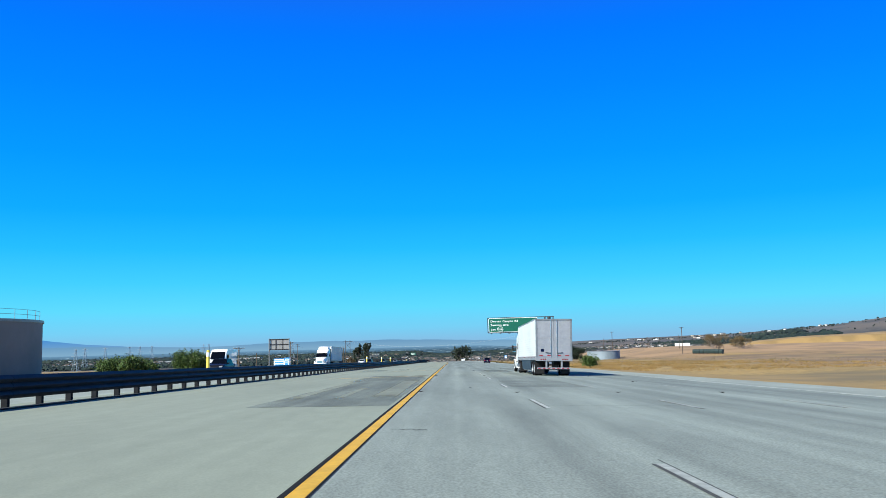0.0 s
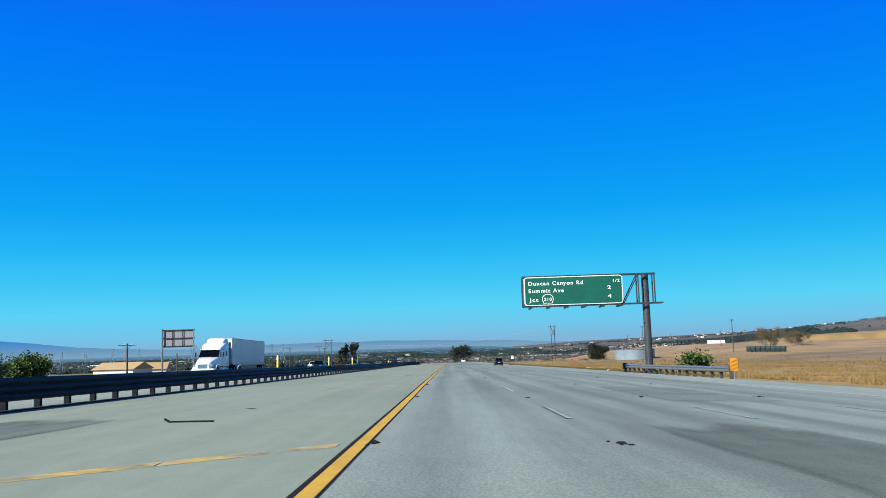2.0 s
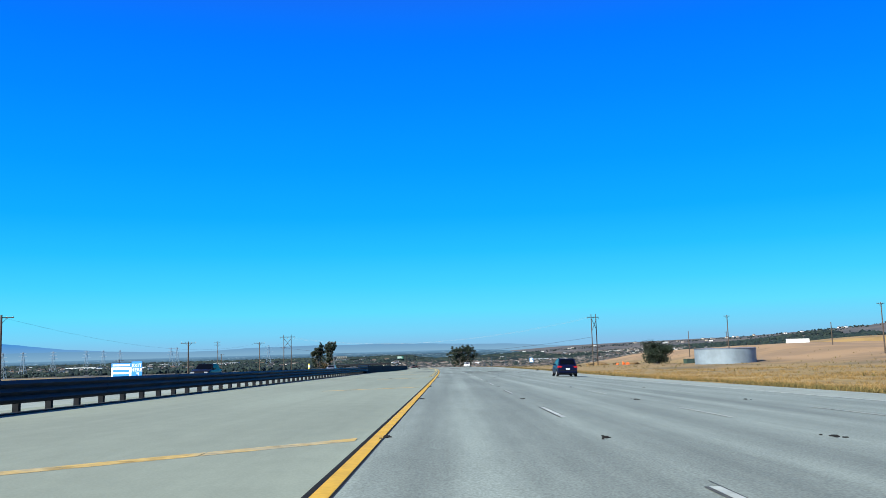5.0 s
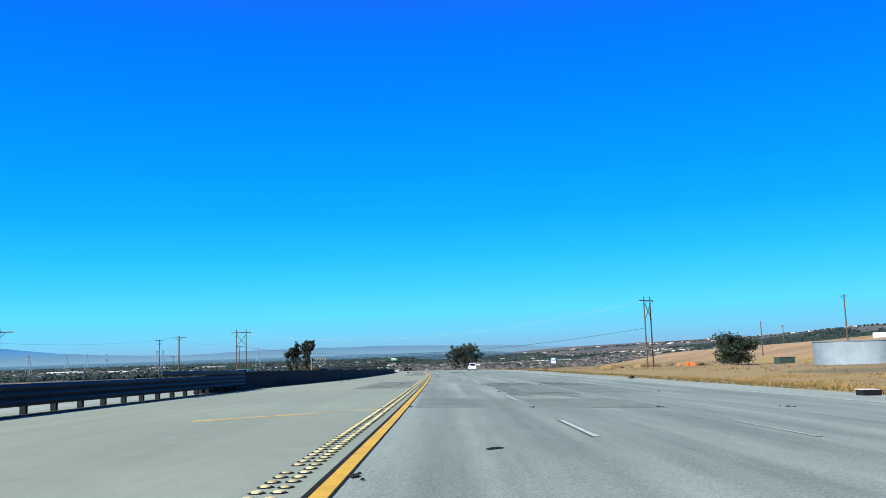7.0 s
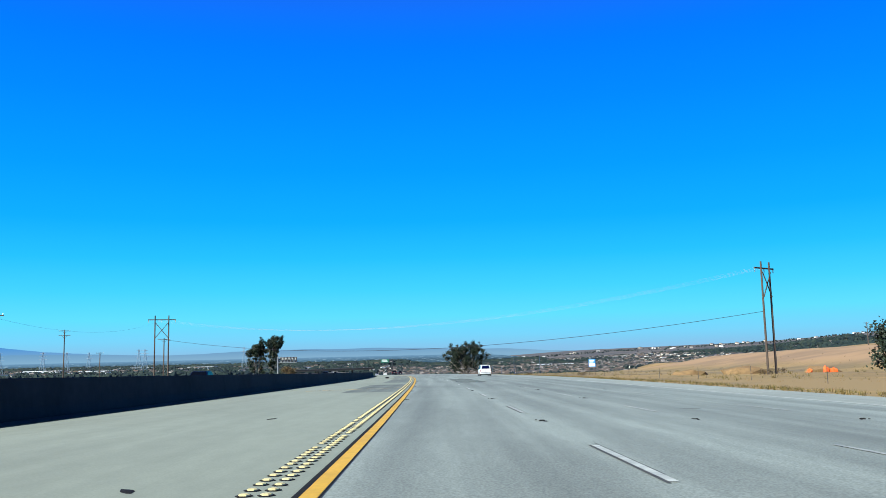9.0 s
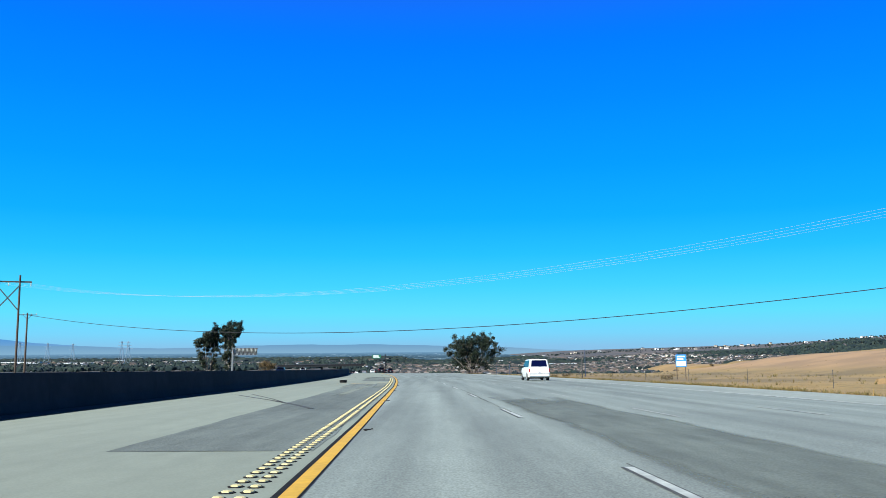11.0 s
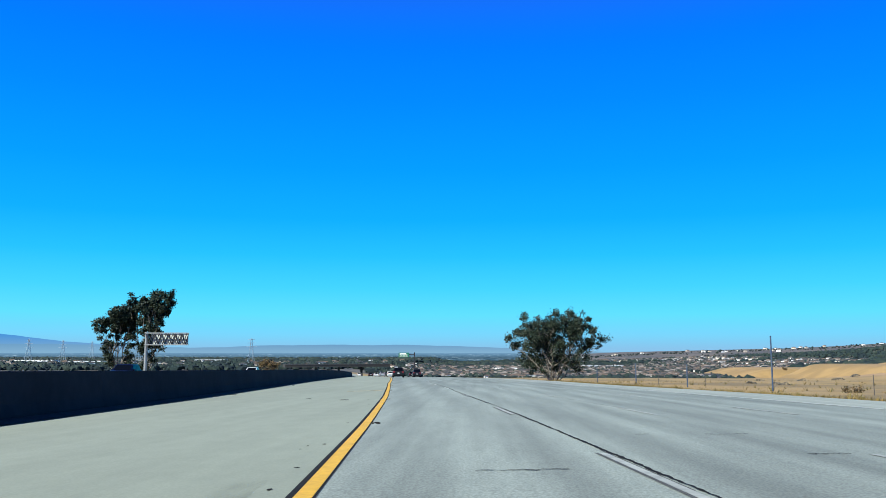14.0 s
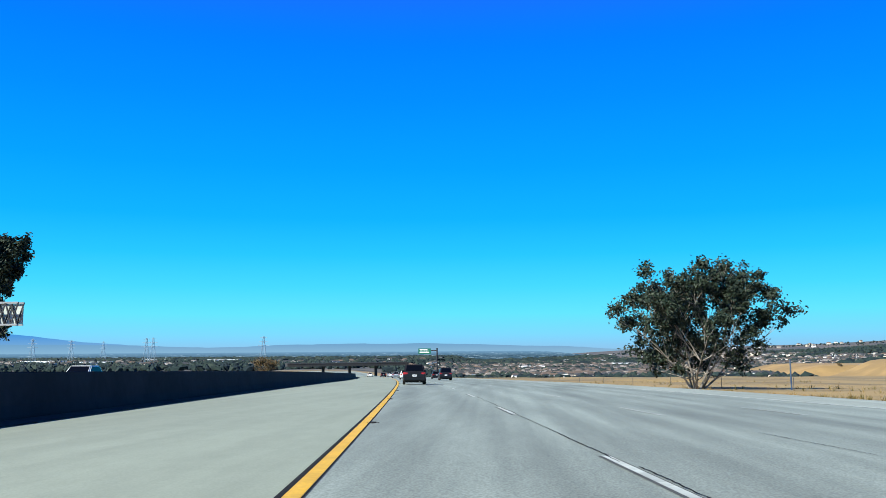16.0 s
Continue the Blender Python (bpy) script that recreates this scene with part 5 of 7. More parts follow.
def lorry(m, label, group=""):
    """A sleeper-cab tractor with a long white box trailer; tail at y = 0, facing +y."""
    g = thing("semi_truck", label, "truck", group, m)
    w = 1.30
    # trailer box
    part("trailer_body", box(bmesh.new(), -w, w, 0.06, 16.15, 1.22, 4.06, 0.03), M["trailer"], g)
    for s in (-1, 1):
        part("roof_rail", box(bmesh.new(), s * w - 0.03, s * w + 0.03, 0.05, 16.17, 4.02, 4.09, 0.012), M["alloy"], g, "grey top rail")
        part("bottom_rail", box(bmesh.new(), s * w - 0.035, s * w + 0.035, 0.05, 16.17, 1.12, 1.40, 0.01), M["alloy"], g, "bright riveted bottom rail")
        for k in range(8):
            z = 1.52 + k * 0.17
            part("side_rib", box(bmesh.new(), min(s * (w - 0.02), s * (w + 0.005)), max(s * (w - 0.02), s * (w + 0.005)), 0.2, 16.0, z, z + 0.009), M["rib"], g)
        for k in range(13):
            y = 0.5 + k * 1.22
            part("reflector", box(bmesh.new(), s * (w + 0.036) - 0.004, s * (w + 0.036) + 0.004, y, y + 0.30, 1.31, 1.37), M["red_lens"], g, "red reflective tape")
        part("side_skirt", loft(bmesh.new(), [[(s * (w - d), y, z) for y, z in ((4.05, 0.34), (11.5, 0.36), (11.95, 0.62), (12.15, 1.14), (4.3, 1.14))] for d in (0.05, 0.02)]), M["skirt"], g, "dark side skirt panel")
        part("leg_bracket", loft(bmesh.new(), [[(s * (w - d), y, z) for y, z in ((12.9, 0.52), (13.1, 0.52), (13.55, 1.14), (12.45, 1.14))] for d in (0.30, 0.26)]), M["galv"], g, "pale steel landing gear bracket")
        for k in range(11):
            y = 1.1 + 1.4 * k
            part("rail_clip", box(bmesh.new(), min(s * w, s * (w + 0.045)), max(s * w, s * (w + 0.045)), y, y + 0.05, 1.16, 1.26, 0.006), M["galv"], g)
        for z in (0.68, 0.9):
            part("skirt_clip", box(bmesh.new(), s * (w - 0.02) - 0.012, s * (w - 0.02) + 0.012, 8.0, 8.06, z, z + 0.05), M["galv"], g)
        part("landing_leg", beam(bmesh.new(), (s * 0.9, 13.0, 0.30), (s * 0.9, 13.0, 1.2), 0.13, 0.13), M["galv"], g)
        part("landing_foot", box(bmesh.new(), s * 0.9 - 0.14, s * 0.9 + 0.14, 12.85, 13.15, 0.27, 0.33, 0.01), M["galv"], g)
        part("leg_brace", beam(bmesh.new(), (s * 0.9, 13.0, 0.55), (s * 0.9, 12.3, 1.15), 0.07, 0.07), M["galv"], g)
        part("mud_flap", box(bmesh.new(), s * 0.92 - 0.33, s * 0.92 + 0.33, 1.05, 1.08, 0.14, 1.05, 0.008), M["black_plastic"], g)
    # rear doors and frame
    for s in (-1, 1):
        d = part("rear_door", box(bmesh.new(), min(0.015 * s, 1.19 * s), max(0.015 * s, 1.19 * s), 0.0, 0.06, 1.36, 3.93, 0.01), M["quilt"], g, "quilted polished steel door")
        for z in (1.62, 2.16, 2.72, 3.35):
            part("hinge", box(bmesh.new(), s * 1.20 - 0.06, s * 1.20 + 0.06, -0.03, 0.03, z, z + 0.07, 0.008), M["galv"], d)
        part("lock_rod", rod(bmesh.new(), (s * 0.22, -0.035, 1.30), (s * 0.22, -0.035, 3.98), 0.018, seg=8), M["chrome"], d)
        part("lock_handle", beam(bmesh.new(), (s * 0.22, -0.05, 1.62), (s * 0.62, -0.05, 1.66), 0.03, 0.04), M["black_plastic"], d)
        for z in (2.12, 2.66):
            part("door_band", box(bmesh.new(), min(0.03 * s, 1.17 * s), max(0.03 * s, 1.17 * s), -0.012, 0.0, z, z + 0.11, 0.004), M["alloy"], d)
        for x in (0.25, 0.80):
            part("door_reflector", box(bmesh.new(), s * x, s * x + 0.26 * s if s > 0 else s * x, -0.014, -0.004, 1.42, 1.48) if s > 0 else box(bmesh.new(), s * x - 0.26, s * x, -0.014, -0.004, 1.42, 1.48), M["red_lens"], d)
        part("frame_post", box(bmesh.new(), s * 1.25 - 0.06, s * 1.25 + 0.06, -0.02, 0.12, 1.1, 4.08, 0.012), M["galv"], g)
        for k in range(3):
            part("tail_lamp", box(bmesh.new(), s * 0.78 + (k - 1) * 0.15 - 0.055, s * 0.78 + (k - 1) * 0.15 + 0.055, -0.05, 0.0, 1.12, 1.23, 0.02), M["red_lens"], g)
        part("guard_post", box(bmesh.new(), s * 0.55 - 0.06, s * 0.55 + 0.06, 0.02, 0.12, 0.56, 1.12, 0.01), M["alloy"], g)
    part("header", box(bmesh.new(), -1.31, 1.31, -0.02, 0.14, 3.94, 4.09, 0.012), M["galv"], g)
    part("sill", box(bmesh.new(), -1.31, 1.31, -0.03, 0.2, 1.06, 1.34, 0.012), M["alloy"], g)
    part("underride_bar", box(bmesh.new(), -1.2, 1.2, -0.02, 0.10, 0.48, 0.60, 0.01), M["alloy"], g)
    for k in range(7):
        part("bar_tape", box(bmesh.new(), -1.15 + k * 0.34, -1.15 + k * 0.34 + 0.17, -0.024, -0.016, 0.51, 0.57), M["red_lens"], g)
    part("sticker", box(bmesh.new(), -0.95, -0.72, -0.02, -0.01, 1.72, 1.92), M["blue_body"], g, "small blue sticker with a plain bar")
    # wheels: trailer tandem, drive tandem, steer
    for s in (-1, 1):
        for y in (1.75, 3.02, 15.0, 16.3):
            wheel(g, s * (w - 0.17), y, 0.51, 0.27, s, hub=0.58)
            wheel(g, s * (w - 0.49), y, 0.51, 0.27, -s, hub=0.58)
        wheel(g, s * (w - 0.20), 21.6, 0.51, 0.29, s, hub=0.58)
    for y in (1.75, 3.02, 15.0, 16.3, 21.6):
        part("axle", rod(bmesh.new(), (-1.0, y, 0.51), (1.0, y, 0.51), 0.09), M["black_plastic"], g)
    for s in (-1, 1):
        part("frame_rail", box(bmesh.new(), s * 0.42 - 0.05, s * 0.42 + 0.05, 14.2, 22.2, 0.72, 0.98, 0.01), M["black_plastic"], g)
        part("bogie_rail", box(bmesh.new(), s * 0.55 - 0.05, s * 0.55 + 0.05, 0.8, 4.4, 0.78, 1.12, 0.01), M["black_plastic"], g)
        part("drive_mud_flap", box(bmesh.new(), s * 0.95 - 0.32, s * 0.95 + 0.32, 14.25, 14.28, 0.14, 0.95, 0.008), M["black_plastic"], g)
    # sleeper cab
    cw = 1.22

    def sec(y, z0, z1, hw, r=0.22):
        pts = [(hw, z0), (hw, z1 - r), (hw - 0.3 * r, z1 - 0.3 * r), (hw - r, z1), (0, z1 + 0.03)]
        pts = [(x, y, z) for x, z in pts]
        return pts + [(-x, yy, z) for x, yy, z in pts[-2::-1]]

    part("sleeper", loft(bmesh.new(), [sec(17.25, 1.0, 3.50, cw), sec(17.6, 0.98, 3.58, cw), sec(18.6, 0.98, 3.50, cw), sec(19.15, 0.98, 3.34, cw * 0.985), sec(19.5, 0.98, 3.16, cw * 0.93), sec(19.8, 0.98, 3.04, cw * 0.88), sec(20.1, 0.98, 2.76, cw * 0.86), sec(20.7, 0.98, 2.0, cw * 0.84)]), M["white_body"], g, flat=False)
    part("roof_fairing", loft(bmesh.new(), [sec(17.2, 3.40, 4.04, 1.12, 0.3), sec(17.7, 3.40, 4.06, 1.08, 0.3), sec(18.05, 3.40, 3.96, 1.02, 0.28), sec(18.3, 3.38, 3.80, 0.96, 0.24), sec(18.45, 3.36, 3.56, 0.90, 0.12)]), M["white_body"], g, flat=False)
    part("bonnet", loft(bmesh.new(), [sec(20.7, 0.72, 1.98, cw * 0.92, 0.3), sec(21.4, 0.95, 1.88, 1.02, 0.35), sec(22.1, 0.72, 1.72, 0.95, 0.38), sec(22.75, 0.66, 1.45, 0.82, 0.35), sec(22.95, 0.70, 1.2, 0.72, 0.3)]), M["white_body"], g, flat=False)
    for s in (-1, 1):
        bm = bmesh.new()
        prof = []
        for k in range(9):
            a = math.pi * (0.02 + 0.96 * k / 8)
            prof.append((21.6 + 0.66 * math.cos(a), 0.56 + 0.62 * math.sin(a)))
        for k in range(8):
            a, b_ = prof[k], prof[k + 1]
            n0 = [(s * 0.80, a[0], a[1]), (s * 1.25, a[0], a[1]), (s * 1.25, b_[0], b_[1]), (s * 0.80, b_[0], b_[1])]
            outer = [Vector((p[0], 21.6 + (p[1] - 21.6) * 1.09, 0.56 + (p[2] - 0.56) * 1.09)) for p in n0]
            loft(bm, [n0, outer])
        part("fender", bm, M["white_body"], g)
        part("fuel_tank", rod(bmesh.new(), (s * 0.93, 17.2, 0.66), (s * 0.93, 18.5, 0.66), 0.31, seg=20), M["alloy"], g, flat=False)
        part("side_fairing", box(bmesh.new(), s * 1.16 - 0.06, s * 1.16 + 0.06, 18.25, 20.75, 0.34, 0.93, 0.06), M["white_body"], g)
        part("sill_gap", box(bmesh.new(), s * 1.12 - 0.05, s * 1.12 + 0.05, 17.3, 20.8, 0.92, 1.0), M["black_plastic"], g)
        part("step_well", box(bmesh.new(), s * 1.222 - 0.004, s * 1.222 + 0.004, 19.95, 20.5, 0.44, 0.84, 0.004), M["galv"], g)
        part("step", box(bmesh.new(), s * 1.17 - 0.08, s * 1.17 + 0.08, 19.9, 20.6, 0.42, 0.50, 0.01), M["galv"], g)
        part("cab_extender", box(bmesh.new(), s * 1.19 - 0.03, s * 1.19 + 0.03, 16.45, 17.08, 1.12, 3.62, 0.02), M["extender"], g, "grey gap fairing")
        part("gap_seal", box(bmesh.new(), s * 1.20 - 0.03, s * 1.20 + 0.03, 17.09, 17.26, 1.05, 3.62, 0.01), M["black_plastic"], g)
        x = s * (cw + 0.006)
        part("side_window", box(bmesh.new(), x - 0.012, x + 0.012, 19.5, 20.1, 1.98, 2.52, 0.03), M["glass"], g).location = (-s * 0.16, 0, 0)
        win = part("sleeper_window", box(bmesh.new(), x - 0.012, x + 0.012, 17.95, 18.55, 2.08, 2.66, 0.03), M["glass"], g)
        part("window_bar", box(bmesh.new(), x - 0.016, x + 0.016, 18.24, 18.26, 2.10, 2.50), M["rib"], win)
        part("window_shade", box(bmesh.new(), x - 0.016, x + 0.016, 17.97, 18.53, 2.50, 2.64, 0.01), M["extender"], win)
        for y0, y1, z0, z1 in ((18.98, 18.995, 1.05, 3.2), (17.5, 17.515, 1.05, 3.3), (17.5, 18.99, 1.05, 1.062)):
            part("door_seam", box(bmesh.new(), x - 0.010, x + 0.002, y0, y1, z0, z1), M["rib"], g)
        part("grab_rail", rod(bmesh.new(), (x - 0.10 * s, 19.55, 1.3), (x - 0.10 * s, 19.55, 2.3), 0.018, seg=6), M["galv"], g)
        part("locker_door", box(bmesh.new(), x - 0.006, x + 0.006, 17.85, 18.45, 1.15, 1.75, 0.02), M["trailer"], g)
        mr = part("mirror", box(bmesh.new(), s * 1.49 - 0.075, s * 1.49 + 0.075, 20.36, 20.48, 2.02, 2.52, 0.04), M["black_plastic"], g)
        part("mirror_arm", beam(bmesh.new(), (s * 1.2, 20.3, 2.58), (s * 1.50, 20.43, 2.58), 0.035, 0.035), M["chrome"], mr)
        part("mirror_arm", beam(bmesh.new(), (s * 1.2, 20.3, 1.92), (s * 1.50, 20.43, 1.92), 0.035, 0.035), M["chrome"], mr)
        part("headlamp", box(bmesh.new(), s * 0.86 - 0.16, s * 0.86 + 0.16, 22.55, 22.80, 0.98, 1.22, 0.04), M["alloy"], g)
        part("marker_lamp", box(bmesh.new(), s * 1.18 - 0.03, s * 1.18 + 0.03, 22.55, 22.62, 0.72, 0.80, 0.01), M["amber"], g)
    part("bumper", box(bmesh.new(), -1.2, 1.2, 22.5, 23.0, 0.34, 0.80, 0.09), M["white_body"], g)
    part("grille", box(bmesh.new(), -0.5, 0.5, 22.9, 22.985, 0.82, 1.24, 0.02), M["chrome"], g)
    bm = bmesh.new()
    plate_on(bm, (1.05, 20.78, 2.0), (-1.05, 20.78, 2.0), (-1.0, 20.16, 2.76), (1.0, 20.16, 2.76), 0.03)
    part("windscreen", bm, M["glass"], g)
    part("visor", box(bmesh.new(), -1.05, 1.05, 20.1, 20.42, 2.74, 2.82, 0.02), M["white_body"], g)
    return g


lorry(on_road(7.45, 60.4), "white sleeper-cab tractor pulling a white box trailer")
car("minivan", "dark blue minivan with black rear glass", on_road(11.6, 276.6), M["blue_body"], L=5.0, W=1.95, H=1.76, belt=1.08, hood=1.05, rake_f=1.15, rake_r=0.62, hood_z=1.0, rack=True, category="minivan", lamps="side", lens=M["brake"], cuts=[0.04, 0.30, 0.64, 0.97], group="cars in the outer lanes")
car("van", "white passenger van, blue sky reflection painted into its windows", on_road(11.5, 494.9), M["white_body"], L=4.85, W=1.96, H=1.90, belt=1.13, hood=0.85, rake_f=0.85, rake_r=0.16, hood_z=1.08, rack=True, glass=M["window_blue"], cuts=[0.04, 0.27, 0.90], category="van", lamps="tall", group="cars in the outer lanes")
car("suv", "black sport utility car with dark glass", on_road(0.2, 670.0), M["black_body"], L=4.6, W=1.90, H=1.66, belt=1.05, hood=1.1, rake_f=0.9, rake_r=0.45, rack=True, group="cars ahead on the lanes")
car("suv", "black boxy sport utility car", on_road(6.0, 722), M["black_body"], L=4.6, W=1.86, H=1.82, belt=1.10, hood=1.15, rake_f=0.6, rake_r=0.12, hood_z=1.08, group="cars ahead on the lanes")
for i, (u, y, paint, lab) in enumerate(((0.6, 742, "white_body", "white car"), (4.2, 790, "black_body", "dark car"), (7.9, 770, "black_body", "dark car"), (0.6, 800, "silver_body", "silver car"), (-3.2, 905, "white_body", "white car"), (0.4, 880, "black_body", "dark car"), (4.2, 900, "white_body", "white car"), (7.9, 960, "silver_body", "silver car"))):
    car("sedan", lab + " far ahead on the freeway", on_road(u, y), M[paint], L=4.6, W=1.8, H=1.45, belt=0.92, hood=1.2, rake_f=0.8, rake_r=0.5, boot=0.6, boot_z=0.95, windows=2, group="cars ahead on the lanes")

# traffic on the opposite lanes, facing the camera
lorry(on_road(-25.5, 186.0, turn=180), "white sleeper-cab truck with a grey box trailer on the opposite lanes")


def delivery_van(m):
    g = thing("delivery_van", "white high-roofed delivery van on the opposite lanes", "van", "", m)
    st = [(-2.9, 0.5, 2.55, 0.93), (-2.8, 0.4, 2.66, 1.0), (1.1, 0.36, 2.68, 1.0), (1.7, 0.36, 2.35, 0.99), (2.25, 0.36, 1.45, 0.97), (2.85, 0.4, 1.12, 0.92), (3.0, 0.45, 0.9, 0.84)]
    part("body", loft(bmesh.new(), [section(hw, z0, z1, y, 0.95, 0.95) for y, z0, z1, hw in st]), M["white_body"], g, flat=False)
    bm = bmesh.new()
    plate_on(bm, (0.84, 2.26, 1.50), (-0.84, 2.26, 1.50), (-0.80, 1.66, 2.34), (0.80, 1.66, 2.34), 0.06)
    part("windscreen", bm, M["glass"], g)
    for s in (-1, 1):
        part("side_window", box(bmesh.new(), s * 1.0 - 0.012, s * 1.0 + 0.012, 0.85, 1.65, 1.45, 2.05, 0.03), M["glass"], g)
        for y in (-1.9, 2.0):
            wheel(g, s * 0.88, y, 0.35, 0.22, s)
        part("mirror", box(bmesh.new(), s * 1.14 - 0.09, s * 1.14 + 0.09, 1.7, 1.8, 1.4, 1.72, 0.02), M["black_plastic"], g)
        part("headlamp", box(bmesh.new(), s * 0.7 - 0.14, s * 0.7 + 0.14, 2.80, 2.94, 0.85, 1.1, 0.03), M["alloy"], g)
    part("grille", box(bmesh.new(), -0.45, 0.45, 2.92, 3.0, 0.72, 0.95, 0.02), M["black_plastic"], g)


delivery_van(on_road(-27.5, 101.0, turn=180))
for u, y, paint, lab in ((-23.0, 84.0, "black_body", "dark sedan on the opposite lanes"), (-20.5, 208, "black_body", "dark car on the opposite lanes"), (-24, 225, "white_body", "white car on the opposite lanes"), (-22, 268, "black_body", "dark car on the opposite lanes"), (-24, 372, "silver_body", "silver car on the opposite lanes"), (-20, 420, "blue_body", "dark blue car on the opposite lanes"), (-23, 598, "blue_body", "blue car on the opposite lanes"), (-22, 655, "white_body", "white car on the opposite lanes")):
    car("sedan", lab, on_road(u, y, turn=180), M[paint], L=4.6, W=1.8, H=1.5, belt=0.95, hood=1.2, rake_f=0.8, rake_r=0.5, boot=0.5, boot_z=0.97, windows=2, group="cars on the opposite lanes")


# ---- right verge ----
def guardrail_right():
    g = thing("guardrail", "galvanised steel guardrail on wooden posts", "guardrail")
    for i in range(4):
        y0 = 127.0 + 7.62 * i
        bm = rail_mesh(bmesh.new(), y0, y0 + 7.6, lambda y: RIM - 0.55, 0.42, 0.76, 0.08, waves=2, faceout=-1)
        part("beam", bm, M["galv"], g)
    for i in range(17):
        y = 127.1 + 1.905 * i
        u = RIM - 0.45
        x, z = float(xc(y)) + u, float(surf(u, y))
        part("post", box(bmesh.new(), x, x + 0.2, y - 0.08, y + 0.08, z - 0.1, z + 0.74, 0.01), M["wood_pole"], g)
        part("block", box(bmesh.new(), x - 0.09, x + 0.0, y - 0.07, y + 0.07, z + 0.42, z + 0.74, 0.008), M["wood_pole"], g)
    y = 156.8
    u = RIM - 0.55
    x, z = float(xc(y)) + u, float(surf(u, y))
    part("end_terminal", box(bmesh.new(), x - 0.18, x + 0.22, y - 0.1, y + 0.25, z + 0.32, z + 0.86, 0.03), M["rail"], g)
    m = thing("object_marker", "orange striped object marker on a thin post", "road sign", m=on_road(RIM - 0.5, 126.2))
    part("post", rod(bmesh.new(), (0, 0, -0.1), (0, 0, 1.25), 0.03), M["galv"], m)
    pl = part("panel", box(bmesh.new(), -0.23, 0.23, -0.05, -0.03, 0.5, 1.25, 0.01), M["amber"], m)
    for k in range(3):
        bm = bmesh.new()
        beam(bm, (-0.21, -0.054, 0.56 + k * 0.22), (0.21, -0.054, 0.74 + k * 0.22), 0.07, 0.006)
        part("stripe", bm, M["black_plastic"], pl)


guardrail_right()


def fence_post(x, y, h, mat, label, r=0.06):
    g = thing("fence_post", label, "fence post", "posts along the field fence", ground_pose(x, y, dz=-0.3))
    part("shaft", rod(bmesh.new(), (0, 0, 0), (0, 0, h + 0.3), r, r * 0.9, 8), mat, g, flat=False)
    part("cap", lathe(bmesh.new(), [(r * 1.1, h + 0.28), (r * 1.1, h + 0.33), (0.001, h + 0.36)], seg=8, axis="z"), mat, g)


M["post_grey"] = material("weathered_post", (0.04, 0.04, 0.042), 0.8, grain=0.2, scale=5)
M["blue_grey"] = material("blue_grey_pole", (0.022, 0.045, 0.095), 0.6, grain=0.15, scale=4, second=(0.06, 0.085, 0.12), stain_scale=1.3, spec=0.2)
line = lambda y: float(xc(y)) + 35.5
for k in range(23):
    y = 420 + 17.2 * k
    fence_post(line(y), y, 1.5, M["post_grey"], "dark steel post of the field fence", 0.03)
for z in (0.5, 1.1):
    bm = bmesh.new()
    pts = []
    for k in range(46):
        y = 420 + 8.6 * k
        p = Vector((line(y), y, float(ground_z(line(y), y)) + z))
        pts.append([(p.x, p.y + 0.004 * math.cos(a), p.z + 0.004 * math.sin(a)) for a in (0.5, 2.6, 4.7)])
    loft(bm, pts)
    tagged(part("fence_wire", bm, M["post_grey"]), "thin steel wire of the field fence", "fence wire", "posts along the field fence")
for x, y, h in ((27.9, 586.9, 5.3), (22.4, 608.6, 5.2), (20.0, 630.9, 2.7), (18.5, 655.2, 3.0), (16.5, 681.0, 2.9)):
    fence_post(x, y, h, M["blue_grey"], "tall blue-grey post at the field edge", 0.08)
fence_post(14.5, 512, 2.2, M["post_grey"], "dark post at the field edge", 0.07)


def debris(name, label, m, size, mat, seed):
    """A crumpled lump lying on the ground."""
    r = random.Random(seed)
    bm = bmesh.new()
    bmesh.ops.create_icosphere(bm, subdivisions=2, radius=1.0)
    for v in bm.verts:
        k = 0.7 + 0.5 * noise.noise(v.co * 1.7 + Vector((seed, 0, 0)))
        v.co = Vector((v.co.x * size[0] * k, v.co.y * size[1] * k, max(-0.1, v.co.z) * size[2] * k))
    ob = part(name, bm, mat, flat=False)
    ob.matrix_world = m
    return tagged(ob, label, "debris")


M["sandbag"] = material("white_sack", (0.62, 0.60, 0.56), 0.9, grain=0.1, scale=6, bump=0.3)
debris("rubbish_bag", "crumpled black rubbish bag on the outer shoulder", on_road(16.2, 341), (0.42, 0.32, 0.32), M["black_plastic"], 3)


def crate():
    g = thing("crate", "battered black crate with a white lid lying on the outer shoulder", "crate", m=on_road(16.5, 302.0, turn=14))
    part("body", box(bmesh.new(), -0.42, 0.42, -0.22, 0.22, 0.0, 0.22, 0.02, (1.04, 1.06)), M["black_plastic"], g)
    part("lid", box(bmesh.new(), -0.46, 0.30, -0.25, 0.25, 0.222, 0.25, 0.008), M["sandbag"], g, "white lid")
    for x in (-0.25, 0.0, 0.25):
        part("rib", box(bmesh.new(), x - 0.02, x + 0.02, -0.245, -0.215, 0.02, 0.20, 0.005), M["black_plastic"], g)


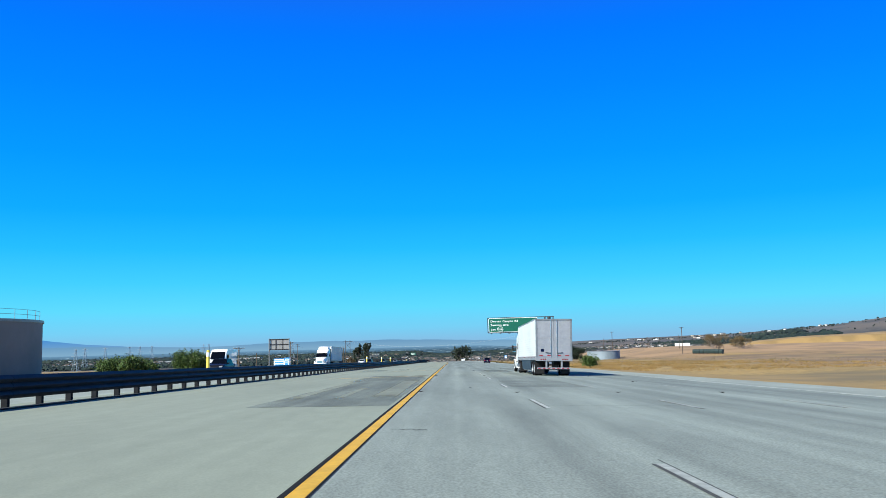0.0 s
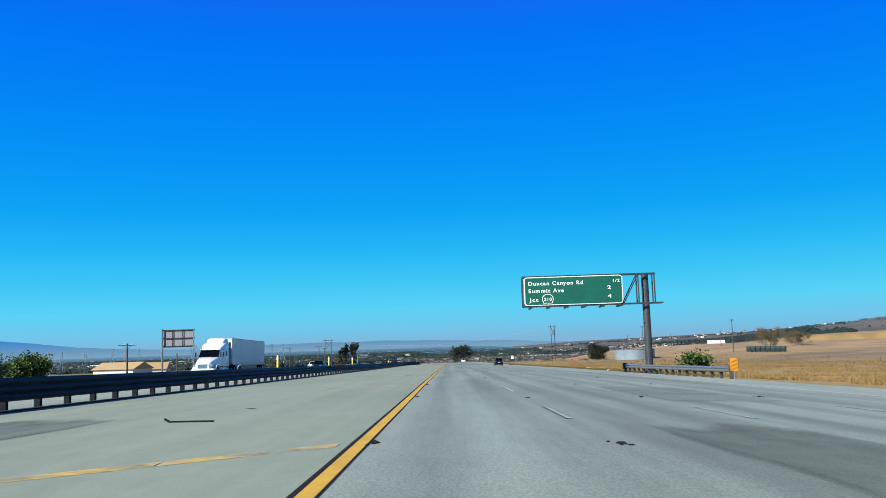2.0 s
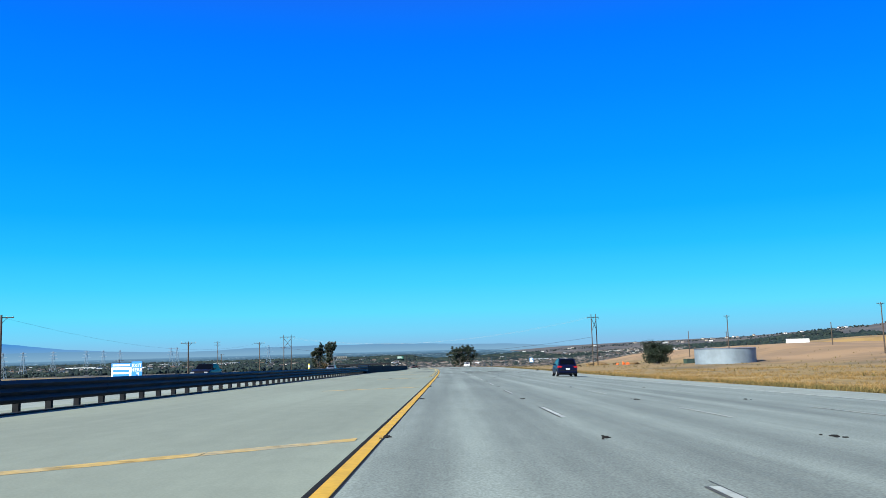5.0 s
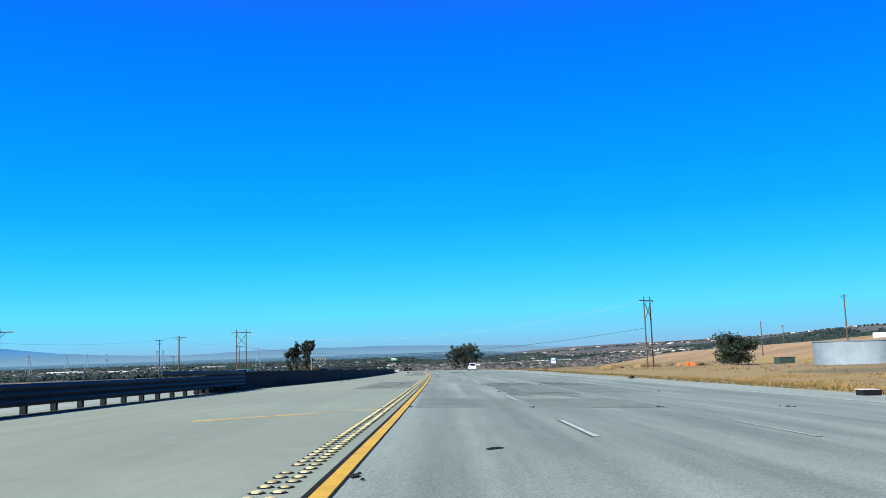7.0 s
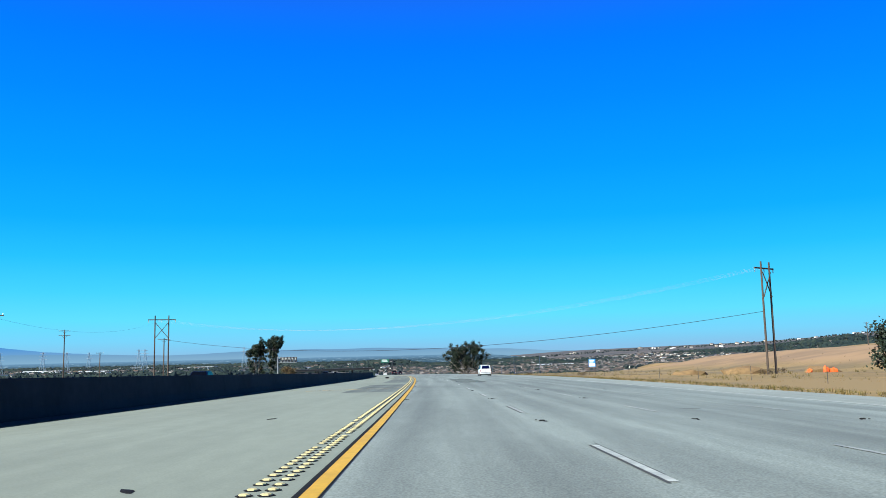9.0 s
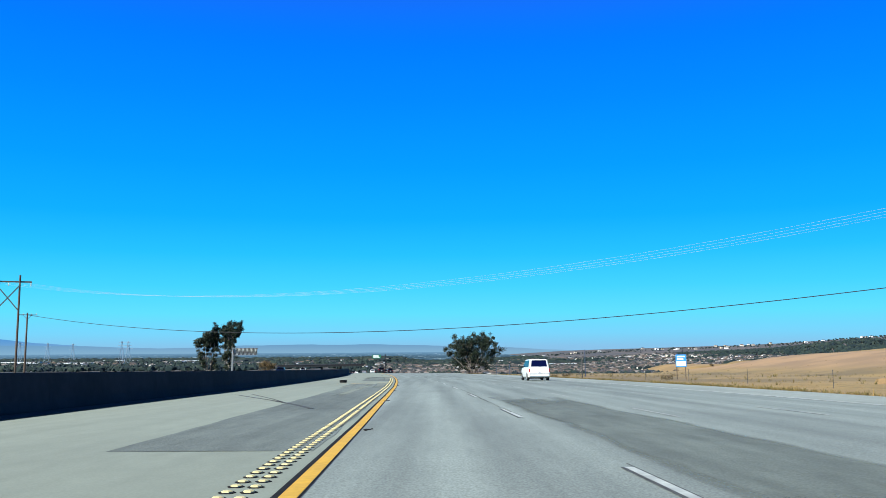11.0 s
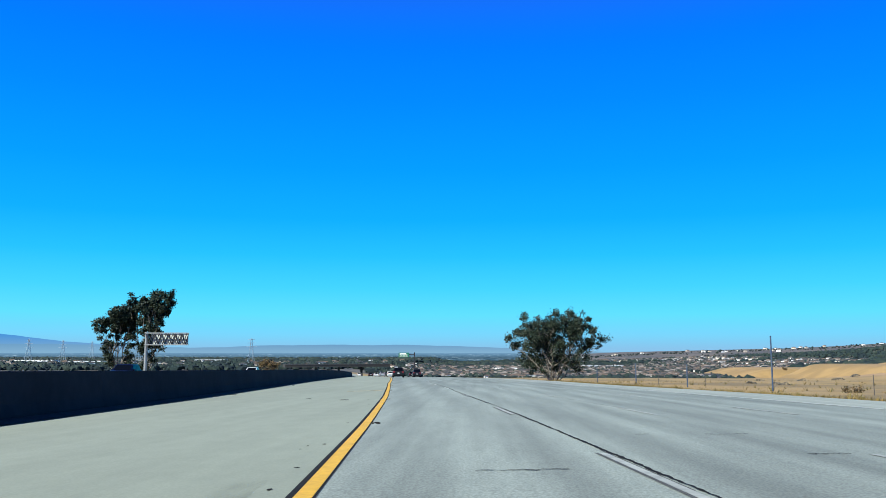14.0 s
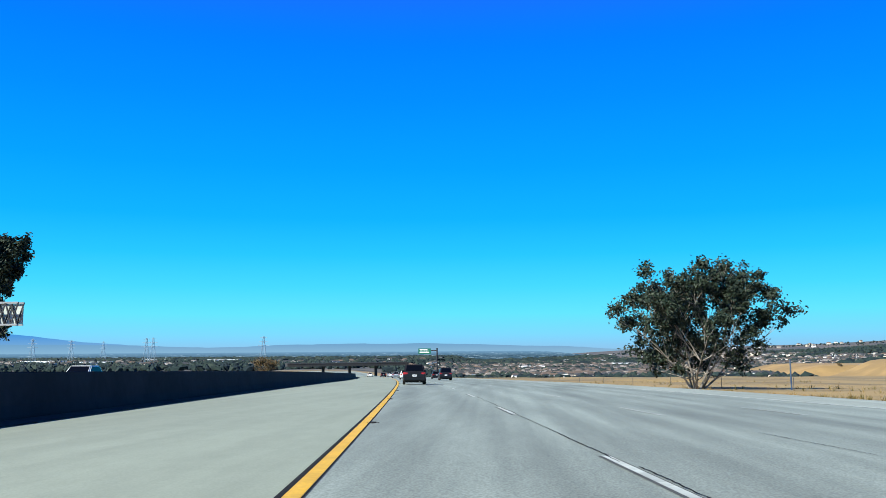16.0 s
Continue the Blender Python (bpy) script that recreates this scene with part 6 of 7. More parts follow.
crate()
debris("sandbag", "white slumped sack in the dry grass", ground_pose(21.4, 205), (0.9, 0.4, 0.28), M["sandbag"], 8)
debris("stone", "pale stone beside the shoulder", ground_pose(19.0, 176), (0.4, 0.3, 0.22), M["sandbag"], 9)
for i, (u, y) in enumerate(((-4.46, 46.1), (-4.11, 560.2), (-2.64, 559.0), (-8.1, 565.8), (0.85, 34.2), (-4.98, 97.6), (-7.83, 151.3), (-3.29, 142.3), (-3.03, 142.3), (-5.0, 263.3), (-1.1, 524.5), (-3.51, 527.9), (-2.47, 523.7), (-6.28, 525.7), (-4.48, 523.8), (-3.98, 366.1), (-3.04, 353.6), (-9.28, 346.9), (-9.01, 351.8), (-7.92, 586.8), (-0.19, 342.2), (3.4, 158.7), (3.9, 163.0), (5.0, 277.0), (4.0, 321), (1.0, 316.4), (0.6, 281), (3.9, 264.6))):
    debris("tyre_scrap", "small black scrap of tyre rubber on the pavement", on_road(u, y, turn=(i * 47) % 180), (0.06 + 0.02 * (i % 3), 0.20 + 0.05 * (i % 4), 0.025), M["rubber"], 20 + i)["group"] = "rubber scraps on the pavement"


def tread_strip():
    secs = []
    for k in range(9):
        a = k / 8
        x, y, z = -0.5 + a, 0.05 * math.sin(3 * a) + (0.10 if k == 0 else 0), 0.012 + (0.05 if k == 0 else 0)
        secs.append([(x, y - 0.05, z - 0.012), (x, y + 0.05, z - 0.012), (x, y + 0.045, z + 0.018), (x, y - 0.045, z + 0.018)])
    ob = part("tyre_scrap", loft(bmesh.new(), secs), M["rubber"])
    ob.matrix_world = on_road(-5.15, 93.0)
    tagged(ob, "long curled strip of black tyre tread on the shoulder", "debris", "rubber scraps on the pavement")


tread_strip()


def loose_tyre():
    g = thing("loose_tyre", "worn black tyre lying on the inner shoulder", "tyre", m=on_road(-5.75, 490.0))
    r, w = 0.31, 0.22
    part("carcass", lathe(bmesh.new(), [(r * 0.60, 0.02), (r * 0.86, 0.0), (r * 0.98, 0.035), (r, 0.08), (r, w - 0.08), (r * 0.98, w - 0.035), (r * 0.86, w), (r * 0.60, w - 0.02), (r * 0.75, w * 0.5)], seg=28, axis="z", close=True), M["rubber"], g, flat=False)
    for k in range(4):
        z = 0.06 + 0.043 * k
        part("tread_rib", lathe(bmesh.new(), [(r * 0.99, z), (r * 1.012, z + 0.006), (r * 1.012, z + 0.024), (r * 0.99, z + 0.03)], seg=28, axis="z", close=True), M["rubber"], g)


loose_tyre()


# ---- things beyond the median ----
def tank():
    x, y, r = -64.8, 94.0, 17.0
    zb = float(ground_z(x, y)) - 1.0
    g = thing("storage_tank", "large grey-brown steel storage tank", "tank", m=pose(x, y, zb))
    top = 5.0 - zb
    part("shell", lathe(bmesh.new(), [(r, 0), (r, top * 0.5), (r, top - 0.2)], seg=64, axis="z"), material("tank_paint", (0.22, 0.20, 0.18), 0.7, grain=0.04, scale=1.0, stain=0.12, stain_scale=0.15), g, flat=False)
    part("rim", lathe(bmesh.new(), [(r + 0.15, top - 0.3), (r + 0.15, top), (0.1, top + 0.6)], seg=64, axis="z"), M["galv"], g, flat=False)
    for k in range(10):
        a = radians(-60 + 9 * k)
        part("rail_post", rod(bmesh.new(), ((r - 0.3) * math.cos(a), (r - 0.3) * math.sin(a), top), ((r - 0.3) * math.cos(a), (r - 0.3) * math.sin(a), top + 1.1), 0.03), M["galv"], g)
    bm = bmesh.new()
    for zz in (0.55, 1.1):
        for k in range(9):
            a, b = radians(-60 + 9 * k), radians(-51 + 9 * k)
            beam(bm, ((r - 0.3) * math.cos(a), (r - 0.3) * math.sin(a), top + zz), ((r - 0.3) * math.cos(b), (r - 0.3) * math.sin(b), top + zz), 0.04, 0.04)
    part("handrail", bm, M["galv"], g)


tank()


def reservoir():
    x, y, r = 77.3, 425.0, 8.15
    zb = float(ground_z(x, y)) - 0.4
    top = -5.2 - zb
    g = thing("water_tank", "low round pale water tank in the field", "tank", m=pose(x, y, zb))
    part("shell", lathe(bmesh.new(), [(r, 0), (r, top - 0.1), (r - 0.1, top)], seg=48, axis="z"), material("pale_tank_paint", (0.21, 0.26, 0.30), 0.5, grain=0.05, scale=1.0, stain=0.2, stain_scale=0.3), g, flat=False)
    part("roof", lathe(bmesh.new(), [(r + 0.1, top - 0.05), (r + 0.1, top + 0.05), (0.05, top + 0.12)], seg=48, axis="z"), M["galv"], g, flat=False)


reservoir()


def back_sign():
    """The back of an overhead sign of the opposite lanes: posts, panel and rails."""
    y, x0, x1, z0, z1 = 208.5, -45.0, -40.1, 0.35, 3.15
    g = thing("overhead_sign", "grey back of a freeway sign on two posts", "road sign")
    part("panel", box(bmesh.new(), x0 + 0.2, x1, y, y + 0.06, z0, z1, 0.01), material("sign_back", (0.22, 0.23, 0.24), 0.6, metal=0.3, grain=0.08, scale=1.5), g)
    for z in (z0 + 0.15, (z0 + z1) / 2, z1 - 0.12):
        part("stiffener", box(bmesh.new(), x0, x1 + 0.15, y - 0.12, y - 0.01, z - 0.09, z + 0.09, 0.01), M["rail"], g)
    for x in (x0 + 1.6, x0 + 3.2):
        part("upright", box(bmesh.new(), x - 0.06, x + 0.06, y - 0.2, y - 0.125, z0, z1, 0.01), M["rail"], g)
    for x in (x0, x1 + 0.05):
        part("post", rod(bmesh.new(), (x, y - 0.25, float(ground_z(x, y)) - 0.3), (x, y - 0.25, z1 + 0.1), 0.16 if x == x0 else 0.10, seg=14), M["galv"], g, flat=False)


back_sign()


M["sign_back"] = material("pale_sign_back", (0.42, 0.46, 0.44), 0.6, metal=0.2, grain=0.08, scale=2, stain=0.15, stain_scale=0.8)


def left_gantry():
    x0, x1, y, z0, z1 = -64.7, -57.2, 676.0, -8.4, -6.3
    g = thing("overhead_sign", "grey steel truss arm on a post over the opposite lanes", "road sign")
    part("post", rod(bmesh.new(), (x0, y, float(ground_z(x0, y)) - 0.4), (x0, y, z1 + 0.2), 0.30, 0.26, 16), M["galv"], g, flat=False)
    for yy in (y - 0.5, y + 0.5):
        for z in (z0, z1):
            part("chord", beam(bmesh.new(), (x0 - 0.2, yy, z), (x1, yy, z), 0.16, 0.16), M["galv"], g)
        for i in range(12):
            a, b = x0 + (x1 - x0) * i / 12, x0 + (x1 - x0) * (i + 1) / 12
            part("web", beam(bmesh.new(), (a, yy, z0 if i % 2 else z1), (b, yy, z1 if i % 2 else z0), 0.11, 0.11), M["rail"], g)
    part("panel", box(bmesh.new(), x0 + 0.7, x1 - 0.1, y + 0.62, y + 0.68, z0 + 0.1, z1 - 0.1, 0.02), M["sign_back"], g, "pale back of a sign panel")


left_gantry()


def far_sign():
    x, y = -38.5, 1000.0
    g = thing("overhead_sign", "far green freeway sign on a cantilever post", "road sign")
    zb = float(ground_z(x, y))
    part("post", rod(bmesh.new(), (x, y, zb - 0.4), (x, y, -9.8), 0.35, seg=12), M["rail"], g)
    part("panel", box(bmesh.new(), x - 9.0, x - 3.0, y - 0.1, y, -12.6, -10.0, 0.02), M["sign_green"], g)
    part("arm", beam(bmesh.new(), (x, y + 0.2, -11.0), (x - 9, y + 0.2, -11.0), 0.3, 0.5), M["rail"], g)
    for k in range(3):
        part("text_bar", box(bmesh.new(), x - 8.4, x - 4.6 + 0.4 * k, y - 0.12, y - 0.1, -10.7 - 0.65 * k, -10.45 - 0.65 * k), M["sign_white"], g)


far_sign()


def billboard():
    x, y = -80.2, 406.0
    zb = float(ground_z(x, y))
    m = pose(x, y, zb - 0.3, 0, 0, -10)
    g = thing("billboard", "blue and white roadside billboard pointing to an exit", "billboard", m=m)
    z0 = -8.2 - zb
    M["bill_blue"] = material("blue_vinyl", (0.02, 0.22, 0.62), 0.5, grain=0.04, scale=1)
    face = part("face", box(bmesh.new(), -5.6, 0.0, -0.1, 0.1, z0, z0 + 4.0, 0.02), M["sign_white"], g, "white half of the board")
    part("exit_panel", box(bmesh.new(), 0.01, 2.9, -0.12, 0.1, z0, z0 + 4.4, 0.02), M["bill_blue"], g, "blue half of the board")
    part("header", box(bmesh.new(), -5.6, -0.01, -0.12, 0.1, z0 + 3.0, z0 + 4.02, 0.02), M["bill_blue"], g)
    flat = Matrix.Rotation(radians(90), 4, 'X')
    for body, z in (("EXIT", z0 + 3.0), ("HERE", z0 + 1.9)):
        text_mesh(body, 1.15, M["sign_white"], g, Matrix.Translation((1.45, -0.13, z)) @ flat, align='CENTER')
    bm = bmesh.new()
    beam(bm, (0.8, -0.135, z0 + 0.4), (1.9, -0.135, z0 + 1.4), 0.2, 0.02)
    part("arrow_shaft", bm, M["sign_white"], g)
    bm = loft(bmesh.new(), [[(1.3, -0.14, z0 + 1.55), (2.1, -0.14, z0 + 1.6), (2.05, -0.14, z0 + 0.8)], [(1.3, -0.13, z0 + 1.55), (2.1, -0.13, z0 + 1.6), (2.05, -0.13, z0 + 0.8)]])
    part("arrow_head", bm, M["sign_white"], g)
    for k in range(2):
        part("text_bar", box(bmesh.new(), -5.1, -0.6, -0.13, -0.1, z0 + 0.7 + 1.1 * k, z0 + 1.3 + 1.1 * k), M["bill_blue"], g)
    part("text_bar", box(bmesh.new(), -5.2, -0.5, -0.14, -0.12, z0 + 3.3, z0 + 3.75), M["sign_white"], g)
    for xx in (-4.2, -1.4, 1.5):
        part("post", rod(bmesh.new(), (xx, 0.2, 0), (xx, 0.2, z0 + 3.8), 0.16, seg=10), M["wood_pole"], g)


billboard()


def overpass():
    g = thing("overpass", "dark concrete overpass crossing the freeway ahead", "bridge")
    y = 1052.0
    a, b = Vector((-122, y - 10, -17.9)), Vector((-60, y + 12, -17.7))
    n = (b - a).cross(Vector((0, 0, 1))).normalized()
    def slab(name, z0, z1, half, mat, s0=0.0, s1=1.0):
        p, q = a.lerp(b, s0), a.lerp(b, s1)
        part(name, loft(bmesh.new(), [[c + n * half + Vector((0, 0, z0)), c - n * half + Vector((0, 0, z0)), c - n * half + Vector((0, 0, z1)), c + n * half + Vector((0, 0, z1))] for c in (p, q)]), mat, g)
    dark = material("dark_bridge_concrete", (0.018, 0.019, 0.022), 0.9, grain=0.1, scale=1, stain=0.2, stain_scale=0.2)
    slab("deck", -1.2, 0.0, 6.0, dark)
    slab("parapet", 0.0, 0.6, 6.1, dark)
    for s in (0.30, 0.52, 0.74):
        p = a.lerp(b, s)
        part("pier", rod(bmesh.new(), (p.x, p.y, float(ground_z(p.x, p.y)) - 0.5), (p.x, p.y, p.z - 1.2), 0.8, seg=16), dark, g)
    for k in range(22):
        p = a.lerp(b, (k + 0.5) / 22) + n * 5.9
        part("fence_post", rod(bmesh.new(), p + Vector((0, 0, 0.6)), p + Vector((0, 0, 1.5)), 0.06, seg=6), dark, g)


overpass()

# yellow-topped bollards along the opposite lanes
M["marker_yellow"] = material("yellow_plastic", (0.75, 0.55, 0.08), 0.6)
for y, drop in ((52, 0.0), (150, 0.0), (181, 0.0), (206, 0.0), (282.3, -0.5)):
    m = on_road(-15.0, y, drop)
    g = thing("marker_post", "slim yellow marker post beyond the median", "marker post", "yellow posts beyond the median", m)
    part("shaft", rod(bmesh.new(), (0, 0, -0.1), (0, 0, 1.9), 0.11, 0.10, 10), M["marker_yellow"], g, flat=False)
    part("band", rod(bmesh.new(), (0, 0, 1.5), (0, 0, 1.75), 0.115, 0.115, 10), M["sign_white"], g)


# ---- the field: terraces, container, orange netting, shed ----
def low_building(name, label, x, y, w, d, h, wall, roof, turn=0.0, category="building", group=""):
    g = thing(name, label, category, group, ground_pose(x, y, turn, -0.3))
    part("wall", box(bmesh.new(), -w / 2, w / 2, -d / 2, d / 2, 0, h), wall, g)
    bm = bmesh.new()
    e = 0.4
    ridge = h + min(w, d) * 0.22
    loft(bm, [[(-w / 2 - e, -d / 2 - e, h), (-w / 2 - e, d / 2 + e, h), (-w / 2 - e, 0.0, ridge)], [(w / 2 + e, -d / 2 - e, h), (w / 2 + e, d / 2 + e, h), (w / 2 + e, 0.0, ridge)]])
    part("roof", bm, roof, g)
    for k in range(max(1, int(w / 4))):
        x0 = -w / 2 + (k + 0.5) * w / max(1, int(w / 4))
        part("window", box(bmesh.new(), x0 - 0.6, x0 + 0.6, -d / 2 - 0.03, -d / 2 + 0.03, h * 0.35, h * 0.7), M["glass"], g)
    return g


M["stucco"] = material("cream_stucco", (0.60, 0.57, 0.51), 0.9, grain=0.05, scale=1.5, random_tint=0.2)
M["white_wall"] = material("white_wall_paint", (0.72, 0.71, 0.68), 0.8, grain=0.04, scale=1.5)
M["tile_roof"] = material("brown_tile_roof", (0.095, 0.070, 0.056), 0.85, grain=0.15, scale=3, random_tint=0.35)
M["orange_net"] = material("orange_plastic", (0.75, 0.12, 0.02), 0.7, grain=0.15, scale=2)
M["tan_roof"] = material("tan_roof", (0.35, 0.24, 0.12), 0.85, grain=0.15, scale=2)


def site_container():
    g = thing("container", "dark green site container in the field", "container", m=ground_pose(79.9, 467, 12, -0.3))
    green = material("dark_green_paint", (0.03, 0.06, 0.05), 0.6, grain=0.08, scale=2, stain=0.2, stain_scale=0.6)
    part("body", box(bmesh.new(), -2.05, 2.05, -1.1, 1.1, 0.15, 1.80, 0.03), green, g)
    part("roof", box(bmesh.new(), -2.1, 2.1, -1.15, 1.15, 1.80, 1.90, 0.02), M["rail"], g)
    for k in range(13):
        part("rib", box(bmesh.new(), -1.95 + 0.325 * k - 0.05, -1.95 + 0.325 * k + 0.05, -1.13, -1.095, 0.25, 1.75, 0.01), green, g)
    for x in (-1.8, 1.8):
        part("skid", box(bmesh.new(), x - 0.12, x + 0.12, -1.1, 1.1, 0.0, 0.16, 0.01), M["rail"], g)


site_container()
low_building("shed", "tan roofed open shed beyond the opposite lanes", -92, 330, 14, 9, 3.2, M["stucco"], M["tan_roof"], 10, "shed")
low_building("shed", "tan roofed open shed beyond the opposite lanes", -72, 262, 10, 7, 3.0, M["stucco"], M["tan_roof"], -15, "shed")
for i, (x, y) in enumerate(((60.0, 477), (61.6, 478), (58.4, 479.5))):
    debris("orange_netting", "heap of bright orange plastic netting in the field", ground_pose(x, y), (0.7 + 0.3 * (i % 2), 0.5, 1.6 - 0.4 * (i % 3)), M["orange_net"], 70 + i)


def waste_bin(m):
    """An open waste bin with a sloping front, rims and lifting pockets; front towards -y."""
    g = thing("waste_container", "dark steel waste container with a sloping front", "container", "row of containers in the field", m)
    prof = [(-0.9, 0.25), (-1.05, 1.35), (-0.55, 2.0), (0.9, 2.0), (0.9, 0.25)]
    part("body", loft(bmesh.new(), [[(x, y, z) for y, z in prof] for x in (-0.82, 0.82)]), M["bin_green"], g)
    part("lid", loft(bmesh.new(), [[(x, -0.58, 2.02), (x, 0.95, 2.02), (x, 0.95, 2.10), (x, -0.58, 2.08)] for x in (-0.86, 0.86)]), M["black_plastic"], g, "black plastic lid")
    for s in (-1, 1):
        part("pocket", box(bmesh.new(), s * 0.88 - 0.06, s * 0.88 + 0.06, -0.6, 0.7, 1.2, 1.4, 0.01), M["rail"], g)
        part("skid", box(bmesh.new(), s * 0.6 - 0.06, s * 0.6 + 0.06, -0.9, 0.9, 0.0, 0.26, 0.01), M["rail"], g)
    return g


M["bin_green"] = material("dark_green_steel", (0.012, 0.030, 0.030), 0.5, grain=0.15, scale=3, stain=0.3, stain_scale=0.8)
first_bin = waste_bin(ground_pose(117.0, 403.0, -38))
for k in range(1, 8):
    copy_thing(first_bin, ground_pose(117.0 + 1.45 * k, 403.0 - 1.12 * k, -38))


def field_sign():
    """A blue and white board on two posts at the edge of the field."""
    x, y = 36.0, 548.0
    zb = float(ground_z(x, y)) - 0.3
    g = thing("notice_board", "blue and white notice board on two wooden posts", "sign", m=pose(x, y, zb, 0, 0, -8))
    z0, z1 = -10.1 - zb, -8.2 - zb
    face = part("board", box(bmesh.new(), -0.8, 0.8, -0.05, 0.05, z0, z1, 0.02), material("blue_board", (0.03, 0.24, 0.62), 0.5, grain=0.05, scale=2), g)
    part("white_panel", box(bmesh.new(), -0.7, 0.7, -0.07, -0.05, z0 + 0.15, z0 + 0.85, 0.01), M["sign_white"], face)
    for k in range(2):
        part("text_bar", box(bmesh.new(), -0.6, 0.55 - 0.2 * k, -0.065, -0.05, z1 - 0.42 - 0.4 * k, z1 - 0.2 - 0.4 * k, 0.005), M["sign_white"], face)
    for s in (-1, 1):
        part("post", box(bmesh.new(), s * 0.66 - 0.06, s * 0.66 + 0.06, 0.06, 0.18, 0, z1, 0.01), M["wood_pole"], g)


field_sign()




def storage_box():
    """A long ribbed white box with doors at one end."""
    g = thing("storage_container", "long white ribbed storage container on bare earth", "container", m=ground_pose(155.5, 563, 3, -0.1))
    part("body", box(bmesh.new(), -4.8, 4.8, -1.2, 1.2, 0.12, 2.5, 0.04), M["white_wall"], g)
    for k in range(23):
        x = -4.6 + k * 0.418
        part("rib", box(bmesh.new(), x - 0.06, x + 0.06, -1.235, -1.195, 0.25, 2.4, 0.01), M["white_wall"], g)
    for k in range(2):
        part("end_door", box(bmesh.new(), 4.80, 4.86, -1.15 + 1.16 * k, -0.01 + 1.16 * k, 0.2, 2.4, 0.01), M["galv"], g)
    for x in (-4.3, 4.3):
        part("skid", box(bmesh.new(), x - 0.2, x + 0.2, -1.15, 1.15, 0.0, 0.13, 0.01), M["rail"], g)


storage_box()
low_building("warehouse", "long white metal warehouse on the graded bench", 420, 1300, 24, 10, 5.0, M["white_wall"], M["galv"], 0, "building")
for x, y, w, h in ((372, 1494, 9, 2.6), (392, 1490, 5, 2.2), (430, 1498, 7, 2.8)):
    low_building("shed", "small white site shed on the graded bench", x, y, w, 4, h, M["white_wall"], M["galv"], 5, "shed", "site sheds on the bench")

M["scrap"] = material("dark_scrap", (0.050, 0.045, 0.036), 0.95, grain=0.5, scale=3.0, second=(0.14, 0.11, 0.07), stain_scale=1.5, bump=0.8)
M["soil"] = material("heaped_brown_soil", (0.20, 0.125, 0.055), 0.95, grain=0.25, scale=2.0, stain=0.25, stain_scale=0.5, bump=0.6)
for i, (x, y, a, h) in enumerate(((35.4, 654.5, 1.0, 0.5), (36.2, 643.4, 1.3, 0.6), (78.4, 725, 2.2, 0.9), (72, 730, 1.6, 0.8), (52, 700, 1.4, 0.5), (44, 668, 1.0, 0.45), (90, 742, 1.8, 0.8))):
    debris("scrap_pile", "low dark pile of scrap and dead weeds in the field", ground_pose(x, y), (a, 0.8, h), M["scrap"], 120 + i)["group"] = "scrap in the field"
for i, (x, y, a, h) in enumerate(((47, 505, 4.5, 1.3), (55, 498, 6.0, 1.9), (66, 492, 5.0, 1.5))):
    debris("soil_mound", "low mound of brown soil in the field", ground_pose(x, y), (a, 2.2, h), M["soil"], 90 + i)["group"] = "soil mounds in the field"


def tufts(name, label, boxes, n, mat, seed, size):
    """Dry grass tufts: blades joined into one mesh."""
    r = random.Random(seed)
    verts, faces = [], []
    for _ in range(n):
        u0, u1, y0, y1 = boxes[r.randrange(len(boxes))]
        y = r.uniform(y0, y1)
        u = u0 + (u1 - u0) * r.random() ** 1.5
        x = float(xc(y)) + u
        if noise.noise(Vector((x * 0.35, y * 0.10, seed))) < (-0.3 if seed == 2 else -0.02):
            continue
        z = float(ground_z(x, y)) - 0.02
        s = size * r.uniform(0.5, 1.5)
        for k in range(7):
            a = r.uniform(0, 6.28)
            d = Vector((math.cos(a), math.sin(a), 0))
            p = Vector((x, y, z)) + d * r.uniform(0, s * 0.4)
            b0 = len(verts)
            lean = d * s * r.uniform(0.1, 0.9)
            side = Vector((-d.y, d.x, 0)) * s * 0.06
            verts += [p - side, p + side, p + lean + Vector((0, 0, s * r.uniform(0.6, 1.1)))]
            faces.append((b0, b0 + 1, b0 + 2))
    me = bpy.data.meshes.new(name)
    me.from_pydata([tuple(v) for v in verts], [], faces)
    me.materials.append(mat)
    return tagged(new(name, me), label, "grass", kind="stuff")


M["dry_blade"] = islands("dry_grass_blade", [(0.26, 0.165, 0.060), (0.30, 0.195, 0.075), (0.20, 0.130, 0.050), (0.15, 0.110, 0.048), (0.27, 0.165, 0.055)], 0.9)
M["green_blade"] = islands("olive_weed_blade", [(0.110, 0.092, 0.030), (0.15, 0.115, 0.040), (0.070, 0.064, 0.024), (0.19, 0.130, 0.045)], 0.9)
tufts("dry_grass", "dry golden grass beside the freeway", [(20.8, 80, 110, 300), (21.5, 70, 130, 360)], 52000, M["dry_blade"], 1, 0.25)
tufts("weeds", "olive weeds along the edge of the field", [(18.8, 26, 225, 480), (18.4, 21.5, 140, 260), (19, 30, 470, 640)], 11000, M["green_blade"], 2, 0.20)
tufts("dry_grass", "dry golden grass beside the freeway", [(19.0, 60, 420, 800)], 10000, M["dry_blade"], 3, 0.12)
tufts("brush", "low dark dry brush scattered over the field", [(24, 90, 430, 760), (40, 120, 330, 700), (44, 110, 160, 420)], 2600, M["green_blade"], 9, 0.42)
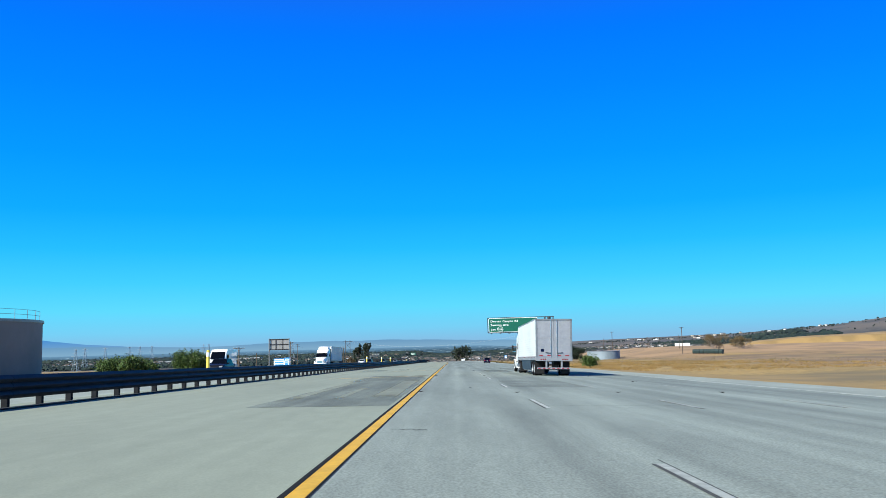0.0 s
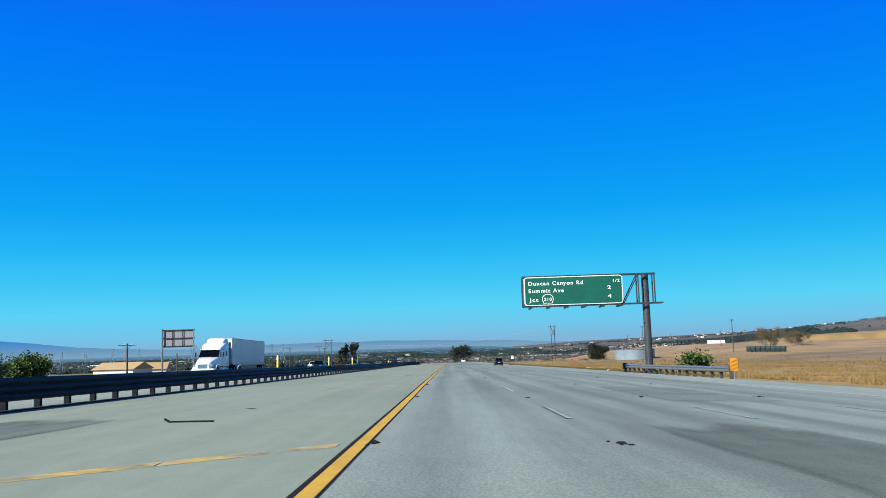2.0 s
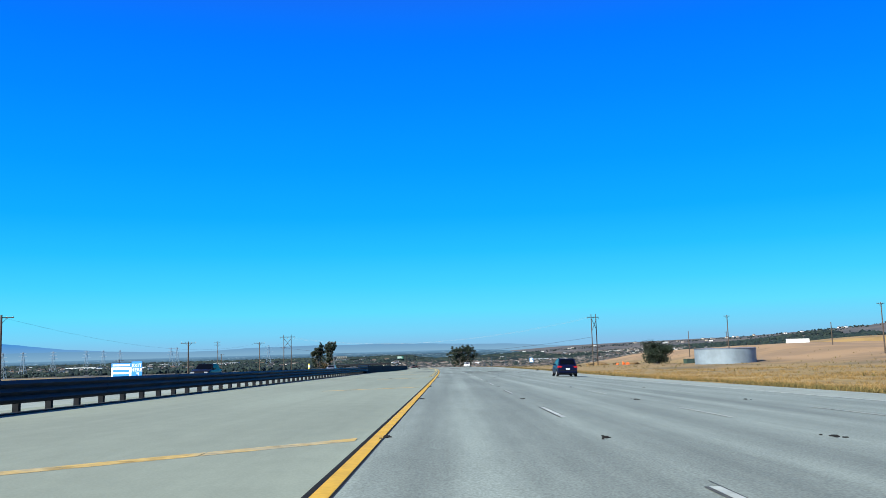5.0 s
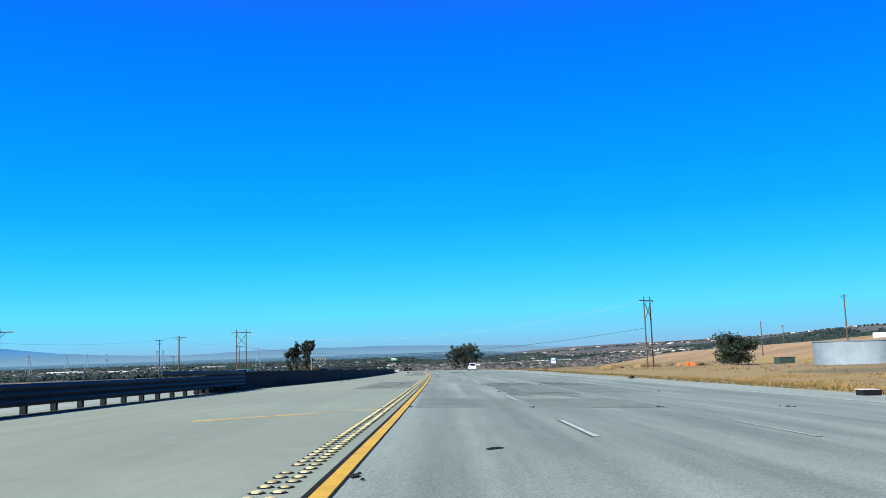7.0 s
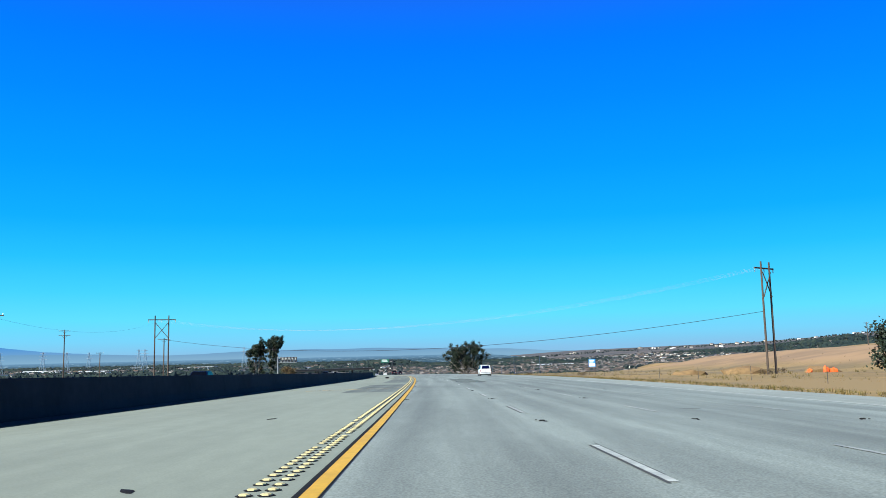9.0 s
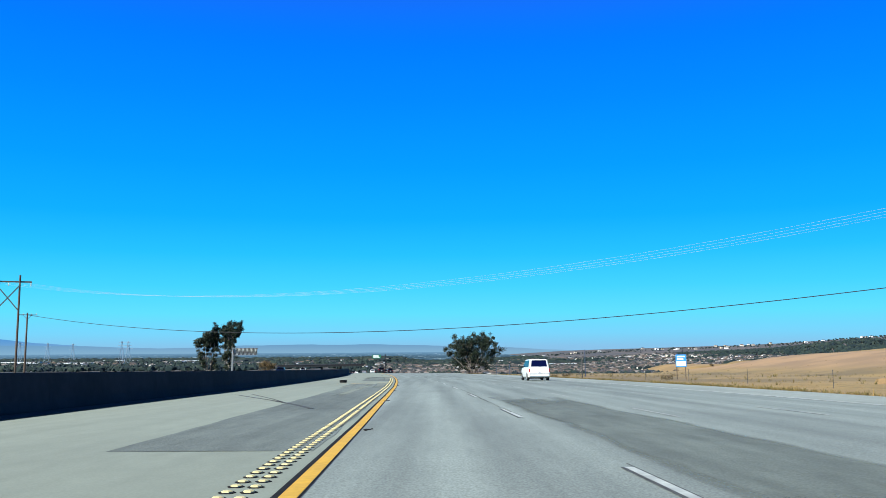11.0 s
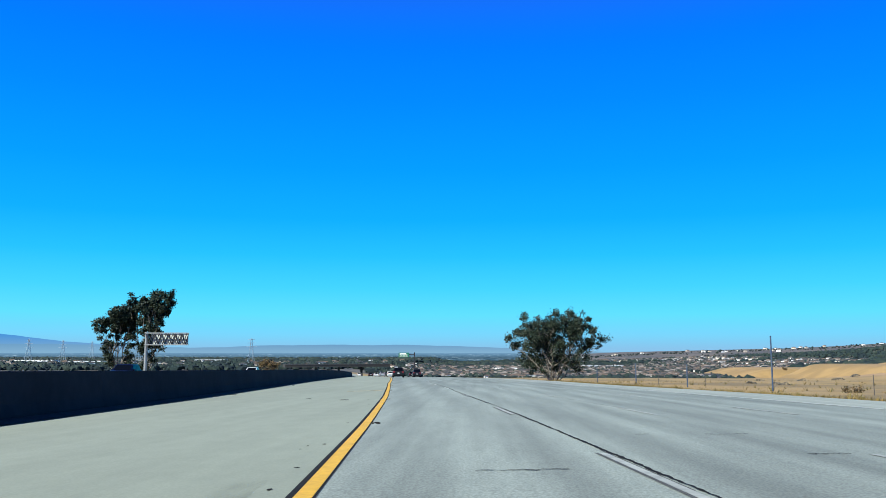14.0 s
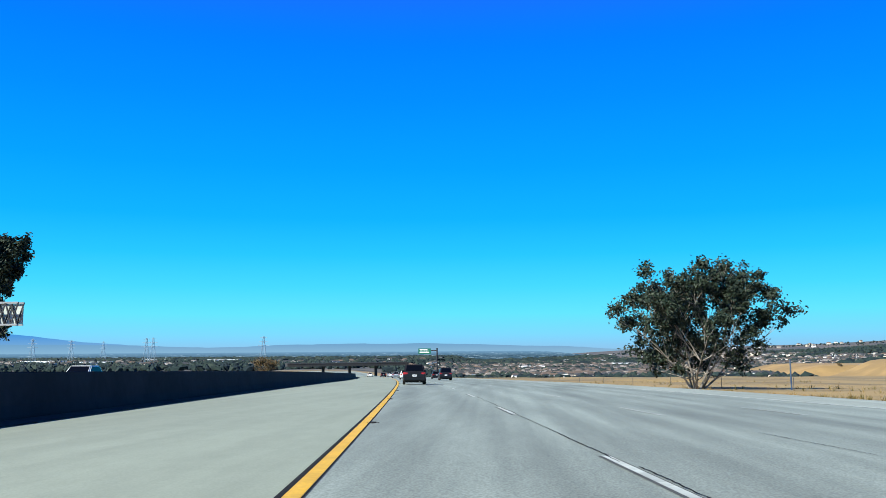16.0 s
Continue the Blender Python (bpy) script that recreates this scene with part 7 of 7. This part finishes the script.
for i, (x, y, h, w) in enumerate(((136, 432, 9.0, 19), (154, 446, 7.0, 15), (28.6, 174, 2.2, 3.2), (350, 1500, 2.6, 7), (402, 1483, 2.3, 6), (455, 1480, 2.8, 8), (62, 500, 1.2, 3.0), (48, 470, 1.1, 2.6), (26, 600, 0.9, 2.2), (20, 575, 0.7, 1.4), (33, 545, 1.0, 2.5))):
    tree("bush", ground_pose(x, y), h, w, 4, 5000 if h > 4 else 2200 if h > 2.1 else 500, M["leaf_dry"] if h > 2.25 else M["leaf_bright"] if h > 2.1 else M["leaf_dry"], 80 + i, "dry brown scrub bush in the field" if h != 2.2 else "green bush behind the guardrail", leaf=0.35 if h > 2 else 0.16, clump=0.8 if h > 2 else 0.25, bare=0.05)
# ---- the town in the valley ----
ROOFS = [(0.075, 0.062, 0.056), (0.050, 0.052, 0.056), (0.115, 0.084, 0.066), (0.036, 0.040, 0.046), (0.060, 0.052, 0.048), (0.19, 0.17, 0.155)]
WALLS = [(0.72, 0.70, 0.66), (0.80, 0.79, 0.77), (0.45, 0.38, 0.30), (0.60, 0.53, 0.44), (0.78, 0.77, 0.74), (0.35, 0.31, 0.27)]
M["town_wall"] = islands("town_stucco", WALLS, 0.9)
M["town_roof"] = islands("town_tile", ROOFS, 0.9)
# foliage with a blue cast put in for distance haze
M["town_tree"] = islands("town_foliage", [(0.012, 0.024, 0.024), (0.016, 0.029, 0.026), (0.008, 0.017, 0.021), (0.022, 0.034, 0.028)], 0.9)


def house(x, y, turn, w, d, h):
    g = thing("house", "cream stucco house with a brown tiled roof", "house", "houses of the valley town", ground_pose(x, y, turn, -0.4))
    part("wall", box(bmesh.new(), -w / 2, w / 2, -d / 2, d / 2, 0, h), M["stucco"], g)
    e = 0.5
    bm = loft(bmesh.new(), [[(-w / 2 - e, -d / 2 - e, h), (w / 2 + e, -d / 2 - e, h), (w / 2 + e, d / 2 + e, h), (-w / 2 - e, d / 2 + e, h)], [(-w / 2 + 2, -0.2, h + 1.8), (w / 2 - 2, -0.2, h + 1.8), (w / 2 - 2, 0.2, h + 1.8), (-w / 2 + 2, 0.2, h + 1.8)]])
    part("roof", bm, M["tile_roof"], g)
    for k in (-1, 1):
        part("window", box(bmesh.new(), k * w / 4 - 0.8, k * w / 4 + 0.8, -d / 2 - 0.04, -d / 2 + 0.04, h - 2.2, h - 0.9), M["glass"], g)
    part("door", box(bmesh.new(), -2.4, 2.4, -d / 2 - 0.05, -d / 2 + 0.05, 0.4, 2.6), M["white_wall"], g, "white garage door")


def town():
    r = random.Random(12)
    wv, wf, rv, rf = [], [], [], []
    near = 0
    cells = []
    for k in range(9000):
        left = r.random() < 0.16
        y = r.uniform(1500, 2900) if left else 1420 + 1280 * r.random() ** 1.1
        x = r.uniform(-1150, -60) if left else r.uniform(-90, 120 + 0.36 * y)
        y = round(y / 24) * 24 + r.uniform(-4, 4)   # streets: rows of houses
        cells.append((x, y))
    for k in range(46):
        cells.append((r.uniform(250, 1450), r.uniform(3020, 3330)))
    for x, y in cells:
        u = x - float(xc(min(y, 1300)))
        if abs(u) < 45 and y < 1400:
            continue
        if 265 < x < 920 and 1190 < y < 1745 or x > 640 and 1600 < y < 2900:
            continue
        if noise.noise(Vector((x * 0.005, y * 0.005, 3.1))) < (-0.30 if y < 2300 else -0.12) or x < -60 and r.random() < 0.55:
            continue
        w, d, h = r.uniform(7, 11), r.uniform(6.5, 9), r.choice((3.4, 5.0, 5.6))
        turn = r.choice((0, 90)) + r.uniform(-8, 8) + 15
        if near < 90 and y < 1640 and x > 20:
            near += 1
            house(x, y, turn, w, d, h)
            continue
        z = float(ground_z(x, y)) - 0.5
        m = pose(x, y, z, 0, 0, turn)
        b0 = len(wv)
        wv += [tuple(m @ Vector((sx * w / 2, sy * d / 2, zz))) for zz in (0, h) for sx, sy in ((-1, -1), (1, -1), (1, 1), (-1, 1))]
        wf += [(b0, b0 + 1, b0 + 5, b0 + 4), (b0 + 1, b0 + 2, b0 + 6, b0 + 5), (b0 + 2, b0 + 3, b0 + 7, b0 + 6), (b0 + 3, b0, b0 + 4, b0 + 7)]
        b0 = len(rv)
        rv += [tuple(m @ Vector((sx * (w / 2 + 0.4), sy * (d / 2 + 0.4), h))) for sx, sy in ((-1, -1), (1, -1), (1, 1), (-1, 1))] + [tuple(m @ Vector((sx * (w / 2 - 2), 0, h + 1.7))) for sx in (-1, 1)]
        rf += [(b0, b0 + 1, b0 + 5, b0 + 4), (b0 + 1, b0 + 2, b0 + 5), (b0 + 2, b0 + 3, b0 + 4, b0 + 5), (b0 + 3, b0, b0 + 4)]
    for name, v, f, mat, lab in (("town_walls", wv, wf, M["town_wall"], "cream and white walls of the distant town"), ("town_roofs", rv, rf, M["town_roof"], "brown tiled roofs of the distant town")):
        me = bpy.data.meshes.new(name)
        me.from_pydata(v, [], f)
        me.materials.append(mat)
        tagged(new(name, me), lab, "houses", kind="stuff")
    # trees among the houses: rough clumps
    base = bmesh.new()
    bmesh.ops.create_icosphere(base, subdivisions=1, radius=1.0)
    bv = [v.co.copy() for v in base.verts]
    bf = [tuple(v.index for v in f.verts) for f in base.faces]
    base.free()
    tv, tf = [], []
    for k in range(44000):
        kind = r.random()
        if kind < 0.22:
            x, y, big = r.uniform(-1900, 300), r.uniform(2100, 2990), 1.5
        elif kind < 0.50:
            x, y, big = r.uniform(-1100, 0), r.uniform(1330, 2300), 1.0
        elif kind < 0.54:
            x, y, big = r.uniform(470, 800), r.uniform(1728, 1800), 2.0
        elif kind < 0.552:
            x, y, big = r.uniform(230, 1500), r.uniform(3050, 3300), 0.8
        elif kind < 0.565:
            x, y, big = r.uniform(600, 1700), r.uniform(1750, 3000), 0.7
        else:
            y = 1330 + 1400 * r.random() ** 1.1
            x, big = r.uniform(-90, 120 + 0.36 * y), 1.19
            if noise.noise(Vector((x * 0.012, y * 0.012, 7.7))) < -0.1 and r.random() < 0.6:
                continue
        far = big > 1.2
        if x - float(xc(min(y, 1300))) < 42 and x > -140 and y < 1400 or 265 < x < 920 and 1190 < y < 1728:
            continue
        z = float(ground_z(x, y))
        s = r.uniform(1.2, 3.6) * big
        wide = s * (r.uniform(1.2, 3) if far else r.uniform(0.8, 1.6))
        b0 = len(tv)
        for p in bv:
            q = 0.5 + 0.9 * r.random()
            tv.append((x + p.x * wide * q, y + p.y * s * q, z + s * 0.7 + p.z * s * q))
        tf += [tuple(b0 + i for i in f) for f in bf]
    me = bpy.data.meshes.new("town_trees")
    me.from_pydata(tv, [], tf)
    me.materials.append(M["town_tree"])
    tagged(new("town_trees", me), "dark trees between the distant houses", "trees", kind="stuff")
    # pale warehouses far out
    wv, wf = [], []
    for k in range(60):
        x, y = r.uniform(-1700, 250), r.uniform(1700, 2950)
        w, d, h = r.uniform(30, 90), r.uniform(20, 40), r.uniform(5, 8)
        m = pose(x, y, float(ground_z(x, y)) - 1, 0, 0, r.uniform(-6, 6))
        b0 = len(wv)
        wv += [tuple(m @ Vector((sx * w / 2, sy * d / 2, zz))) for zz in (0, h) for sx, sy in ((-1, -1), (1, -1), (1, 1), (-1, 1))]
        wf += [(b0, b0 + 1, b0 + 5, b0 + 4), (b0 + 1, b0 + 2, b0 + 6, b0 + 5), (b0 + 2, b0 + 3, b0 + 7, b0 + 6), (b0 + 3, b0, b0 + 4, b0 + 7), (b0 + 4, b0 + 5, b0 + 6, b0 + 7)]
    me = bpy.data.meshes.new("warehouses")
    me.from_pydata(wv, [], wf)
    me.materials.append(islands("warehouse_panel", [(0.70, 0.71, 0.72), (0.50, 0.53, 0.56), (0.34, 0.37, 0.40)], 0.8))
    tagged(new("warehouses", me), "long white warehouses far out in the valley", "warehouses", kind="stuff")


town()


# blue-grey base puts distance haze into the steel's colour
M["pylon"] = material("haze_tinted_lattice_steel", (0.17, 0.24, 0.31), 0.7, grain=0.05, scale=0.2)


def pylon(x, y, h):
    g = thing("pylon", "far steel lattice transmission tower", "pylon", "transmission towers in the valley", ground_pose(x, y))
    legs = [(-1, -1), (1, -1), (1, 1), (-1, 1)]
    wid = lambda t: h * (0.11 * (1 - t) ** 1.4 + 0.018)
    for sx, sy in legs:
        bm = loft(bmesh.new(), [[(sx * wid(k / 6) + a, sy * wid(k / 6) + c, h * k / 6) for a, c in ((-0.17, -0.17), (0.17, -0.17), (0.17, 0.17), (-0.17, 0.17))] for k in range(7)])
        part("leg", bm, M["pylon"], g)
    bm = bmesh.new()
    for k in range(6):
        a, b = k / 6, (k + 1) / 6
        for i in range(4):
            (sx, sy), (tx, ty) = legs[i], legs[(i + 1) % 4]
            beam(bm, (sx * wid(a), sy * wid(a), h * a), (tx * wid(b), ty * wid(b), h * b), 0.16, 0.16)
    part("lattice", bm, M["pylon"], g)
    for t, s in ((0.68, 0.20), (0.82, 0.16), (0.95, 0.12)):
        part("crossarm", beam(bmesh.new(), (-h * s, 0, h * t), (h * s, 0, h * t), 0.4, 0.5), M["pylon"], g)


for x, y, h in ((-560, 1250, 34), (-620, 1420, 36), (-660, 1600, 38), (-690, 1800, 40), (-560, 1900, 42), (-545, 1890, 42), (-760, 2050, 42), (-330, 1750, 40), (-820, 2300, 44), (980, 1750, 32), (1060, 1760, 32)):
    pylon(x, y, h)


# ---- hills on the horizon ----
def backdrop(name, label, radius, steps, color, wobble, seed, rise):
    """A far glowing ridge with haze painted in, paler towards its foot."""
    bm = bmesh.new()
    top, low = [], []
    az = [s[0] for s in steps]
    el = [s[1] for s in steps]
    n = 260
    for i in range(n + 1):
        a = az[0] + (az[-1] - az[0]) * i / n
        e = float(np.interp(a, az, el)) + wobble * noise.noise(Vector((a * 0.35, seed, 0))) + 0.4 * wobble * noise.noise(Vector((a * 1.5, seed, 4)))
        x, y = radius * math.sin(radians(a)), 300 + radius * math.cos(radians(a))
        low.append(bm.verts.new((x, y, -70)))
        top.append(bm.verts.new((x, y, -6 + radius * math.tan(radians(max(e, -0.6))))))
    for i in range(n):
        bm.faces.new((low[i], low[i + 1], top[i + 1], top[i]))
    m = bpy.data.materials.new(name)
    m.use_nodes = True
    nt = m.node_tree
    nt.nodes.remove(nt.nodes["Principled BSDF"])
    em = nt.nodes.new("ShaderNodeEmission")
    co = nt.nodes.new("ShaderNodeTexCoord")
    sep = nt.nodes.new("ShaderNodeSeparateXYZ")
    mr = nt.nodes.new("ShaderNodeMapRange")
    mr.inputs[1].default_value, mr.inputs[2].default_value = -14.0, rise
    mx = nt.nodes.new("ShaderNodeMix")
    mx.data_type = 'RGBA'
    # emission colour carries the haze: palest at the foot
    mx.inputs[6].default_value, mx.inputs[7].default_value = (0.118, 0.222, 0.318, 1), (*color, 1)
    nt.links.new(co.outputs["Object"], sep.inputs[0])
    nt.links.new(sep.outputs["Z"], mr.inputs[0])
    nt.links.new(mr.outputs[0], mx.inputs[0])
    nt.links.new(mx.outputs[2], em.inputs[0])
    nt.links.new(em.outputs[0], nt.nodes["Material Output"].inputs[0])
    tagged(part(name, bm, m), label, "hills", kind="structure")


backdrop("backdrop_ridge", "long low ridge on the horizon, haze painted into its glow", 4480, [(-60, 0.5), (-40, 0.45), (-30, 0.42), (-24, 0.42), (-18, 0.20), (-14, 0.34), (-9, 0.42), (-4, 0.40), (0, 0.30), (5, 0.14), (9, -0.05), (14, -0.3), (60, -0.3)], (0.080, 0.180, 0.290), 0.07, 2.0, 26.0)
backdrop("backdrop_mountain", "broad blue mountain on the horizon, haze painted into its glow", 4520, [(-60, 0.9), (-42, 1.0), (-33, 1.12), (-29.5, 1.10), (-27, 0.82), (-25, 0.55), (-22, 0.35), (-19, -0.2), (-15, -0.6)], (0.022, 0.140, 0.36), 0.05, 7.0, 82.0)


def valley_backdrop():
    """Glowing far valley floor, haze painted in: dark groves and pale roofs in thin streaks, paling upwards."""
    bm = bmesh.new()
    low, top = [], []
    n = 160
    for i in range(n + 1):
        a = -62 + 70 * i / n
        x, y = 3000 * math.sin(radians(a)), 300 + 3000 * math.cos(radians(a))
        e = -13.0 - 24 * float(smooth(2.0, 8.0, a)) + 0.8 * noise.noise(Vector((a * 0.8, 3.0, 0)))
        low.append(bm.verts.new((x, y, -60)))
        top.append(bm.verts.new((x, y, e)))
    for i in range(n):
        bm.faces.new((low[i], low[i + 1], top[i + 1], top[i]))
    m = bpy.data.materials.new("painted_haze_valley")
    m.use_nodes = True
    nt = m.node_tree
    nt.nodes.remove(nt.nodes["Principled BSDF"])
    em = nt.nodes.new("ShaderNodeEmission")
    co = nt.nodes.new("ShaderNodeTexCoord")
    sep = nt.nodes.new("ShaderNodeSeparateXYZ")
    nt.links.new(co.outputs["Object"], sep.inputs[0])

    def streaks(along, up, lo, hi):
        mp = nt.nodes.new("ShaderNodeMapping")
        mp.inputs["Scale"].default_value = (along, along * 0.2, up)
        nt.links.new(co.outputs["Object"], mp.inputs[0])
        no = nt.nodes.new("ShaderNodeTexNoise")
        no.inputs["Scale"].default_value = 1.0
        no.inputs["Detail"].default_value = 5
        nt.links.new(mp.outputs[0], no.inputs["Vector"])
        return span(no.outputs["Fac"], lo, hi)

    def span(sock, lo, hi):
        r = nt.nodes.new("ShaderNodeMapRange")
        r.inputs[1].default_value, r.inputs[2].default_value = lo, hi
        nt.links.new(sock, r.inputs[0])
        return r.outputs[0]

    def blend(fac, a, c):
        x = nt.nodes.new("ShaderNodeMix")
        x.data_type = 'RGBA'
        nt.links.new(fac, x.inputs[0])
        for sock, v in ((x.inputs[6], a), (x.inputs[7], c)):
            if isinstance(v, tuple):
                sock.default_value = (*v, 1)
            else:
                nt.links.new(v, sock)
        return x.outputs[2]

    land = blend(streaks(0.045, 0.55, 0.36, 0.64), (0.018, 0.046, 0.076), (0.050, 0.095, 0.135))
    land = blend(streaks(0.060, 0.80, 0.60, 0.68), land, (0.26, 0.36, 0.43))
    # painted haze: blends to pale blue with height
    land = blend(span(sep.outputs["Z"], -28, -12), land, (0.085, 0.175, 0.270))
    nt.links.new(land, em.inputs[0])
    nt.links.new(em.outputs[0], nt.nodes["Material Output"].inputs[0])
    tagged(part("backdrop_valley", bm, m), "far valley floor with blue haze painted into its glow", "valley", kind="structure")


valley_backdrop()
